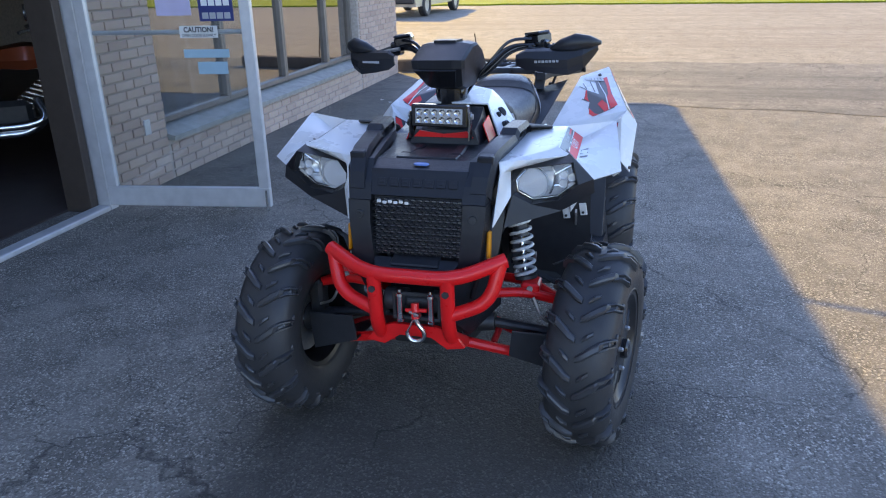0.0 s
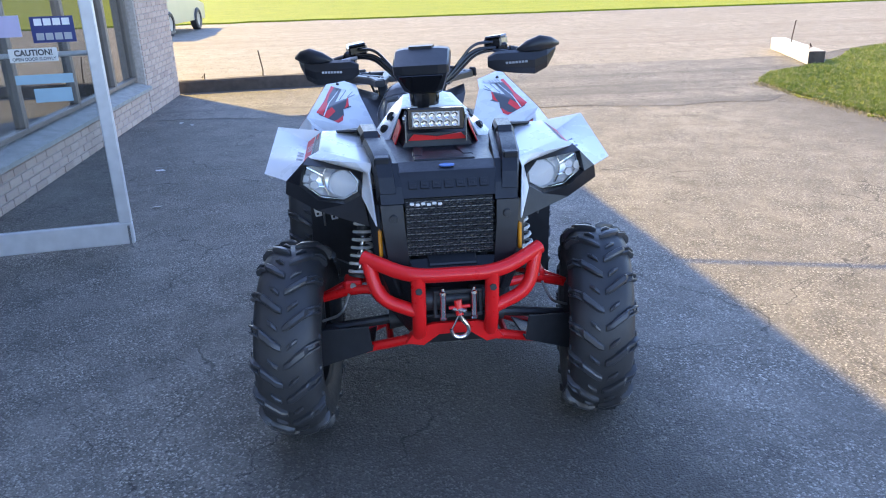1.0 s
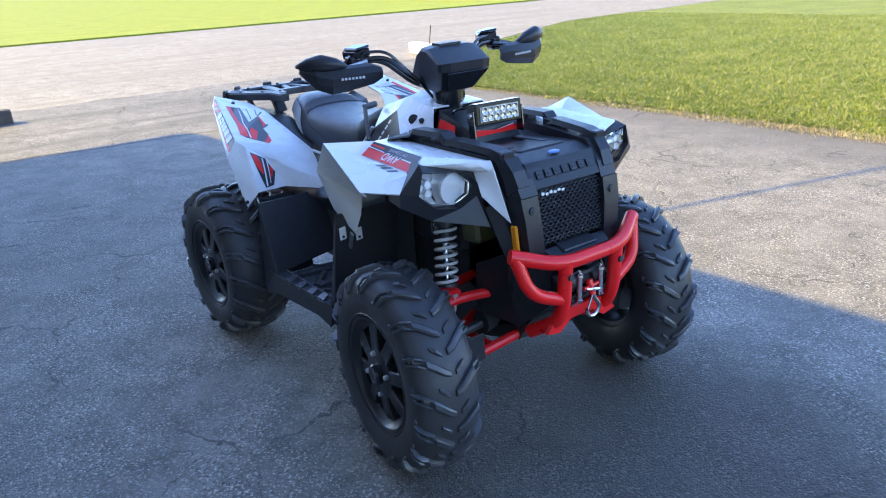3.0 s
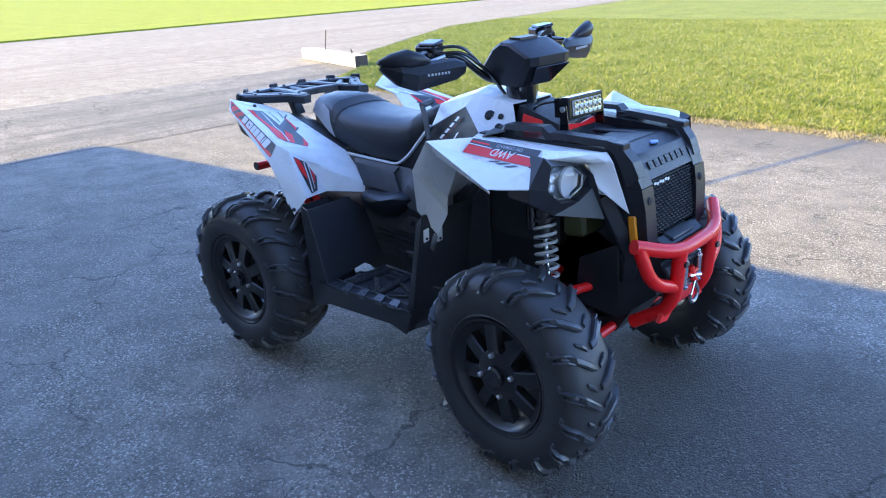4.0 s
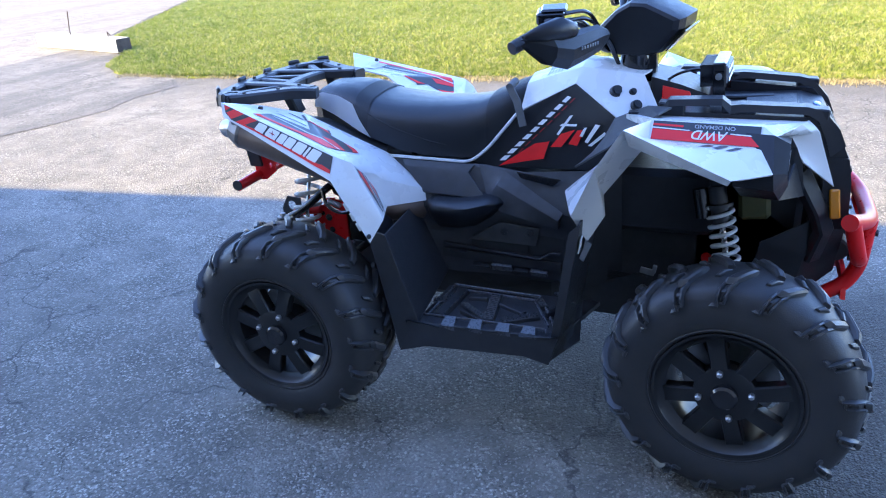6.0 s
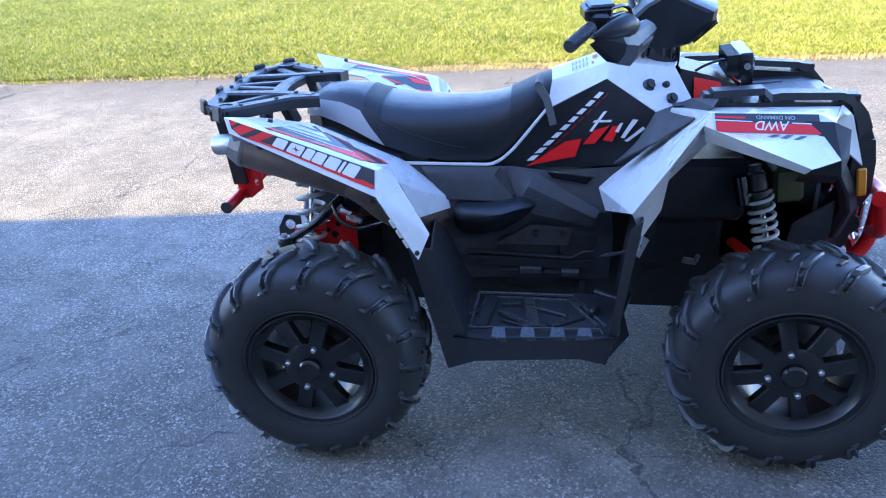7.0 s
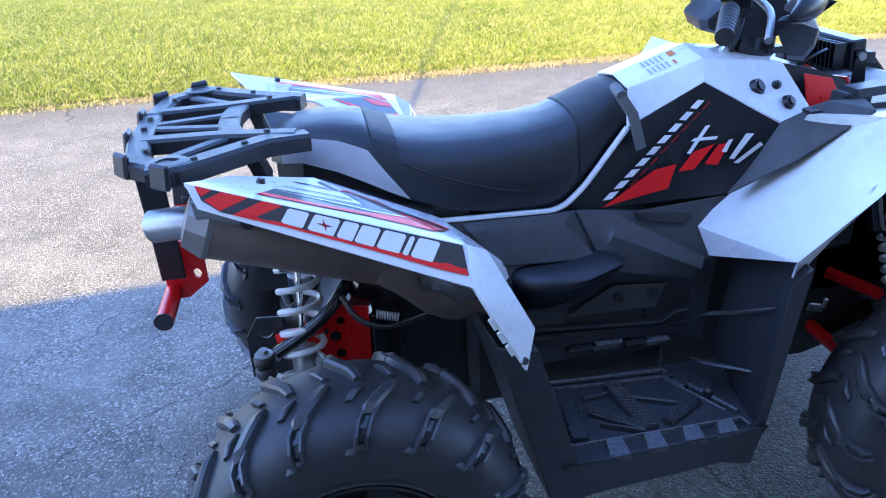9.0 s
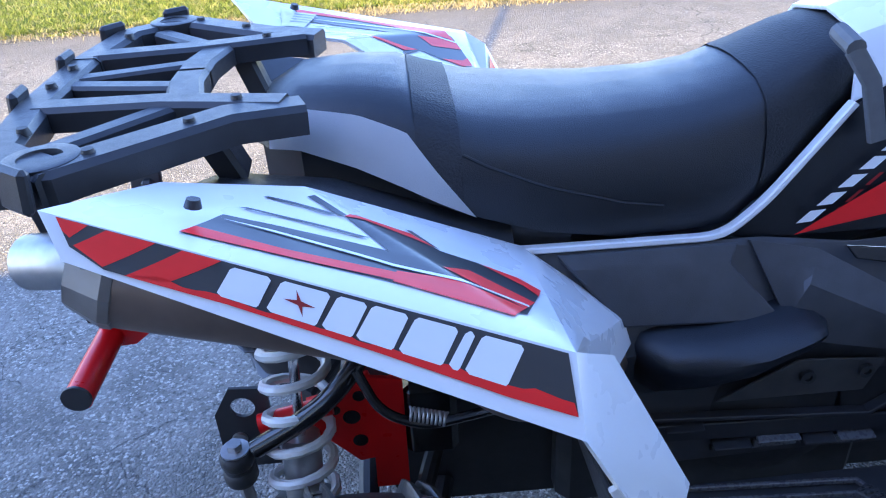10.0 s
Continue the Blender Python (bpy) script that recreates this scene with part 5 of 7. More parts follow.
# -- nose: rails, bonnet, grille
for s in (1, -1):
    def Y(y):
        return y * s
    secs = []
    for (xt, zt, xb, zb, yo, yi) in ((0.35, 0.99, 0.36, 0.955, -0.272, -0.235), (0.50, 0.992, 0.50, 0.95, -0.262, -0.185), (0.68, 0.985, 0.68, 0.945, -0.246, -0.165),
                                     (0.835, 0.975, 0.80, 0.925, -0.224, -0.148), (0.89, 0.915, 0.83, 0.895, -0.216, -0.142), (0.912, 0.868, 0.85, 0.858, -0.212, -0.138)):
        secs.append([(xb, Y(yo), zb), (xt, Y(yo + 0.006), zt), (xt, Y(yi), zt), (xb, Y(yi), zb)])
    bm = loft(bmesh.new(), secs)
    bevelled(bm, 0.006, 25)
    rail = part("front_rail", bm, M_JET, quad, "black textured front rail with slots")
    bm = bmesh.new()
    # a stepped cap that runs down into the cheek
    top = [(0.425, 0.980), (0.455, 1.012), (0.590, 1.014), (0.612, 0.996), (0.640, 0.999), (0.800, 0.990), (0.838, 0.980), (0.882, 0.930), (0.902, 0.885)]
    ys = [-0.270, -0.268, -0.256, -0.254, -0.251, -0.231, -0.226, -0.219, -0.215]
    secs = [[(x - dx, Y(y - 0.002), z - dz), (x, Y(y + 0.008), z + 0.014), (x, Y(y + 0.054), z + 0.014), (x - dx, Y(y + 0.062), z - dz)]
            for (x, z), y, dx, dz in zip(top, ys, (0, 0, 0, 0, 0, 0, 0.01, 0.03, 0.035), (0.012, 0.002, 0.002, 0.008, 0.004, 0.004, 0.012, 0.014, 0.014))]
    part("rail_cap", bevelled(loft(bm, secs), 0.0035, 25), M_JET, rail)
    for x, w, zc in ((0.462, 0.070, 0.994), (0.632, 0.085, 0.986), (0.822, 0.060, 0.976)):
        y = np.interp(x, [0.44, 0.85], [-0.266, -0.222]) + 0.028
        part("rail_post", boxes(((x, Y(y), zc), (w, 0.046, 0.045), (0, 3, 0)), bevel=0.004), M_JET, rail)
    # cheek beside the grille
    bm = bmesh.new()
    loft(bm, [[(0.852, Y(-0.212), 0.868), (0.914, Y(-0.210), 0.866), (0.914, Y(-0.142), 0.866), (0.852, Y(-0.142), 0.868)],
              [(0.86, Y(-0.214), 0.80), (0.928, Y(-0.205), 0.80), (0.926, Y(-0.140), 0.80), (0.86, Y(-0.14), 0.80)],
              [(0.86, Y(-0.208), 0.70), (0.935, Y(-0.195), 0.70), (0.935, Y(-0.132), 0.70), (0.86, Y(-0.13), 0.70)],
              [(0.84, Y(-0.19), 0.66), (0.925, Y(-0.175), 0.655), (0.93, Y(-0.125), 0.655), (0.84, Y(-0.12), 0.66)]])
    cheek = part("grille_cheek", bevelled(bm, 0.006), M_JET, quad)
    bm = bmesh.new()
    disc(bm, (0.918, Y(-0.172), 0.825), (1, -0.1 * s, 0.05), 0.014, 0.009, 16, 0.011)
    disc(bm, (0.925, Y(-0.172), 0.825), (1, -0.1 * s, 0.05), 0.006, 0.004, 6)
    part("screw", bm, M_DARKMETAL, cheek)
    bm = boxes(((0.895, Y(-0.216), 0.742), (0.026, 0.012, 0.085), (0, -8, 0)), bevel=0.004)
    part("side_reflector", bm, M_AMBER, quad, "amber side reflector")
    bm = bmesh.new()
    bar(bm, [(0.80, Y(-0.225), 0.83), (0.86, Y(-0.215), 0.72), (0.88, Y(-0.20), 0.66), (0.86, Y(-0.17), 0.56)], 0.05, 0.03, (1, -s, 0))
    part("side_strut", bm, M_JET, quad)
# bonnet
BV = [(0.44, -0.20, 0.965), (0.44, 0.20, 0.965), (0.62, 0.165, 0.958), (0.62, -0.165, 0.958), (0.80, 0.150, 0.968), (0.80, -0.150, 0.968), (0.862, 0.148, 0.952), (0.862, -0.148, 0.952),
      (0.905, 0.140, 0.882), (0.905, -0.140, 0.882), (0.875, 0.138, 0.872), (0.875, -0.138, 0.872)]
bm = shell(BV, [(0, 3, 2, 1), (3, 5, 4, 2), (5, 7, 6, 4), (7, 9, 8, 6), (9, 11, 10, 8)], 0.006, 0.003)
bonnet = part("bonnet", bm, M_JET, quad, "black bonnet with a small blue badge")
for y in (-0.075, 0.075):
    bm = boxes(((0.655, y, 0.9625), (0.15, 0.034, 0.012), (0, -2, 4 if y > 0 else -4)), bevel=0.004)
    part("bonnet_rib", bm, M_JET, bonnet)
bm = boxes(((0.72, 0, 0.965), (0.14, 0.19, 0.007), (0, -3, 0)), bevel=0.003)
part("bonnet_lid", bm, M_JET, bonnet)
bm = bmesh.new()
lathe(bm, [(0.0, 0.028), (0.005, 0.027), (0.007, 0.02), (0.0075, 0.0005)], 28, 'Z')
bm.transform(pose(0.838, 0, 0.962, 0, 12, 0) @ Matrix.Diagonal((0.36, 0.88, 0.6, 1)))
part("badge", bm, M_BLUE, bonnet, "small oval blue badge")
bm = bmesh.new()
for k in range(7):
    y = -0.108 + k * 0.036
    box(bm, (0.8865, y, 0.918), (0.0035, 0.027, 0.026), (0, -31.5, 0), 0.0012, 1)
    box(bm, (0.8872, y, 0.918), (0.0042, 0.013, 0.008), (0, -31.5, 0), 0.0008, 1)
part("plain_emboss", bm, M_JET, bonnet, "raised plain blocks of a maker's mark")
# grille: mesh of small hexagons before the radiator
bm = bmesh.new()
GW, GH, GX = 0.0215, 0.0125, 0.0
rows = 17
for r in range(rows):
    z = 0.868 - r * 0.0098
    n = 13 if r % 2 else 12
    for k in range(n):
        y = (k - (n - 1) / 2) * 0.0212
        if abs(y) > 0.131:
            continue
        x = 0.905 + (0.868 - z) * 0.14
        pts = [(math.cos(a) * 0.0112, math.sin(a) * 0.0066) for a in [math.radians(30 + 60 * i) for i in range(6)]]
        o = [bm.verts.new((x, y + a * 1.0, z + b)) for a, b in pts]
        i_ = [bm.verts.new((x + 0.001, y + a * 0.80, z + b * 0.76)) for a, b in pts]
        d_ = [bm.verts.new((x - 0.008, y + a * 0.84, z + b * 0.80)) for a, b in pts]
        for q in range(6):
            w = (q + 1) % 6
            bm.faces.new((o[q], o[w], i_[w], i_[q]))
            bm.faces.new((i_[q], i_[w], d_[w], d_[q]))
part("grille", bm, M_JET, quad, "black honeycomb grille", 0)
rad = part("radiator", boxes(((0.872, 0, 0.785), (0.012, 0.27, 0.18), (0, 6, 0))), M_DARKMETAL, quad)
for k in range(26):
    z = 0.70 + k * 0.0066
    part("fin", boxes(((0.885 + (0.868 - z) * 0.1, 0, z), (0.012, 0.265, 0.0026))), M_ZINC, rad)
# pale solid blocks paint the light in the topmost grille cells
bm = bmesh.new()
for k in range(6):
    box(bm, (0.908, -0.115 + k * 0.017, 0.864 - 0.003 * (k % 2)), (0.003, 0.013, 0.009), (0, -8, 0), 0.002, 1)
part("intake_gap", bm, M_STICKER, rad, "pale blocks painted as light through the top of the grille")
# lower nose
NV = [(0.925, -0.135, 0.695), (0.925, 0.135, 0.695), (0.965, 0.12, 0.675), (0.965, -0.12, 0.675), (0.945, 0.115, 0.64), (0.945, -0.115, 0.64), (0.93, 0.11, 0.50), (0.93, -0.11, 0.50), (0.82, 0.14, 0.40), (0.82, -0.14, 0.40),
      (0.60, 0.16, 0.34), (0.60, -0.16, 0.34)]
bm = shell(NV, [(0, 3, 2, 1), (3, 5, 4, 2), (7, 9, 8, 6), (9, 11, 10, 8)], 0.008, 0.003)
nose = part("lower_nose", bm, M_JET, quad)
for s in (1, -1):
    bm = shell([(0.925, -0.135, 0.695), (0.945, -0.115, 0.64), (0.93, -0.11, 0.50), (0.82, -0.14, 0.40), (0.70, -0.22, 0.46), (0.72, -0.23, 0.62), (0.84, -0.2, 0.68), (0.84, -0.2, 0.58)],
               [(0, 1, 7, 6), (1, 2, 3, 7), (7, 3, 4, 5), (6, 7, 5, 5)], 0.006, 0.002, s)
    part("nose_side", bm, M_JET, nose)
bm = boxes(((0.935, 0, 0.69), (0.05, 0.15, 0.012), (0, 20, 0)), ((0.945, 0, 0.678), (0.05, 0.22, 0.01), (0, 22, 0)), bevel=0.004)
part("nose_step", bm, M_JET, nose)
# winch between the posts
bm = bmesh.new()
lathe(bm, [(-0.10, 0.03), (-0.095, 0.036), (-0.03, 0.036), (-0.028, 0.022), (0.05, 0.022), (0.052, 0.036), (0.11, 0.036), (0.115, 0.03)], 20, 'Y', (0.93, 0, 0.56))
winch = part("winch", bm, M_DARKMETAL, quad)
bm = boxes(((0.975, 0.01, 0.52), (0.008, 0.15, 0.012)), ((0.975, 0.01, 0.60), (0.008, 0.15, 0.012)), ((0.972, -0.06, 0.56), (0.006, 0.012, 0.09)), ((0.972, 0.08, 0.56), (0.006, 0.012, 0.09)), bevel=0.002)
part("fairlead_plate", bm, M_DARKMETAL, winch)
for y in (-0.038, 0.058):
    bm = bmesh.new()
    lathe(bm, [(0.512, 0.006), (0.514, 0.011), (0.522, 0.012), (0.524, 0.009), (0.596, 0.009), (0.598, 0.012), (0.606, 0.011), (0.61, 0.006), (0.618, 0.005)], 14, 'Z', (0.988, y, 0))
    part("roller", bm, M_CHROME, winch, "bright steel fairlead roller")
bm = bmesh.new()
tube(bm, [(0.99, -0.02, 0.552), (0.99, 0.045, 0.556)], 0.006, 8)
tube(bm, [(0.985, 0.008, 0.575), (0.998, 0.012, 0.53)], 0.012, 10)
part("rope_eye", bm, M_RED, winch, "red rope loop")
bm = bmesh.new()
pts = [(0.0, 0.045), (0.001, 0.02), (0.012, 0.004), (0.026, -0.012), (0.028, -0.032), (0.014, -0.048), (-0.008, -0.05), (-0.024, -0.038), (-0.027, -0.02)]
for a, b in ((0, 0.010),):
    P = fillet([(1.0, 0.012 + y, 0.505 + z) for y, z in pts], 0.02, 2)
    tube(bm, P, 0.0075, 10, 0.0062)
tube(bm, [(0.99, -0.006, 0.548), (1.01, 0.03, 0.548)], 0.007, 8)
tube(bm, [(1.003, 0.008, 0.53), (1.003, -0.013, 0.487)], 0.003, 6)
part("winch_hook", bm, M_CHROME, winch, "bright steel winch hook")

# -- red front bumper
bm = bmesh.new()
tube(bm, fillet([(0.930, -0.272, 0.712), (1.002, -0.135, 0.668), (1.004, 0.135, 0.668), (0.930, 0.272, 0.712)], 0.07, 6), 0.0225, 16)
bumper = part("front_bumper", bm, M_RED, quad, "red tubular front bumper")
for s in (1, -1):
    bm = bmesh.new()
    tube(bm, fillet([(0.940, -0.258 * s, 0.702), (0.972, -0.232 * s, 0.590), (0.992, -0.112 * s, 0.545)], 0.06, 6), 0.021, 14)
    part("bumper_loop", bm, M_RED, bumper)
    bm = bmesh.new()
    tube(bm, fillet([(1.002, -0.112 * s, 0.668), (0.993, -0.112 * s, 0.52), (0.965, -0.112 * s, 0.462), (0.86, -0.125 * s, 0.395)], 0.05, 4), 0.022, 14)
    part("bumper_post", bm, M_RED, bumper)
    bm = bmesh.new()
    disc(bm, (1.020, -0.112 * s, 0.627), (1, 0, 0.05), 0.011, 0.007, 6)
    part("bolt", bm, M_DARKMETAL, bumper)
bm = bmesh.new()
prism(bm, [(-0.155, 0.43), (-0.12, 0.475), (-0.07, 0.492), (0.07, 0.492), (0.12, 0.475), (0.155, 0.43), (0.1, 0.42), (0.05, 0.455), (-0.05, 0.455), (-0.1, 0.42)], 0.955, 0.968, 'X')
part("bumper_plate", bevelled(bm, 0.003), M_RED, bumper)

# -- front suspension
for s in (1, -1):
    knuckle = (0.672, -0.43 * s, 0.33)
    bm = bmesh.new()
    for x in (0.58, 0.76):
        tube(bm, fillet([(x, -0.13 * s, 0.515), (x * 0.5 + 0.335, -0.3 * s, 0.52), (0.672, -0.425 * s, 0.475)], 0.05), 0.016, 10)
    box(bm, (0.675, -0.315 * s, 0.528), (0.075, 0.06, 0.034), (0, 0, 0), 0.006)
    arm = part("upper_arm", bm, M_RED, quad, "red suspension arm")
    bm = bmesh.new()
    disc(bm, (0.712, -0.315 * s, 0.53), (1, 0, 0), 0.010, 0.007, 12)
    part("bolt", bm, M_ZINC, arm)
    bm = bmesh.new()
    for x in (0.56, 0.79):
        tube(bm, [(x, -0.10 * s, 0.36), (0.672 + (x - 0.672) * 0.25, -0.43 * s, 0.265)], 0.017, 10)
    tube(bm, [(0.74, -0.2 * s, 0.33), (0.61, -0.2 * s, 0.33)], 0.012, 8)
    lower = part("lower_arm", bm, M_RED, quad, "red suspension arm")
    bm = boxes(((0.425, -0.295 * s, 0.528), (0.042, 0.006, 0.02), (0, 12, 0)), ((0.445, -0.295 * s, 0.537), (0.012, 0.012, 0.024), (0, 12, 0)), bevel=0.002)
    bracket = part("cable_bracket", bm, M_ZINC, quad, "bright steel cable bracket")
    for k in range(3):
        bm = bmesh.new()
        tube(bm, [(0.425, -0.292 * s, 0.524 - 0.008 * k), (0.30, -0.215 * s, 0.452 + 0.014 * k)], 0.0028, 6)
        part("cable", bm, M_DARKMETAL, bracket)
    bm = shell([(0.58, -0.24, 0.320), (0.795, -0.262, 0.322), (0.745, -0.445, 0.245), (0.60, -0.445, 0.255), (0.800, -0.272, 0.415), (0.765, -0.445, 0.395)],
               [(0, 1, 2, 3), (1, 4, 5, 2)], 0.006, 0.002, s)
    part("arm_guard", bm, M_BLACK, lower, "black plastic arm guard")
    bm = bmesh.new()
    tube(bm, [(0.70, -0.12 * s, 0.40), (0.68, -0.43 * s, 0.36)], 0.017, 10)
    lathe(bm, [(-0.03, 0.04), (0.03, 0.03)], 14, 'Y', (0.70, -0.17 * s, 0.395))
    part("drive_shaft", bm, M_DARKMETAL, quad)
    bm = bmesh.new()
    tube(bm, fillet([(0.735, -0.33 * s, 0.51), (0.745, -0.36 * s, 0.44), (0.70, -0.43 * s, 0.40)], 0.03), 0.005, 6)
    part("brake_line", bm, M_ZINC, quad)
    bm = boxes(((0.672, -0.445 * s, 0.37), (0.07, 0.05, 0.24)), bevel=0.012)
    part("knuckle", bm, M_DARKMETAL, quad)


def shock(top, bottom, radius, turns, wire, upside_down=False):
    a, b = Vector(top), Vector(bottom)
    d = (b - a).normalized()
    bm = bmesh.new()
    if upside_down:
        tube(bm, [a.lerp(b, 0.62), b], radius * 0.62, 16)
    else:
        lathe(bm, [(-0.02, radius * 0.5), (0.0, radius * 0.5), (0.004, radius * 0.72), (0.45 * (b - a).length, radius * 0.72)], 16, 'Z')
        bm.transform(Matrix.Translation(a) @ d.to_track_quat('Z', 'Y').to_matrix().to_4x4())
    body = part("shock", bm, M_ZINC if upside_down else M_DARKMETAL, quad, "shock absorber with a white coil spring")
    bm = bmesh.new()
    tube(bm, [a, b] if upside_down else [a.lerp(b, 0.4), b], radius * (0.17 if upside_down else 0.28), 12)
    part("damper_rod", bm, M_CHROME, body)
    bm = bmesh.new()
    coil(bm, a.lerp(b, 0.06 if upside_down else 0.22), a.lerp(b, 0.95), radius, wire, turns)
    part("spring", bm, M_SPRING, body, "white coil spring")
    for k, r in ((0.95, 1.1), (0.04 if upside_down else 0.2, 1.08)):
        bm = bmesh.new()
        disc(bm, a.lerp(b, k), d, radius * r, 0.01, 18)
        part("spring_seat", bm, M_DARKMETAL, body)
    bm = bmesh.new()
    tube(bm, [b - Vector((0.022, 0, 0)), b + Vector((0.022, 0, 0))], 0.014, 10)
    part("eye_bush", bm, M_DARKMETAL, body)
    if not upside_down:
        bm = bmesh.new()
        tube(bm, [a.lerp(b, 0.05) + Vector((-0.045, 0, 0)), a.lerp(b, 0.36) + Vector((-0.045, 0, 0))], radius * 0.62, 12)
        part("reservoir", bm, M_GLOSS, body)


for s in (1, -1):
    shock((0.594, -0.250 * s, 0.790), (0.648, -0.295 * s, 0.535), 0.034, 7, 0.0058)
    shock((-0.738, -0.185 * s, 0.765), (-0.748, -0.268 * s, 0.470), 0.043, 6, 0.0072, True)

# -- rear running gear
for s in (1, -1):
    bm = bmesh.new()
    prism(bm, [(-0.735, 0.612), (-0.690, 0.622), (-0.676, 0.648), (-0.646, 0.650), (-0.640, 0.632), (-0.612, 0.640), (-0.604, 0.600), (-0.612, 0.500), (-0.672, 0.490), (-0.706, 0.530), (-0.740, 0.560)], -0.205 * s, -0.198 * s)
    brk = part("suspension_bracket", bevelled(bm, 0.003), M_RED, quad, "red steel suspension bracket")
    bm = bmesh.new()
    prism(bm, [(-0.645, 0.648), (-0.600, 0.640), (-0.604, 0.440), (-0.652, 0.440)], -0.212 * s, -0.2055 * s)
    part("bracket_flange", bevelled(bm, 0.002), M_RED, brk)
    bm = bmesh.new()
    tube(bm, [(-0.80, -0.22 * s, 0.592), (-0.70, -0.21 * s, 0.606)], 0.014, 12)
    part("bracket_tube", bm, M_RED, brk)
    for x, z, r in ((-0.676, 0.575, 0.0125), (-0.698, 0.590, 0.008), (-0.662, 0.612, 0.009), (-0.668, 0.530, 0.011)):
        bm = bmesh.new()
        disc(bm, (x, -0.198 * s, z), (0, -s, 0), r, 0.0078, 18)
        part("bracket_hole", bm, M_GLOSS, brk)
    # black carrier and hose behind the bracket
    bm = boxes(((-0.565, -0.190 * s, 0.560), (0.075, 0.05, 0.13)), ((-0.60, -0.215 * s, 0.685), (0.07, 0.04, 0.05), (0, 25, 0)), bevel=0.01)
    part("axle_carrier", bm, M_GLOSS, quad, "black gear case behind the rear shock")
    bm = bmesh.new()
    tube(bm, fillet([(-0.655, -0.26 * s, 0.700), (-0.630, -0.29 * s, 0.655), (-0.575, -0.30 * s, 0.634), (-0.50, -0.31 * s, 0.658), (-0.39, -0.33 * s, 0.698), (-0.35, -0.30 * s, 0.70)], 0.04, 5), 0.0065, 10)
    part("breather_hose", bm, M_GLOSS, quad, "black hose to the rear axle")
    bm = bmesh.new()
    tube(bm, fillet([(-0.60, -0.12 * s, 0.700), (-0.645, -0.225 * s, 0.703), (-0.682, -0.258 * s, 0.668), (-0.735, -0.262 * s, 0.626), (-0.800, -0.262 * s, 0.588)], 0.045, 5), 0.0135, 16)
    sway = part("sway_bar", bm, M_GLOSS, quad, "black anti-roll bar")
    for z in (0.533, 0.562):
        bm = bmesh.new()
        lathe(bm, [(0.0, 0.016), (0.002, 0.020), (0.008, 0.023), (0.020, 0.023), (0.025, 0.020), (0.026, 0.014)], 20, 'Z', (-0.827, -0.262 * s, z))
        part("bush", bm, M_RUBBER, sway, "black rubber bush")
    bm = bmesh.new()
    lathe(bm, [(0.588, 0.0001), (0.588, 0.019), (0.591, 0.019), (0.592, 0.0115)], 20, 'Z', (-0.827, -0.262 * s, 0))
    disc(bm, (-0.827, -0.262 * s, 0.591), (0, 0, 1), 0.0105, 0.010, 6)
    part("bolt", bm, M_ZINC, sway)
    bm = bmesh.new()
    tube(bm, [(-0.827, -0.262 * s, 0.54), (-0.800, -0.30 * s, 0.40)], 0.010, 10)
    part("drop_link", bm, M_ZINC, sway)
    bm = bmesh.new()
    for x in (-0.55, -0.80):
        tube(bm, [(x, -0.12 * s, 0.34), (-0.672 + (x + 0.672) * 0.3, -0.42 * s, 0.27)], 0.017, 10)
        tube(bm, [(x * 0.9 - 0.05, -0.12 * s, 0.48), (-0.672 + (x + 0.672) * 0.3, -0.40 * s, 0.42)], 0.014, 10)
    part("rear_arm", bm, M_DARKMETAL, quad)
    bm = bmesh.new()
    tube(bm, [(-0.672, -0.1 * s, 0.38), (-0.672, -0.45 * s, 0.34)], 0.017, 10)
    lathe(bm, [(-0.04, 0.035), (0.04, 0.045)], 14, 'Y', (-0.672, -0.36 * s, 0.35))
    part("drive_shaft", bm, M_DARKMETAL, quad)
    bm = boxes(((-0.672, -0.425 * s, 0.36), (0.07, 0.04, 0.2)), bevel=0.012)
    part("knuckle", bm, M_DARKMETAL, quad)
    bm = bmesh.new()
    ring = [(-0.822 + 0.017 * math.cos(a), 0.610 + 0.017 * math.sin(a)) for a in np.linspace(0, -2 * math.pi, 17)]
    prism(bm, [(-0.862, 0.500), (-0.785, 0.500), (-0.785, 0.610)] + ring + [(-0.785, 0.6105), (-0.785, 0.640), (-0.836, 0.644), (-0.862, 0.600)], -0.204 * s, -0.199 * s)
    link = part("link_plate", bm, M_BLACK, quad, "black steel plate with round holes")
    part("plate_bolt", disc(bmesh.new(), (-0.835, -0.203 * s, 0.555), (0, -s, 0), 0.011, 0.006, 16), M_ZINC, link)
    part("plate_bolt", disc(bmesh.new(), (-0.805, -0.203 * s, 0.540), (0, -s, 0), 0.007, 0.006, 6), M_ZINC, link)
# silencer on the right side
bm = bmesh.new()
d = Vector((-0.91, -0.325, 0.928)) - Vector((-0.55, -0.300, 0.795))
d.normalize()
m0 = Matrix.Translation((-0.55, -0.300, 0.795)) @ d.to_track_quat('Z', 'Y').to_matrix().to_4x4()
lathe(bm, [(0.0, 0.03), (0.012, 0.054), (0.02, 0.060), (0.345, 0.062), (0.352, 0.058)], 28, 'Z')
bm.transform(m0)
muf = part("silencer", bm, M_MUFFLER, quad, "brown heat-tinted exhaust silencer")
bm = bmesh.new()
lathe(bm, [(0.338, 0.060), (0.342, 0.0645), (0.352, 0.0645), (0.388, 0.048), (0.392, 0.02)], 12, 'Z')
bm.transform(m0)
part("end_cap", bm, mat("dull_steel", (0.30, 0.27, 0.25), 0.42, metal=0.6, var=0.4, scale=25, rough_var=0.15), muf, "dull folded steel end cap", 20)
bm = bmesh.new()
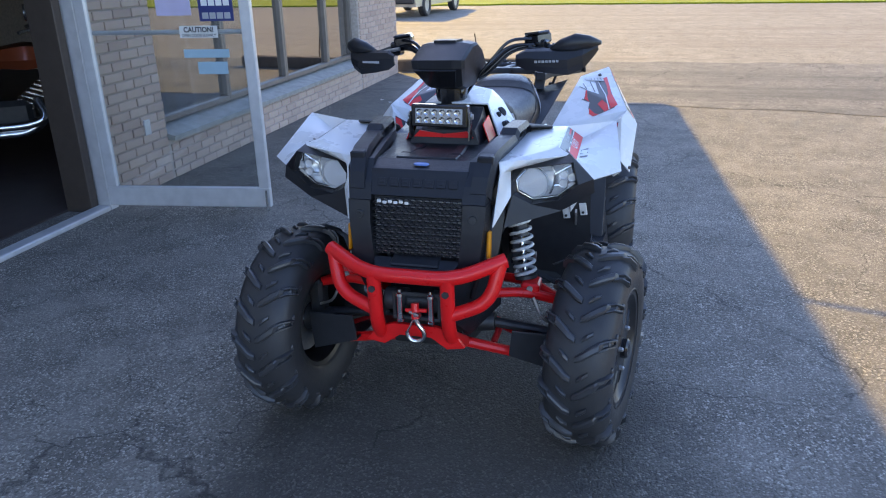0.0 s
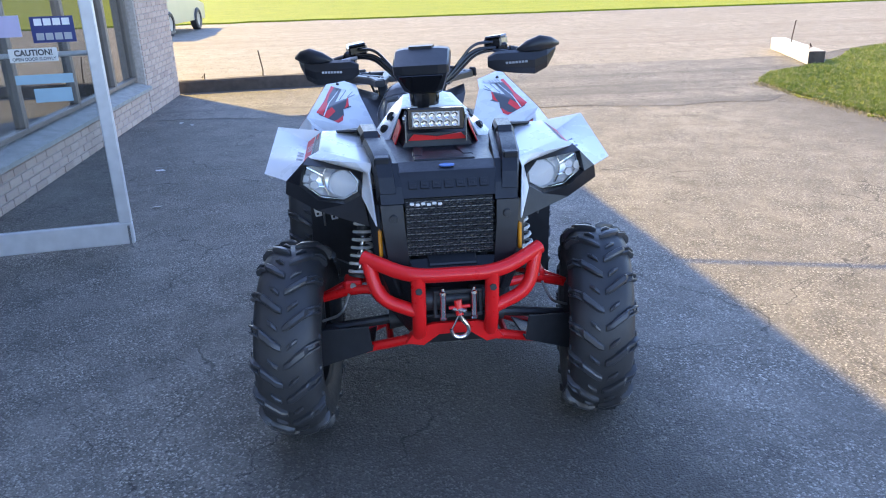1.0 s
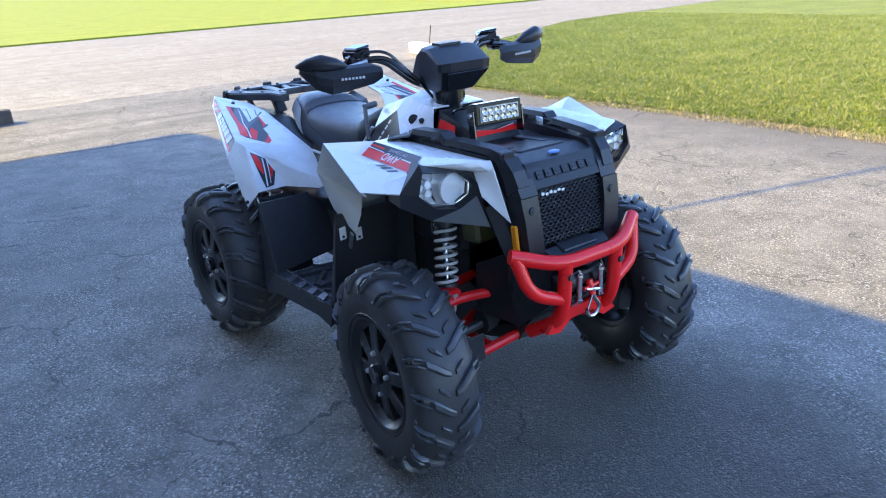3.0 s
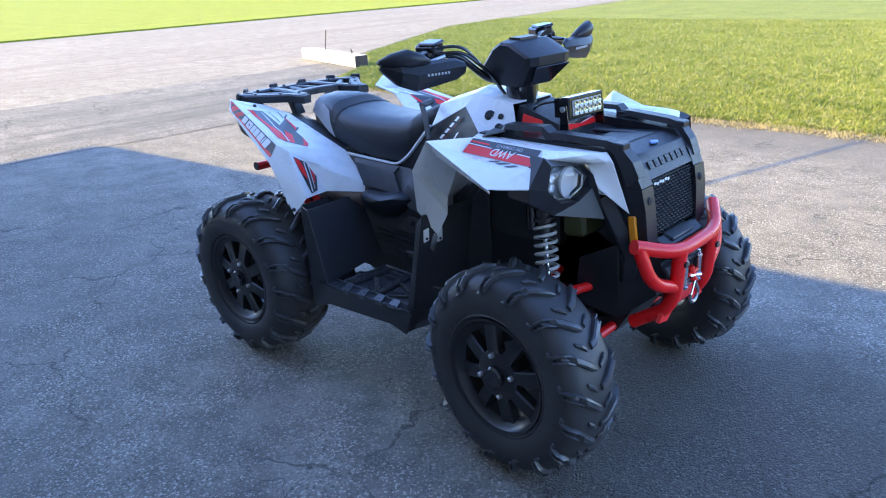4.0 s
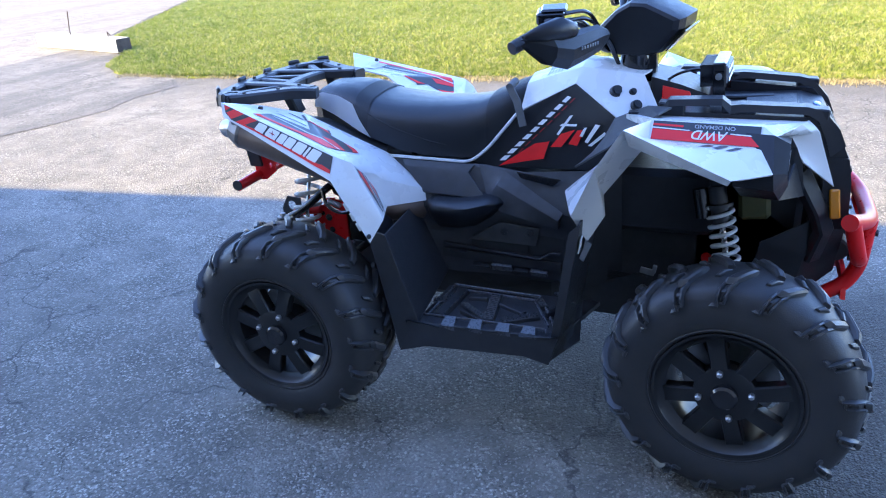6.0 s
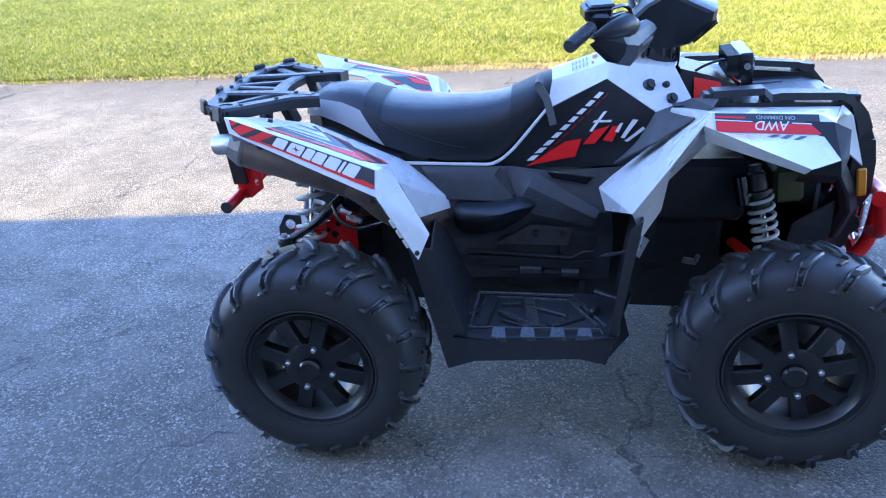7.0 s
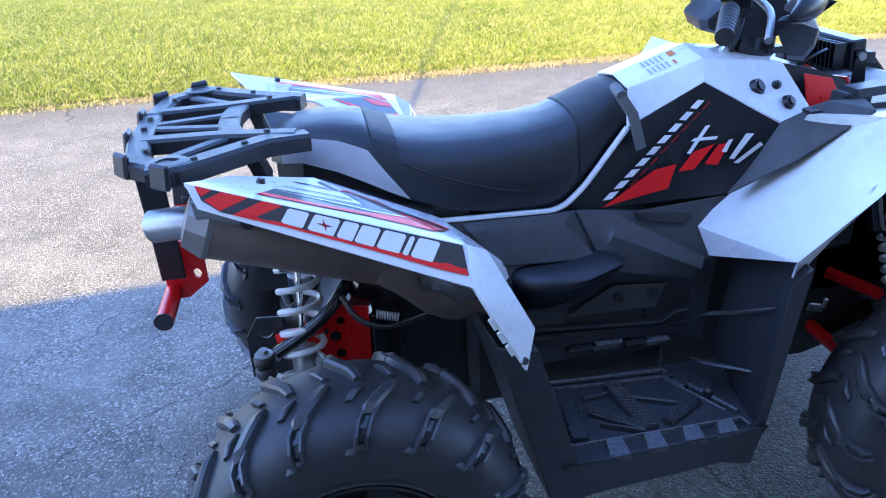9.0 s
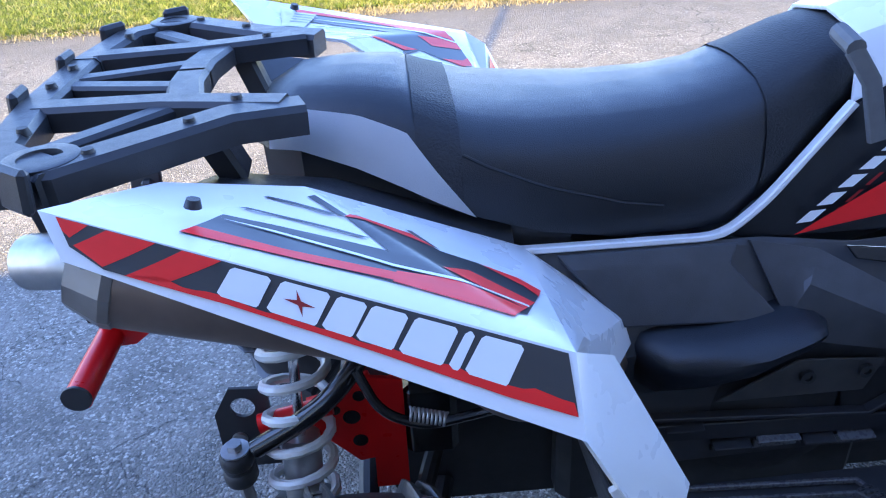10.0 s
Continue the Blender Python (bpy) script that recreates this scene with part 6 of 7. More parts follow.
tube(bm, fillet([(-0.89, -0.31, 0.915), (-0.93, -0.300, 0.915), (-0.98, -0.278, 0.905)], 0.03), 0.031, 18, ends=False)
tube(bm, fillet([(-0.98, -0.278, 0.905), (-0.93, -0.300, 0.915), (-0.89, -0.31, 0.915)], 0.03), 0.027, 18)
part("tailpipe", bm, M_ZINC, muf, "bare steel tailpipe")
bm = bmesh.new()
tube(bm, fillet([(-0.57, -0.315, 0.795), (-0.515, -0.325, 0.762), (-0.455, -0.320, 0.700), (-0.37, -0.26, 0.655), (-0.31, -0.17, 0.64)], 0.06, 5), 0.046, 18)
part("exhaust_pipe", bm, M_MUFFLER, muf, "brown heat-tinted exhaust pipe")
bm = bmesh.new()
rf = random.Random(17)
loft(bm, [[(-0.505 + 0.105 * k / 6 + rf.uniform(-0.003, 0.003), -0.368 + 0.012 * math.cos(j * 1.2) + rf.uniform(-0.006, 0.006), 0.795 - 0.030 * k / 6 - 0.062 * j / 5 + rf.uniform(-0.004, 0.004)) for j in range(6)] for k in range(7)], closed=False, caps=False)
bmesh.ops.solidify(bm, geom=bm.faces[:], thickness=0.002)
part("heat_foil", bm, M_ZINC, muf, "crumpled bright heat foil on the exhaust pipe", 10)
bm = bmesh.new()
coil(bm, (-0.592, -0.335, 0.690), (-0.548, -0.338, 0.678), 0.0075, 0.0017, 9)
part("exhaust_spring", bm, M_ZINC, muf)
bm = shell([(-0.880, -0.390, 0.992), (-0.50, -0.43, 0.868), (-0.50, -0.345, 0.855), (-0.870, -0.325, 0.968)], [(0, 1, 2, 3)], 0.004, 0.0015)
part("heat_shield", bm, M_ZINC, muf, "bare aluminium heat shield")
bm = shell([(-0.888, -0.392, 0.986), (-0.52, -0.425, 0.866), (-0.52, -0.385, 0.842), (-0.70, -0.385, 0.896), (-0.71, -0.382, 0.905), (-0.888, -0.372, 0.942)], [(0, 1, 2, 3), (0, 3, 4, 5)], 0.003, 0.0015)
part("heat_shield", bm, M_ZINC, muf, "bare aluminium heat shield")
bm = bmesh.new()
disc(bm, (-0.80, -0.392, 0.938), (0.1, -1, 0.25), 0.013, 0.006, 18)
part("shield_grommet", bm, M_RUBBER, muf)
# tow tube and struts under the rack
bm = bmesh.new()
tube(bm, [(-1.010, -0.243, 0.683), (-1.000, 0.243, 0.690)], 0.0185, 18)
tow = part("rear_bumper", bm, M_RED, quad, "red rear bumper tube with black end caps")
for s in (1, -1):
    bm = bmesh.new()
    disc(bm, (-1.010 if s > 0 else -1.0, -0.243 * s, 0.686), (0, -s, 0), 0.019, 0.004, 18)
    part("end_cap", bm, M_BLACK, tow)
    bm = bmesh.new()
    ring = [(-0.951 + 0.0085 * math.cos(a), 0.722 + 0.012 * math.sin(a)) for a in np.linspace(0, -2 * math.pi, 9)]
    prism(bm, [(-1.02, 0.665), (-0.975, 0.668), (-0.932, 0.70), (-0.932, 0.722)] + ring + [(-0.932, 0.7225), (-0.932, 0.80), (-1.015, 0.80)], -0.112 * s, -0.104 * s)
    part("bumper_plate", bm, M_RED, tow, "red steel plate with a hole")
    bm = shell([(-1.022, -0.122, 0.725), (-0.972, -0.122, 0.725), (-0.968, -0.148, 0.83), (-1.018, -0.148, 0.83), (-0.960, -0.205, 0.995), (-1.010, -0.205, 0.995)], [(0, 1, 2, 3), (3, 2, 4, 5)], 0.012, 0.003, s)
    strut = part("rack_strut", bm, M_BLACK, quad, "black strut with holes")
    for z in (0.80, 0.87, 0.92):
        bm = bmesh.new()
        y = np.interp(z, [0.83, 0.995], [-0.145, -0.20]) if z > 0.83 else -0.14
        box(bm, (-0.99, y * s, z), (0.018, 0.018, 0.024), (0, 0, 0), 0.004)
        part("strut_slot", bm, M_DARKMETAL, strut)
    bm = bmesh.new()
    bar(bm, [(-0.775, -0.14 * s, 0.93), (-0.80, -0.15 * s, 1.0)], 0.05, 0.03, (1, 0, 0))
    part("rack_strut", bm, M_BLACK, quad)

# -- rear rack
R = 1.010


def rack_bar(name, pts, w, h, parent, label=""):
    return part(name, bar(bmesh.new(), pts, w, h), M_BLACK, parent, label)


rack = rack_bar("rear_rack", [(-1.012, -0.1, R), (-1.014, 0.1, R)], 0.046, 0.03, quad, "black moulded rear luggage rack")
for s in (1, -1):
    rack_bar("rack_arm", [(-0.684, -0.160 * s, R - 0.004), (-0.765, -0.186 * s, R), (-0.915, -0.306 * s, R), (-0.965, -0.306 * s, R)], 0.05, 0.034, rack)
    rack_bar("rack_rail", [(-0.905, -0.318 * s, R), (-0.992, -0.245 * s, R), (-1.012, -0.09 * s, R)], 0.046, 0.032, rack)
    rack_bar("rack_rail", [(-0.705, -0.155 * s, R + 0.001), (-0.85, -0.122 * s, R + 0.002), (-1.002, -0.112 * s, R + 0.002)], 0.042, 0.03, rack)
    rack_bar("rack_web", [(-0.835, -0.128 * s, R), (-0.94, -0.245 * s, R)], 0.03, 0.024, rack)
    rack_bar("rack_web", [(-0.826, -0.122 * s, R), (-0.842, -0.045 * s, R), (-0.842, 0.004 * s, R)], 0.046, 0.028, rack)
    rack_bar("rack_web", [(-0.85, -0.05 * s, R), (-1.0, -0.014 * s, R)], 0.03, 0.022, rack)
    for x, y, a in ((-1.018, -0.246, 38), (-1.036, -0.082, 2), (-0.938, -0.338, 52)):
        bm = boxes(((x, y * s, R + 0.006), (0.013, 0.046, 0.046), (0, 8, a * s)), bevel=0.005)
        part("rack_lug", bm, M_BLACK, rack)
    bm = bmesh.new()
    lathe(bm, [(R - 0.018, 0.038), (R + 0.0175, 0.038), (R + 0.0185, 0.034), (R + 0.0185, 0.022), (R + 0.004, 0.019), (R + 0.004, 0.0005)], 24, 'Z', (-0.930, -0.290 * s, 0))
    part("tie_socket", bm, M_BLACK, rack)
    for x, y in ((-0.885, -0.284), (-0.80, -0.214), (-0.98, -0.205), (-0.76, -0.145), (-1.01, -0.04)):
        bm = bmesh.new()
        disc(bm, (x, y * s, R + 0.012), (0, 0, 1), 0.0085, 0.009, 12, 0.006)
        part("rack_bolt", bm, M_DARKMETAL, rack)

# -- seat
SX = [(-0.765, 0.955, 0.05, 0.935), (-0.745, 0.990, 0.085, 0.94), (-0.70, 1.012, 0.118, 0.948), (-0.63, 1.014, 0.145, 0.93), (-0.57, 1.008, 0.164, 0.905), (-0.53, 0.990, 0.175, 0.885), (-0.48, 0.974, 0.182, 0.86),
      (-0.40, 0.964, 0.175, 0.825), (-0.30, 0.960, 0.162, 0.802), (-0.20, 0.963, 0.152, 0.797), (-0.14, 0.972, 0.145, 0.80), (-0.08, 0.994, 0.132, 0.845), (-0.02, 1.020, 0.116, 0.905), (0.03, 1.034, 0.10, 0.95), (0.06, 1.02, 0.09, 0.97)]


UP = [0, 0.35, 0.62, 0.84, 0.96]


def flank(x):
    """Share of the half width at five heights: sloping at the tail, upright before it."""
    k = np.interp(x, [-0.56, -0.40], [1.0, 0.0])
    return [a * k + b * (1 - k) for a, b in zip((1.04, 0.95, 0.85, 0.73, 0.52), (0.96, 1.02, 0.98, 0.86, 0.62))]


def seat_ring(x, top, w, low, grow=0.0):
    h = top - low
    half = [(w * f + (grow if u < 0.9 else 0), low + h * u + (grow if u > 0.8 else 0)) for f, u in zip(flank(x), UP)] + [(w * 0.3, top + grow)]
    return [(x, -a, b) for a, b in half] + [(x, 0, top + 0.002 + grow)] + [(x, a, b) for a, b in half[::-1]]


def seat_at(x):
    return [x] + [np.interp(x, [q[0] for q in SX], [q[k] for q in SX]) for k in (1, 2, 3)]


bm = loft(bmesh.new(), [seat_ring(*q) for q in SX])
seat = part("seat", bm, M_SEAT, quad, "long black vinyl seat with grey side panels", 50)
bm = loft(bmesh.new(), [[(x, -w, z0), (x, -w * 1.05, z1), (x, w * 1.05, z1), (x, w, z0)] for x, w, z0, z1 in
                        ((-0.755, 0.06, 0.86, 0.945), (-0.70, 0.112, 0.83, 0.955), (-0.57, 0.138, 0.80, 0.915), (-0.45, 0.150, 0.77, 0.855), (-0.36, 0.150, 0.76, 0.82))])
part("seat_base", bevelled(bm, 0.004), M_BLACK, seat, "black moulded seat base")
bm = bmesh.new()
loft(bm, [seat_ring(*seat_at(x), 0.0022) for x in (-0.556, -0.53, -0.502)], caps=False)
part("seat_band", bm, M_SEATGRIP, seat, "textured vinyl band", 50)
bm = bmesh.new()
loft(bm, [seat_ring(*seat_at(x), 0.0022) for x in (-0.105, -0.08, -0.05, -0.02, 0.01, 0.035)], caps=False)
part("seat_band", bm, M_SEATGRIP, seat, "textured vinyl at the seat's nose", 50)
for s in (1, -1):
    bm = bmesh.new()
    rows_ = []
    for x in np.linspace(-0.742, -0.488, 24):
        q = seat_at(x)
        hi = q[3] + (q[1] - q[3]) * np.interp(x, [-0.742, -0.62, -0.565, -0.488], [0.68, 0.66, 0.60, 0.0])
        ring = []
        for k in range(5):
            z = q[3] + (hi - q[3]) * k / 4
            f = (z - q[3]) / (q[1] - q[3])
            y = q[2] * np.interp(f, UP, flank(x)) + 0.005
            ring.append((x, -y * s, z + 0.006 * np.interp(f, [0.5, 0.85], [0.0, 1.0])))
        rows_.append(ring)
    loft(bm, rows_, closed=False)
    bmesh.ops.solidify(bm, geom=bm.faces[:], thickness=0.003)
    part("seat_side_panel", bm, M_SEATGREY, seat, "pale grey vinyl side panel", 50)
    # seams
    bm = bmesh.new()
    pts = []
    for x in np.linspace(-0.50, -0.24, 10):
        q = seat_at(x)
        f = 0.62 - 0.35 * (x + 0.5) / 0.26
        pts.append((x, -(q[2] * np.interp(f, UP, flank(x)) + 0.001) * s, q[3] + f * (q[1] - q[3])))
    tube(bm, pts, 0.0022, 6)
    part("seam", bm, M_SEATGRIP, seat)
bm = bmesh.new()
bar(bm, [(-0.02, -0.148, 1.028), (0.004, -0.160, 0.99), (0.024, -0.168, 0.915)], 0.022, 0.008, (0, -1, 0))
tube(bm, [(-0.015, -0.10, 1.038), (-0.02, -0.152, 1.030)], 0.012, 10)
part("grab_strap", bm, mat("grey_strap", (0.13, 0.13, 0.13), 0.6, var=0.3, scale=60), quad, "grey shift lever strap beside the seat")

# -- tank cover and white trims
TV = [(0.005, -0.128, 0.952), (0.178, -0.132, 1.040), (0.190, -0.092, 1.082), (0.020, -0.088, 1.030), (0.190, 0.092, 1.082), (0.020, 0.088, 1.030), (0.178, 0.132, 1.040), (0.005, 0.128, 0.952),
      (0.372, -0.112, 1.064), (0.372, 0.112, 1.064), (0.346, -0.236, 0.943), (0.428, -0.162, 0.962), (0.346, 0.236, 0.943), (0.428, 0.162, 0.962), (0.40, 0, 1.07), (0.19, 0, 1.10), (0.02, 0, 1.045)]
bm = shell(TV, [(0, 1, 2, 3), (3, 2, 15, 16), (16, 15, 4, 5), (5, 4, 6, 7), (2, 8, 14, 15), (15, 14, 9, 4), (1, 10, 11, 8), (1, 8, 2, 2), (6, 9, 13, 12), (6, 4, 9, 9)], 0.006, 0.003)
tank = part("tank_cover", bm, M_WHITE, quad, "white moulded tank cover with dark knobs")
for s in (1, -1):
    bm = bmesh.new()
    pts = fillet([(-0.445, -0.178 * s, 0.806), (-0.155, -0.160 * s, 0.790), (-0.10, -0.152 * s, 0.832), (0.005, -0.134 * s, 0.955)], 0.03, 4)
    bar(bm, pts, 0.009, 0.015, (0, -s, 0.2))
    part("seat_trim", bm, M_WHITE, quad, "thin white trim along the seat")
    n = Vector((0.45, -0.72 * s, 0.55))
    for x, z, r, h in ((0.300, 1.020, 0.021, 0.014), (0.347, 1.022, 0.011, 0.010), (0.362, 0.990, 0.017, 0.011)):
        bm = bmesh.new()
        y = -(0.132 + (0.1 * (1.035 - z)) + (0.04 if z < 1.0 else 0.012)) * s
        disc(bm, Vector((x, y, z)) - n.normalized() * 0.008, n, r, h, 20, r * 0.85)
        disc(bm, Vector((x, y, z)) + n.normalized() * (h - 0.008), n, r * 0.6, 0.004, 6)
        part("knob", bm, M_JET, tank, "dark socket cover")
# label on the tank: unreadable lines and an orange field
lq = [(0.06, 0.0, 1.063), (0.06, -0.086, 1.046), (0.165, -0.088, 1.078), (0.165, 0.0, 1.0985)]
M_TINY = mat("grey_print", (0.34, 0.35, 0.37), 0.5)
decals("label_line", lq, [[(0.14 + 0.42 * j, 0.18 + 0.1 * k), (0.46 + 0.42 * j, 0.18 + 0.1 * k), (0.46 + 0.42 * j, 0.22 + 0.1 * k), (0.14 + 0.42 * j, 0.22 + 0.1 * k)] for j in (0, 1) for k in range(5)], 0.0080, M_TINY, tank, 1)
decals("label_field", lq, [[(0.14, 0.76), (0.40, 0.76), (0.40, 0.90), (0.14, 0.90)], [(0.62, 0.72), (0.84, 0.72), (0.84, 0.78), (0.62, 0.78)]], 0.0080, mat("orange_print", (0.62, 0.20, 0.04), 0.5), tank, 1, "small orange label field")

# -- matt shoulder pieces between the tank cover, the side panel and the front mudguard
for s in (1, -1):
    bm = shell([(0.196, -0.240, 0.818), (0.306, -0.305, 0.902), (0.436, -0.345, 1.006), (0.258, -0.216, 0.862), (0.308, -0.232, 0.965), (0.400, -0.246, 1.006), (0.465, -0.275, 1.010)],
               [(0, 1, 4, 3), (1, 2, 5, 4), (2, 6, 5, 5)], 0.006, 0.002, s)
    part("shoulder_panel", bm, M_DUSTY, quad, "matt dark grey shoulder panel")

# -- black side panels with plain graphics
for s in (1, -1):
    XP = [(-0.105, -0.150, 0.776), (0.255, -0.185, 0.790), (0.340, -0.228, 0.943), (0.176, -0.130, 1.040)]
    bm = shell(XP + [(-0.150, -0.153, 0.786), (-0.097, -0.148, 0.836), (0.006, -0.130, 0.950)], [(0, 1, 2, 3), (0, 3, 6, 5), (0, 5, 4, 4)], 0.01, 0.003, s)
    xp = part("side_panel", bm, M_JET, quad, "gloss black side panel with red wedges")
    q0 = XP if s > 0 else [XP[1], XP[0], XP[3], XP[2]]

    def U(u):
        return u if s > 0 else 1 - u

    def flip(p):
        return [(U(u), v) for u, v in p] if s > 0 else [(U(u), v) for u, v in p][::-1]
    letters, small = [], []
    for k in range(9):
        v = 0.085 + k * 0.092
        letters.append(flip([(0.074, v), (0.128, v + 0.010), (0.128, v + 0.076), (0.074, v + 0.066)]))
        small.append(flip([(0.168, v + 0.02), (0.184, v + 0.022), (0.184, v + 0.088), (0.168, v + 0.086)]))
    decals("plain_mark", q0, letters, 0.011, M_DECALWHITE, xp, s, "plain pale bars of a model name")
    decals("plain_mark", q0, small, 0.011, M_DEEPRED, xp, s, "thin dark red bars")
    decals("wedge", q0, [flip([(0.12, 0.02), (0.46, 0.16), (0.36, 0.40), (0.24, 0.34)]), flip([(0.42, 0.33), (0.52, 0.36), (0.50, 0.62), (0.40, 0.52)]),
                             flip([(0.56, 0.42), (0.66, 0.42), (0.60, 0.66), (0.53, 0.62)])], 0.011, M_DECALRED, xp, s, "red wedge graphic")
    decals("streak", q0, [flip([(0.36, 0.50), (0.39, 0.50), (0.34, 0.76), (0.31, 0.74)]), flip([(0.31, 0.60), (0.48, 0.66), (0.47, 0.69), (0.31, 0.63)]),
                              flip([(0.70, 0.50), (0.74, 0.50), (0.72, 0.80), (0.66, 0.78)]), flip([(0.76, 0.46), (0.80, 0.46), (0.86, 0.72), (0.82, 0.74)]),
                              flip([(0.60, 0.56), (0.64, 0.56), (0.60, 0.70), (0.575, 0.68)])], 0.0116, M_DECALWHITE, xp, s)
    SV = [(-0.44, -0.180, 0.800), (-0.10, -0.160, 0.785), (0.03, -0.165, 0.768), (-0.02, -0.215, 0.665), (-0.35, -0.235, 0.655), (0.255, -0.185, 0.79), (0.20, -0.23, 0.655), (0.34, -0.23, 0.93), (0.335, -0.20, 0.86),
          (-0.26, -0.205, 0.42), (0.0, -0.20, 0.42), (0.20, -0.205, 0.42), (0.27, -0.21, 0.72), (-0.33, -0.20, 0.56), (-0.03, -0.195, 0.56), (0.21, -0.20, 0.56)]
    bm = shell(SV, [(0, 4, 3, 2), (0, 2, 1, 1), (2, 3, 6, 5), (5, 6, 12, 8), (4, 13, 14, 3), (3, 14, 15, 6), (13, 9, 10, 14), (14, 10, 11, 15)], 0.006, 0.003, s)
    side = part("lower_side_panel", bm, M_BLACK_LIFTED, quad, "black textured lower side panel")
    bm = bmesh.new()
    secs = []
    for x, out, zt, zb in ((-0.292, 0.05, 0.668, 0.63), (-0.276, 0.6, 0.686, 0.590), (-0.25, 0.95, 0.690, 0.572), (-0.19, 1.05, 0.690, 0.572), (-0.13, 1.05, 0.696, 0.586), (-0.075, 0.95, 0.706, 0.622),
                           (-0.045, 0.75, 0.700, 0.65), (-0.028, 0.35, 0.690, 0.668)):
        h = zt - zb
        loop = [(0.195, zt + 0.004), (0.205 + 0.040 * out, zt), (0.205 + 0.068 * out, zt - 0.05 * h), (0.205 + 0.082 * out, zt - 0.16 * h), (0.205 + 0.078 * out, zt - 0.32 * h),
                (0.205 + 0.055 * out, zt - 0.6 * h), (0.205 + 0.022 * out, zt - 0.88 * h), (0.195, zb)]
        secs.append([(x, -y * s, z) for y, z in loop])
    loft(bm, secs)
    part("knee_pad", bm, M_SEAT, side, "moulded black knee pad", 60)
    bm = shell([(-0.155, -0.216, 0.545), (-0.045, -0.222, 0.615), (0.085, -0.218, 0.60), (0.07, -0.211, 0.538)], [(0, 1, 2, 3)], 0.004, 0.0015, s)
    cover = part("belt_cover", bm, M_DUSTY, side, "dusty grey belt cover behind the panel")
    for x, z in ((-0.03, 0.585), (0.055, 0.587)):
        bm = bmesh.new()
        lathe(bm, [(0.0, 0.011), (0.006, 0.011), (0.006, 0.006), (0.002, 0.006), (0.002, 0.0005)], 14, 'Y')
        bm.transform(Matrix.Translation((x, -0.222 * s, z)) @ (Matrix.Rotation(math.pi, 4, 'Z') if s > 0 else Matrix()))
        part("cover_bolt", bm, M_DARKMETAL, cover)
    bm = bmesh.new()
    bar(bm, [(-0.245, -0.212 * s, 0.524), (0.085, -0.210 * s, 0.496), (0.117, -0.210 * s, 0.518), (0.15, -0.212 * s, 0.520)], 0.016, 0.006)
    part("panel_rib", bm, M_BLACK, side)
    bm = bmesh.new()
    bar(bm, [(-0.25, -0.209 * s, 0.490), (0.15, -0.207 * s, 0.470)], 0.008, 0.03)
    part("panel_rib", bm, M_BLACK, side)
    for x0, x1, z, d, mm in ((-0.224, -0.165, 0.500, 0.008, M_BLACK), (-0.146, -0.086, 0.455, 0.009, M_BLACK), (-0.079, -0.012, 0.462, 0.016, M_LEDGE_SHEEN), (-0.004, 0.046, 0.449, 0.008, M_BLACK), (0.051, 0.107, 0.450, 0.013, M_LEDGE_SHEEN)):
        bm = boxes((((x0 + x1) / 2, -0.212 * s, z), (x1 - x0, 0.02, 0.0035), (16 * s, 1.5, 0)), ((( x0 + x1) / 2, -0.206 * s, z - d), (x1 - x0, 0.008, d)), bevel=0.0012)
        part("vent_louvre", bm, mm, side)
    # raised crest under the seat and the bulge before it
    bm = shell([(-0.385, -0.182, 0.797), (-0.370, -0.197, 0.780), (-0.152, -0.190, 0.765), (-0.136, -0.173, 0.787), (-0.300, -0.224, 0.700), (-0.084, -0.228, 0.692)],
               [(0, 1, 2, 3), (1, 4, 5, 2)], 0.010, 0.003, s)
    part("panel_crest", bm, M_BLACK_LIFTED, side)
    bm = shell([(-0.122, -0.172, 0.788), (-0.030, -0.184, 0.772), (0.163, -0.238, 0.667), (0.146, -0.226, 0.606), (-0.036, -0.236, 0.656), (-0.080, -0.224, 0.690), (-0.052, -0.216, 0.738), (0.150, -0.252, 0.645)],
               [(0, 5, 6, 1), (1, 6, 7, 2), (6, 5, 4, 4), (6, 4, 3, 7), (2, 7, 3, 3)], 0.012, 0.005, s)
    part("panel_bulge", bm, M_BLACK_LIFTED, side, smooth=60)
    bm = shell([(0.004, -0.190, 0.776), (0.020, -0.194, 0.756), (0.122, -0.202, 0.738), (0.148, -0.200, 0.760)], [(0, 1, 2, 3)], 0.006, 0.002, s)
    part("panel_slot", bm, M_GLOSS, side)
    # foot well: a tray with raised, hatched treads and a toothed outer sill
    bm = bmesh.new()
    prism(bm, [(-0.255, -0.495 * s), (0.19, -0.470 * s), (0.275, -0.20 * s), (-0.235, -0.20 * s)], 0.346, 0.360, 'Z')
    foot = part("footwell", bevelled(bm, 0.003), M_BLACK_LIFTED, quad, "black footwell with raised treads and a toothed sill")
    for w, zz, k in ((0.007, 0.369, 0.0), (0.005, 0.365, 0.022)):
        bm = bmesh.new()
        bar(bm, [(-0.225 + k, (-0.438 + k) * s, zz), (-0.212 + k, (-0.212 - k) * s, zz), (0.088 - k * 0.6, (-0.230 - k) * s, zz), (0.178 - k, (-0.415 + k * 0.5) * s, zz)], w, 0.008)
        part("tray_rim", bm, M_LEDGE_SHEEN, foot)
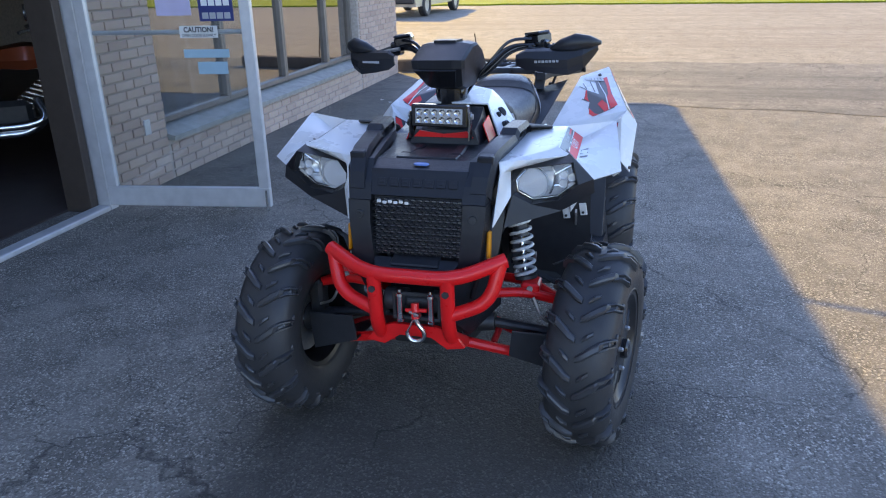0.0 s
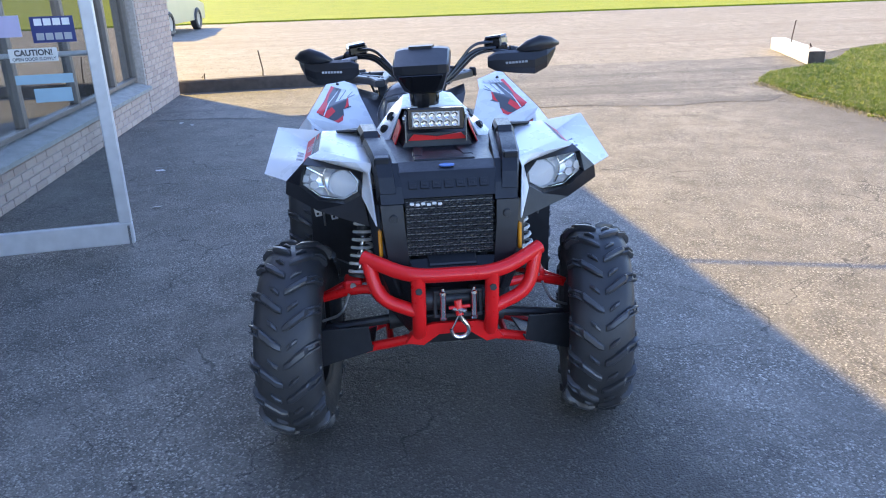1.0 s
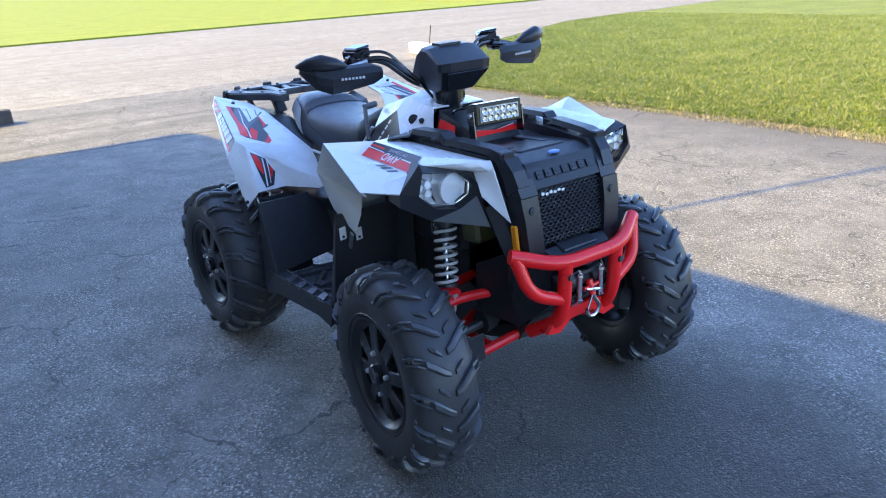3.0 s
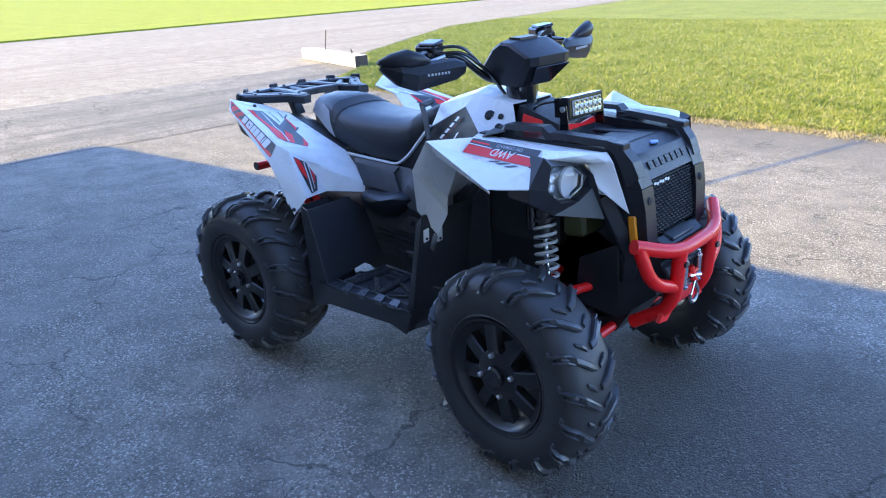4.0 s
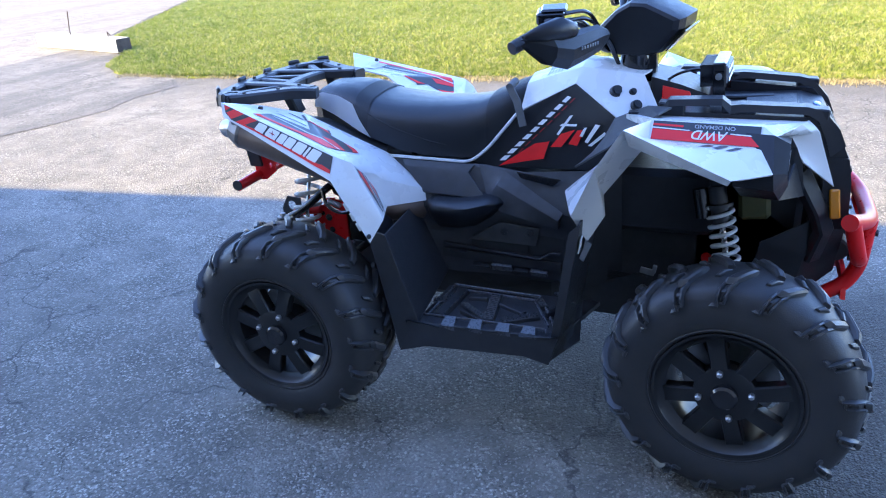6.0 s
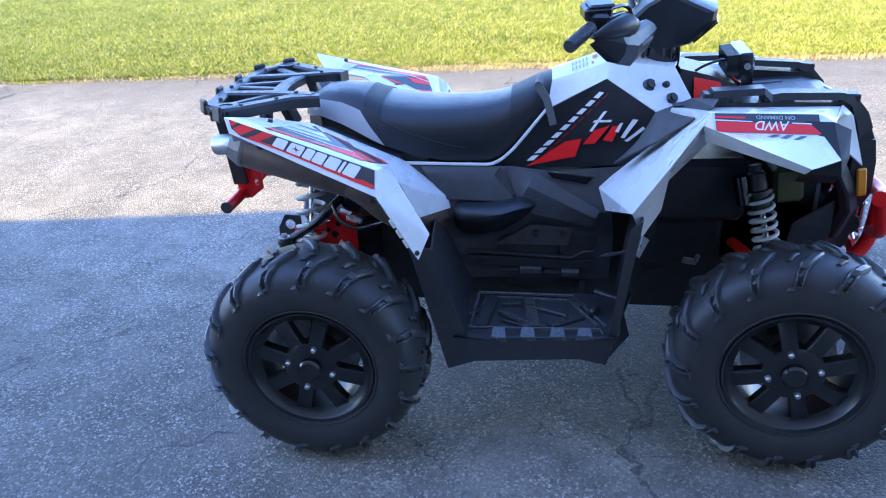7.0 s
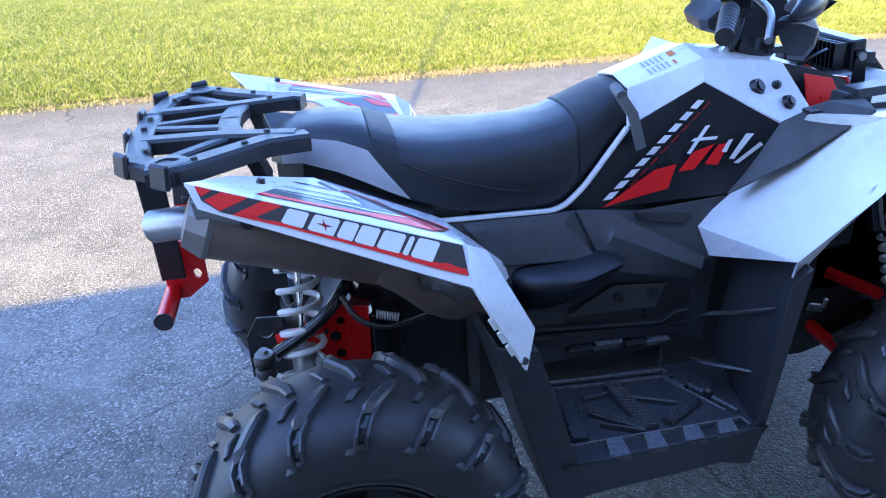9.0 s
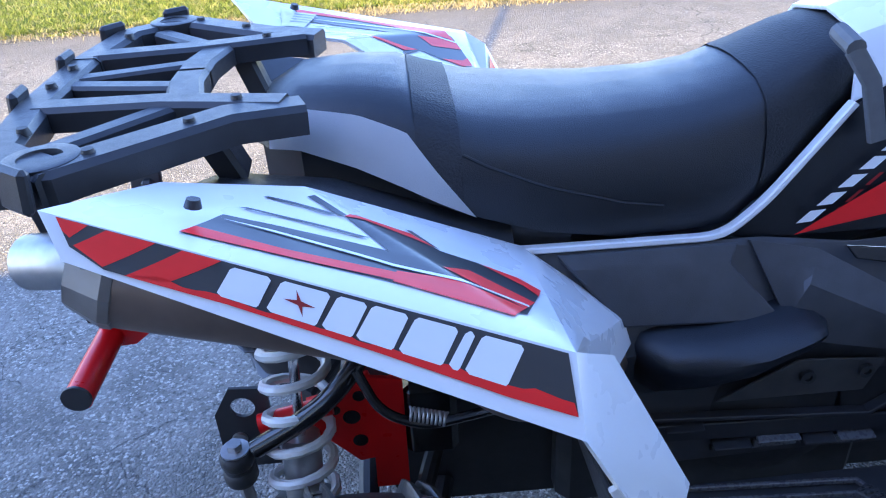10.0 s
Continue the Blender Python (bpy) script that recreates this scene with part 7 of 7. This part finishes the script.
    for a, b, w, ribs in (((-0.052, -0.252), (-0.030, -0.425), 0.038, 15), ((-0.170, -0.245), (-0.190, -0.425), 0.040, 0), ((-0.138, -0.335), (-0.040, -0.418), 0.022, 12), ((-0.022, -0.308), (0.066, -0.352), 0.018, 0),
                          ((0.112, -0.352), (0.012, -0.412), 0.030, 11), ((0.085, -0.248), (0.118, -0.300), 0.028, 6), ((-0.240, -0.345), (-0.198, -0.322), 0.026, 6), ((-0.132, -0.385), (-0.045, -0.432), 0.007, 0), ((-0.135, -0.29), (-0.075, -0.285), 0.010, 0)):
        A, B = Vector((a[0], a[1] * s, 0.366)), Vector((b[0], b[1] * s, 0.366))
        bm = bmesh.new()
        bar(bm, [A, B], w, 0.016)
        tread = part("foot_tread", bm, M_BLACK_LIFTED, foot)
        d = (B - A).normalized()
        side_dir = Vector((-d.y, d.x, 0))
        up = Vector((0, 0, 0.009))
        if ribs:
            bm = bmesh.new()
            for k in range(ribs):
                p = A.lerp(B, (k + 0.5) / ribs) + up
                bar(bm, [p - side_dir * w * 0.42 - d * 0.004, p + side_dir * w * 0.42 + d * 0.004], 0.0045, 0.0045)
            tagged(part("tread_hatching", bm, M_WORN_SHEEN, foot), kind="stuff")
        elif w > 0.03:
            bm = bmesh.new()
            for k in range(15):
                for e in (-0.42, 0.42):
                    box(bm, A.lerp(B, (k + 0.5) / 15) + up + side_dir * w * e, (0.005, 0.005, 0.006), (0, 0, 30))
            tagged(part("tread_studs", bm, M_WORN_SHEEN, foot), kind="stuff")
    bm = boxes(((0.150, -0.335 * s, 0.375), (0.022, 0.05, 0.03), (0, 0, -28 * s)), bevel=0.006)
    part("tray_block", bm, M_BLACK, foot)
    bm = shell([(-0.262, -0.512, 0.384), (0.204, -0.484, 0.374), (0.176, -0.491, 0.283), (-0.284, -0.536, 0.290), (0.185, -0.455, 0.376), (-0.255, -0.464, 0.384), (-0.20, -0.526, 0.312), (0.10, -0.497, 0.306), (-0.20, -0.506, 0.384), (0.10, -0.488, 0.378)],
               [(5, 4, 1, 0), (0, 8, 6, 3), (8, 9, 7, 6), (9, 1, 2, 7)], 0.008, 0.003, s)
    sill = part("sill", bm, M_BLACK, foot)
    bm = bmesh.new()
    bar(bm, [(-0.262, -0.508 * s, 0.386), (-0.246, -0.460 * s, 0.388), (0.160, -0.458 * s, 0.386), (0.166, -0.482 * s, 0.384)], 0.0035, 0.006)
    part("sill_lip", bm, M_LEDGE_SHEEN, foot)
    for x in (-0.134, -0.050, 0.036, 0.114):
        y0, y1 = -0.466 * s, (-0.505 + (x + 0.134) * 0.06) * s
        bm = bmesh.new()
        loft(bm, [[(x - 0.021, y0, 0.381), (x + 0.021, y0, 0.381), (x + 0.017, y0, 0.394), (x - 0.017, y0, 0.394)],
                  [(x - 0.026, y1, 0.366), (x + 0.026, y1, 0.366), (x + 0.022, y1, 0.381), (x - 0.022, y1, 0.381)]])
        part("sill_tooth", bevelled(bm, 0.002), M_WORN_SHEEN, foot)
    # ledges on the guard before the foot
    bm = shell([(0.158, -0.235, 0.400), (0.228, -0.345, 0.424), (0.222, -0.395, 0.452), (0.150, -0.300, 0.428)], [(0, 1, 2, 3)], 0.006, 0.002, s)
    part("toe_ledge", bm, M_LEDGE_SHEEN, foot)
    bm = shell([(0.168, -0.225, 0.505), (0.245, -0.395, 0.605), (0.236, -0.41, 0.622), (0.188, -0.262, 0.533)], [(0, 1, 2, 3)], 0.006, 0.002, s)
    part("toe_ledge", bm, M_DUSTY, foot)
    # wheel guards before and behind the foot
    bm = shell([(-0.284, -0.536, 0.295), (-0.225, -0.505, 0.380), (-0.312, -0.505, 0.665), (-0.385, -0.480, 0.665), (-0.235, -0.205, 0.42), (-0.335, -0.215, 0.66), (-0.33, -0.40, 0.30), (-0.40, -0.30, 0.66), (-0.30, -0.30, 0.32)],
               [(0, 1, 2, 3), (1, 4, 5, 2), (0, 3, 7, 8)], 0.006, 0.003, s)
    part("rear_guard", bm, M_BLACK, quad, "black guard panel behind the footwell")
    bm = shell([(0.168, -0.488, 0.285), (0.205, -0.480, 0.37), (0.262, -0.470, 0.735), (0.228, -0.462, 0.70), (0.17, -0.46, 0.40), (0.225, -0.22, 0.40), (0.275, -0.22, 0.74), (0.34, -0.2, 0.46), (0.33, -0.2, 0.80), (0.25, -0.40, 0.33)],
               [(0, 1, 2, 3), (1, 5, 6, 2), (5, 7, 8, 6), (0, 9, 5, 1)], 0.006, 0.003, s)
    guard = part("front_guard", bm, M_BLACK, quad, "black splash guard behind the front wheel")
    bm = bmesh.new()
    prism(bm, [(0.262, 0.60), (0.285, 0.655), (0.27, 0.665), (0.25, 0.61)], -0.425 * s, -0.418 * s)
    part("guard_tab", bm, M_ZINC, guard, "small bright metal tab")

# -- dash, work light, handlebar pod
bm = bmesh.new()
loft(bm, [[(0.39, -0.13, 0.94), (0.39, -0.10, 1.055), (0.39, 0.10, 1.055), (0.39, 0.13, 0.94)], [(0.47, -0.135, 0.95), (0.47, -0.105, 1.035), (0.47, 0.105, 1.035), (0.47, 0.135, 0.95)],
          [(0.56, -0.12, 0.955), (0.55, -0.10, 1.005), (0.55, 0.10, 1.005), (0.56, 0.12, 0.955)]])
dash = part("dash_cowl", bevelled(bm, 0.006), M_JET, quad, "black cowl with red inserts")
for s in (1, -1):
    bm = shell([(0.425, -0.150, 0.965), (0.52, -0.145, 0.962), (0.50, -0.120, 1.018), (0.425, -0.124, 1.035)], [(0, 1, 2, 3)], 0.004, 0.0015, s)
    part("red_insert", bm, M_RED, dash, "red plastic insert")
bm = bmesh.new()
prism(bm, [(-0.10, 0.985), (0.10, 0.985), (0.08, 1.006), (0.0, 0.996), (-0.08, 1.006)], 0.565, 0.572, 'X')
part("red_insert", bm, M_RED, dash)
LED = pose(0.578, -0.006, 1.058, 0, -4, -3)
bm = boxes(((0, 0, 0), (0.036, 0.19, 0.072)), bevel=0.004)
led = part("work_light", bm, M_GLOSS, quad, "black two-row work light on brackets", m=LED)
for k in range(11):
    part("cooling_fin", boxes(((-0.034, -0.08 + k * 0.016, 0), (0.036, 0.004, 0.062)), bevel=0.001), M_GLOSS, led, m=LED)
bm = boxes(((0.019, 0, 0), (0.003, 0.158, 0.048)))
part("reflector", bm, M_DECALGREY, led, m=LED)
for r in (-1, 1):
    for k in range(6):
        bm = bmesh.new()
        lathe(bm, [(0.021, 0.0112), (0.0250, 0.0118), (0.0250, 0.0100), (0.0215, 0.005), (0.0215, 0.0005)], 14, 'X', (0, -0.0635 + k * 0.0254, r * 0.0120))
        part("light_cup", bm, M_CHROME, led, m=LED)
for s in (1, -1):
    bm = bmesh.new()
    prism(bm, [(-0.018, -0.075), (0.018, -0.075), (0.012, 0.012), (-0.012, 0.012)], -0.103 * s, -0.099 * s)
    part("bracket", bm, M_GLOSS, led, m=LED)
    bm = bmesh.new()
    disc(bm, (0, -0.103 * s, 0), (0, -s, 0), 0.009, 0.007, 14)
    part("bolt", bm, M_ZINC, led, m=LED)
bm = bmesh.new()
tube(bm, fillet([(0.55, -0.03, 1.05), (0.52, -0.07, 1.075), (0.46, -0.09, 1.062), (0.42, -0.07, 1.03)], 0.04), 0.0038, 8)
part("cable", bm, M_GLOSS, quad)

BAR = pose(0.27, 0.030, 0, 2, 0, STEER)
bm = bmesh.new()
prof = [(-0.06, 1.160), (0.03, 1.245), (0.075, 1.270), (0.125, 1.268), (0.228, 1.222), (0.224, 1.192), (0.160, 1.122), (0.10, 1.106), (0.03, 1.110), (-0.05, 1.136)]
cx, cz = 0.09, 1.20
secs = []
for y, k in ((-0.092, 0.80), (-0.086, 0.92), (-0.056, 1.0), (0.066, 1.0), (0.096, 0.92), (0.102, 0.80)):
    secs.append([(cx + (x - cx) * k, 0.005 + (y - 0.005) * np.interp(z, [1.086, 1.196], [0.6, 1.0]), cz + (z - cz) * k) for x, z in prof])
loft(bm, secs)
pod = part("instrument_pod", bevelled(bm, 0.005, 30), M_JET, quad, "black instrument pod on the handlebar", m=BAR)
bm = bmesh.new()
prism(bm, [(-0.045, 0.075), (-0.04, 0.125), (0.04, 0.125), (0.045, 0.075)], 0, 0.008, 'Z')
bm.transform(Matrix.Translation((0.0, 0, 1.268)) @ Matrix(((0, 1, 0, 0), (1, 0, 0, 0), (0, 0, 1, 0), (0, 0, 0, 1))))
part("pod_cap", bevelled(bm, 0.003), M_JET, pod, m=BAR)
bm = shell([(0.2285, -0.072, 1.190), (0.2285, 0.082, 1.190), (0.168, 0.050, 1.126), (0.168, -0.040, 1.126)], [(0, 1, 2, 3)], 0.004, 0.001)
part("pod_face", bm, M_GLOSS, pod, m=BAR)
bm = bmesh.new()
tube(bm, [(0.09, 0, 1.03), (0.085, 0, 1.07), (0.08, 0, 1.14)], 0.046, 12, 0.058)
for y, x in ((-0.03, 0.10), (0.035, 0.09), (0.0, 0.11)):
    tube(bm, fillet([(x, y, 1.15), (x + 0.02, y * 1.5, 1.09), (x - 0.01, y * 0.6, 1.04)], 0.03), 0.008, 8)
part("steering_stem", bm, M_GLOSS, quad, "steering stem with black cables", m=BAR)
for s in (1, -1):
    def H(x, y, z):
        return (x, -y * s, z)
    bm = bmesh.new()
    tube(bm, fillet([H(0.02, 0.0, 1.12), H(0.0, 0.08, 1.135), H(-0.03, 0.185, 1.232), H(-0.07, 0.26, 1.238), H(-0.132, 0.405, 1.20)], 0.05, 5), 0.012, 12)
    hb = part("handlebar", bm, M_GLOSS, quad, "black handlebar with grip and guard", m=BAR)
    bm = bmesh.new()
    tube(bm, [H(-0.092, 0.31, 1.225), H(-0.134, 0.41, 1.198)], 0.0175, 14)
    grip = part("grip", bm, M_RUBBER, hb, m=BAR)
    for k in range(7):
        a = Vector(H(-0.092, 0.31, 1.225)).lerp(Vector(H(-0.134, 0.41, 1.198)), 0.12 + 0.12 * k)
        d = (Vector(H(-0.134, 0.41, 1.198)) - Vector(H(-0.092, 0.31, 1.225))).normalized()
        part("grip_ring", disc(bmesh.new(), a, d, 0.0183, 0.006, 14), M_RUBBER, hb, m=BAR)
    bm = boxes((H(-0.085, 0.262, 1.258), (0.075, 0.07, 0.034), (6, 0, 20 * s)), (H(-0.075, 0.262, 1.278), (0.07, 0.066, 0.01), (6, 0, 20 * s)), bevel=0.006)
    part("brake_reservoir", bm, M_GLOSS, hb, m=BAR)
    bm = bmesh.new()
    tube(bm, fillet([H(-0.02, 0.25, 1.235), H(-0.02, 0.33, 1.222), H(-0.06, 0.42, 1.19)], 0.04), 0.007, 8)
    part("brake_lever", bm, M_ZINC if s > 0 else M_GLOSS, hb, m=BAR)
    bm = boxes((H(-0.07, 0.285, 1.232), (0.05, 0.04, 0.05)), bevel=0.008)
    part("switch_block", bm, M_GLOSS, hb, m=BAR)
    for k in range(2):
        bm = bmesh.new()
        tube(bm, fillet([H(-0.05, 0.25 + 0.01 * k, 1.262 - 0.02 * k), H(-0.01, 0.18, 1.262 - 0.018 * k), H(0.015 + 0.01 * k, 0.09, 1.16), H(0.03, 0.03, 1.08)], 0.06, 5), 0.0055, 8)
        part("control_cable", bm, M_GLOSS, hb, m=BAR)
    # hand guard
    bm = bmesh.new()
    secs = []
    for y, x, z, hh, d in ((0.232, 0.068, 1.203, 0.018, 0.012), (0.262, 0.066, 1.202, 0.034, 0.03), (0.33, 0.052, 1.196, 0.040, 0.042), (0.40, 0.034, 1.190, 0.043, 0.046), (0.445, 0.008, 1.204, 0.038, 0.044), (0.470, -0.03, 1.222, 0.020, 0.034), (0.480, -0.055, 1.228, 0.008, 0.02)):
        secs.append([H(x - d, y, z - hh * 0.9), H(x - d * 0.35, y, z - hh), H(x, y, z - hh * 0.45), H(x + 0.004, y, z + hh * 0.2), H(x - d * 0.2, y, z + hh * 0.8), H(x - d * 0.7, y, z + hh), H(x - d * 1.1, y, z + hh * 0.9), H(x - d * 0.5, y, z + hh * 0.6), H(x - d * 0.35, y, z), H(x - d * 0.7, y, z - hh * 0.6)])
    loft(bm, secs)
    part("hand_guard", bevelled(bm, 0.003, 35), M_JET, hb, "black moulded hand guard", m=BAR)
    bm = bmesh.new()
    secs = []
    for y, x, z, w, h in ((0.335, 0.010, 1.230, 0.014, 0.008), (0.372, 0.014, 1.243, 0.024, 0.022), (0.420, 0.006, 1.252, 0.027, 0.030), (0.462, -0.022, 1.250, 0.022, 0.021), (0.492, -0.055, 1.244, 0.010, 0.006)):
        secs.append([H(x + w * math.cos(a), y, z + h * math.sin(a)) for a in np.linspace(0, 2 * math.pi, 11)[:-1]])
    loft(bm, secs)
    part("guard_visor", bm, M_JET, hb, smooth=60, m=BAR)
    for k in range(7):
        y = 0.30 + k * 0.0115
        x = np.interp(y, [0.262, 0.33, 0.40, 0.452], [0.066, 0.052, 0.034, 0.008]) + 0.0045
        part("plain_mark", boxes((H(x, y, 1.196), (0.003, 0.0085, 0.0075), (0, 0, 14 * s))), M_DECALGREY, hb, m=BAR)

# ---------------------------------------------------------------- single bricks of the shop front


def brick_mesh(length, depth=0.1, height=0.057):
    bm = bmesh.new()
    box(bm, (0, 0, 0), (length, depth, height), bevel=0.004, seg=1)
    me = finish(bm, 30)
    me.name = "brick"
    me.materials.append(M_BRICK)
    return me


WHOLE, HALF = brick_mesh(0.192), brick_mesh(0.092)
rb = random.Random(21)


def lay(parent, x0, x1, z0, z1, y):
    """Courses of bricks in running bond between two ends."""
    row = 0
    z = z0 + 0.0335
    while z + 0.03 < z1:
        x = x0
        first = row % 2
        while x < x1 - 0.05:
            n = 0.1 if (first or x + 0.2 > x1 + 0.02) else 0.2
            ob = bpy.data.objects.new("brick", HALF if n < 0.15 else WHOLE)
            scene.collection.objects.link(ob)
            ob.parent = parent
            ob.location = (x + n / 2, y - 0.05 + rb.uniform(-0.0015, 0.0025), z)
            ob.rotation_euler = (rb.uniform(-0.01, 0.01), 0, rb.uniform(-0.006, 0.006))
            x += n
            first = 0
        z += 0.067
        row += 1


lay(pier, -1.97, -1.27, 0, 1.6, WALL_Y)
lay(low_wall, -6.2, -1.97, 0, 0.30, WALL_Y)
lay(corner_pier, CORNER_X, -6.2, 0, 1.55, WALL_Y)
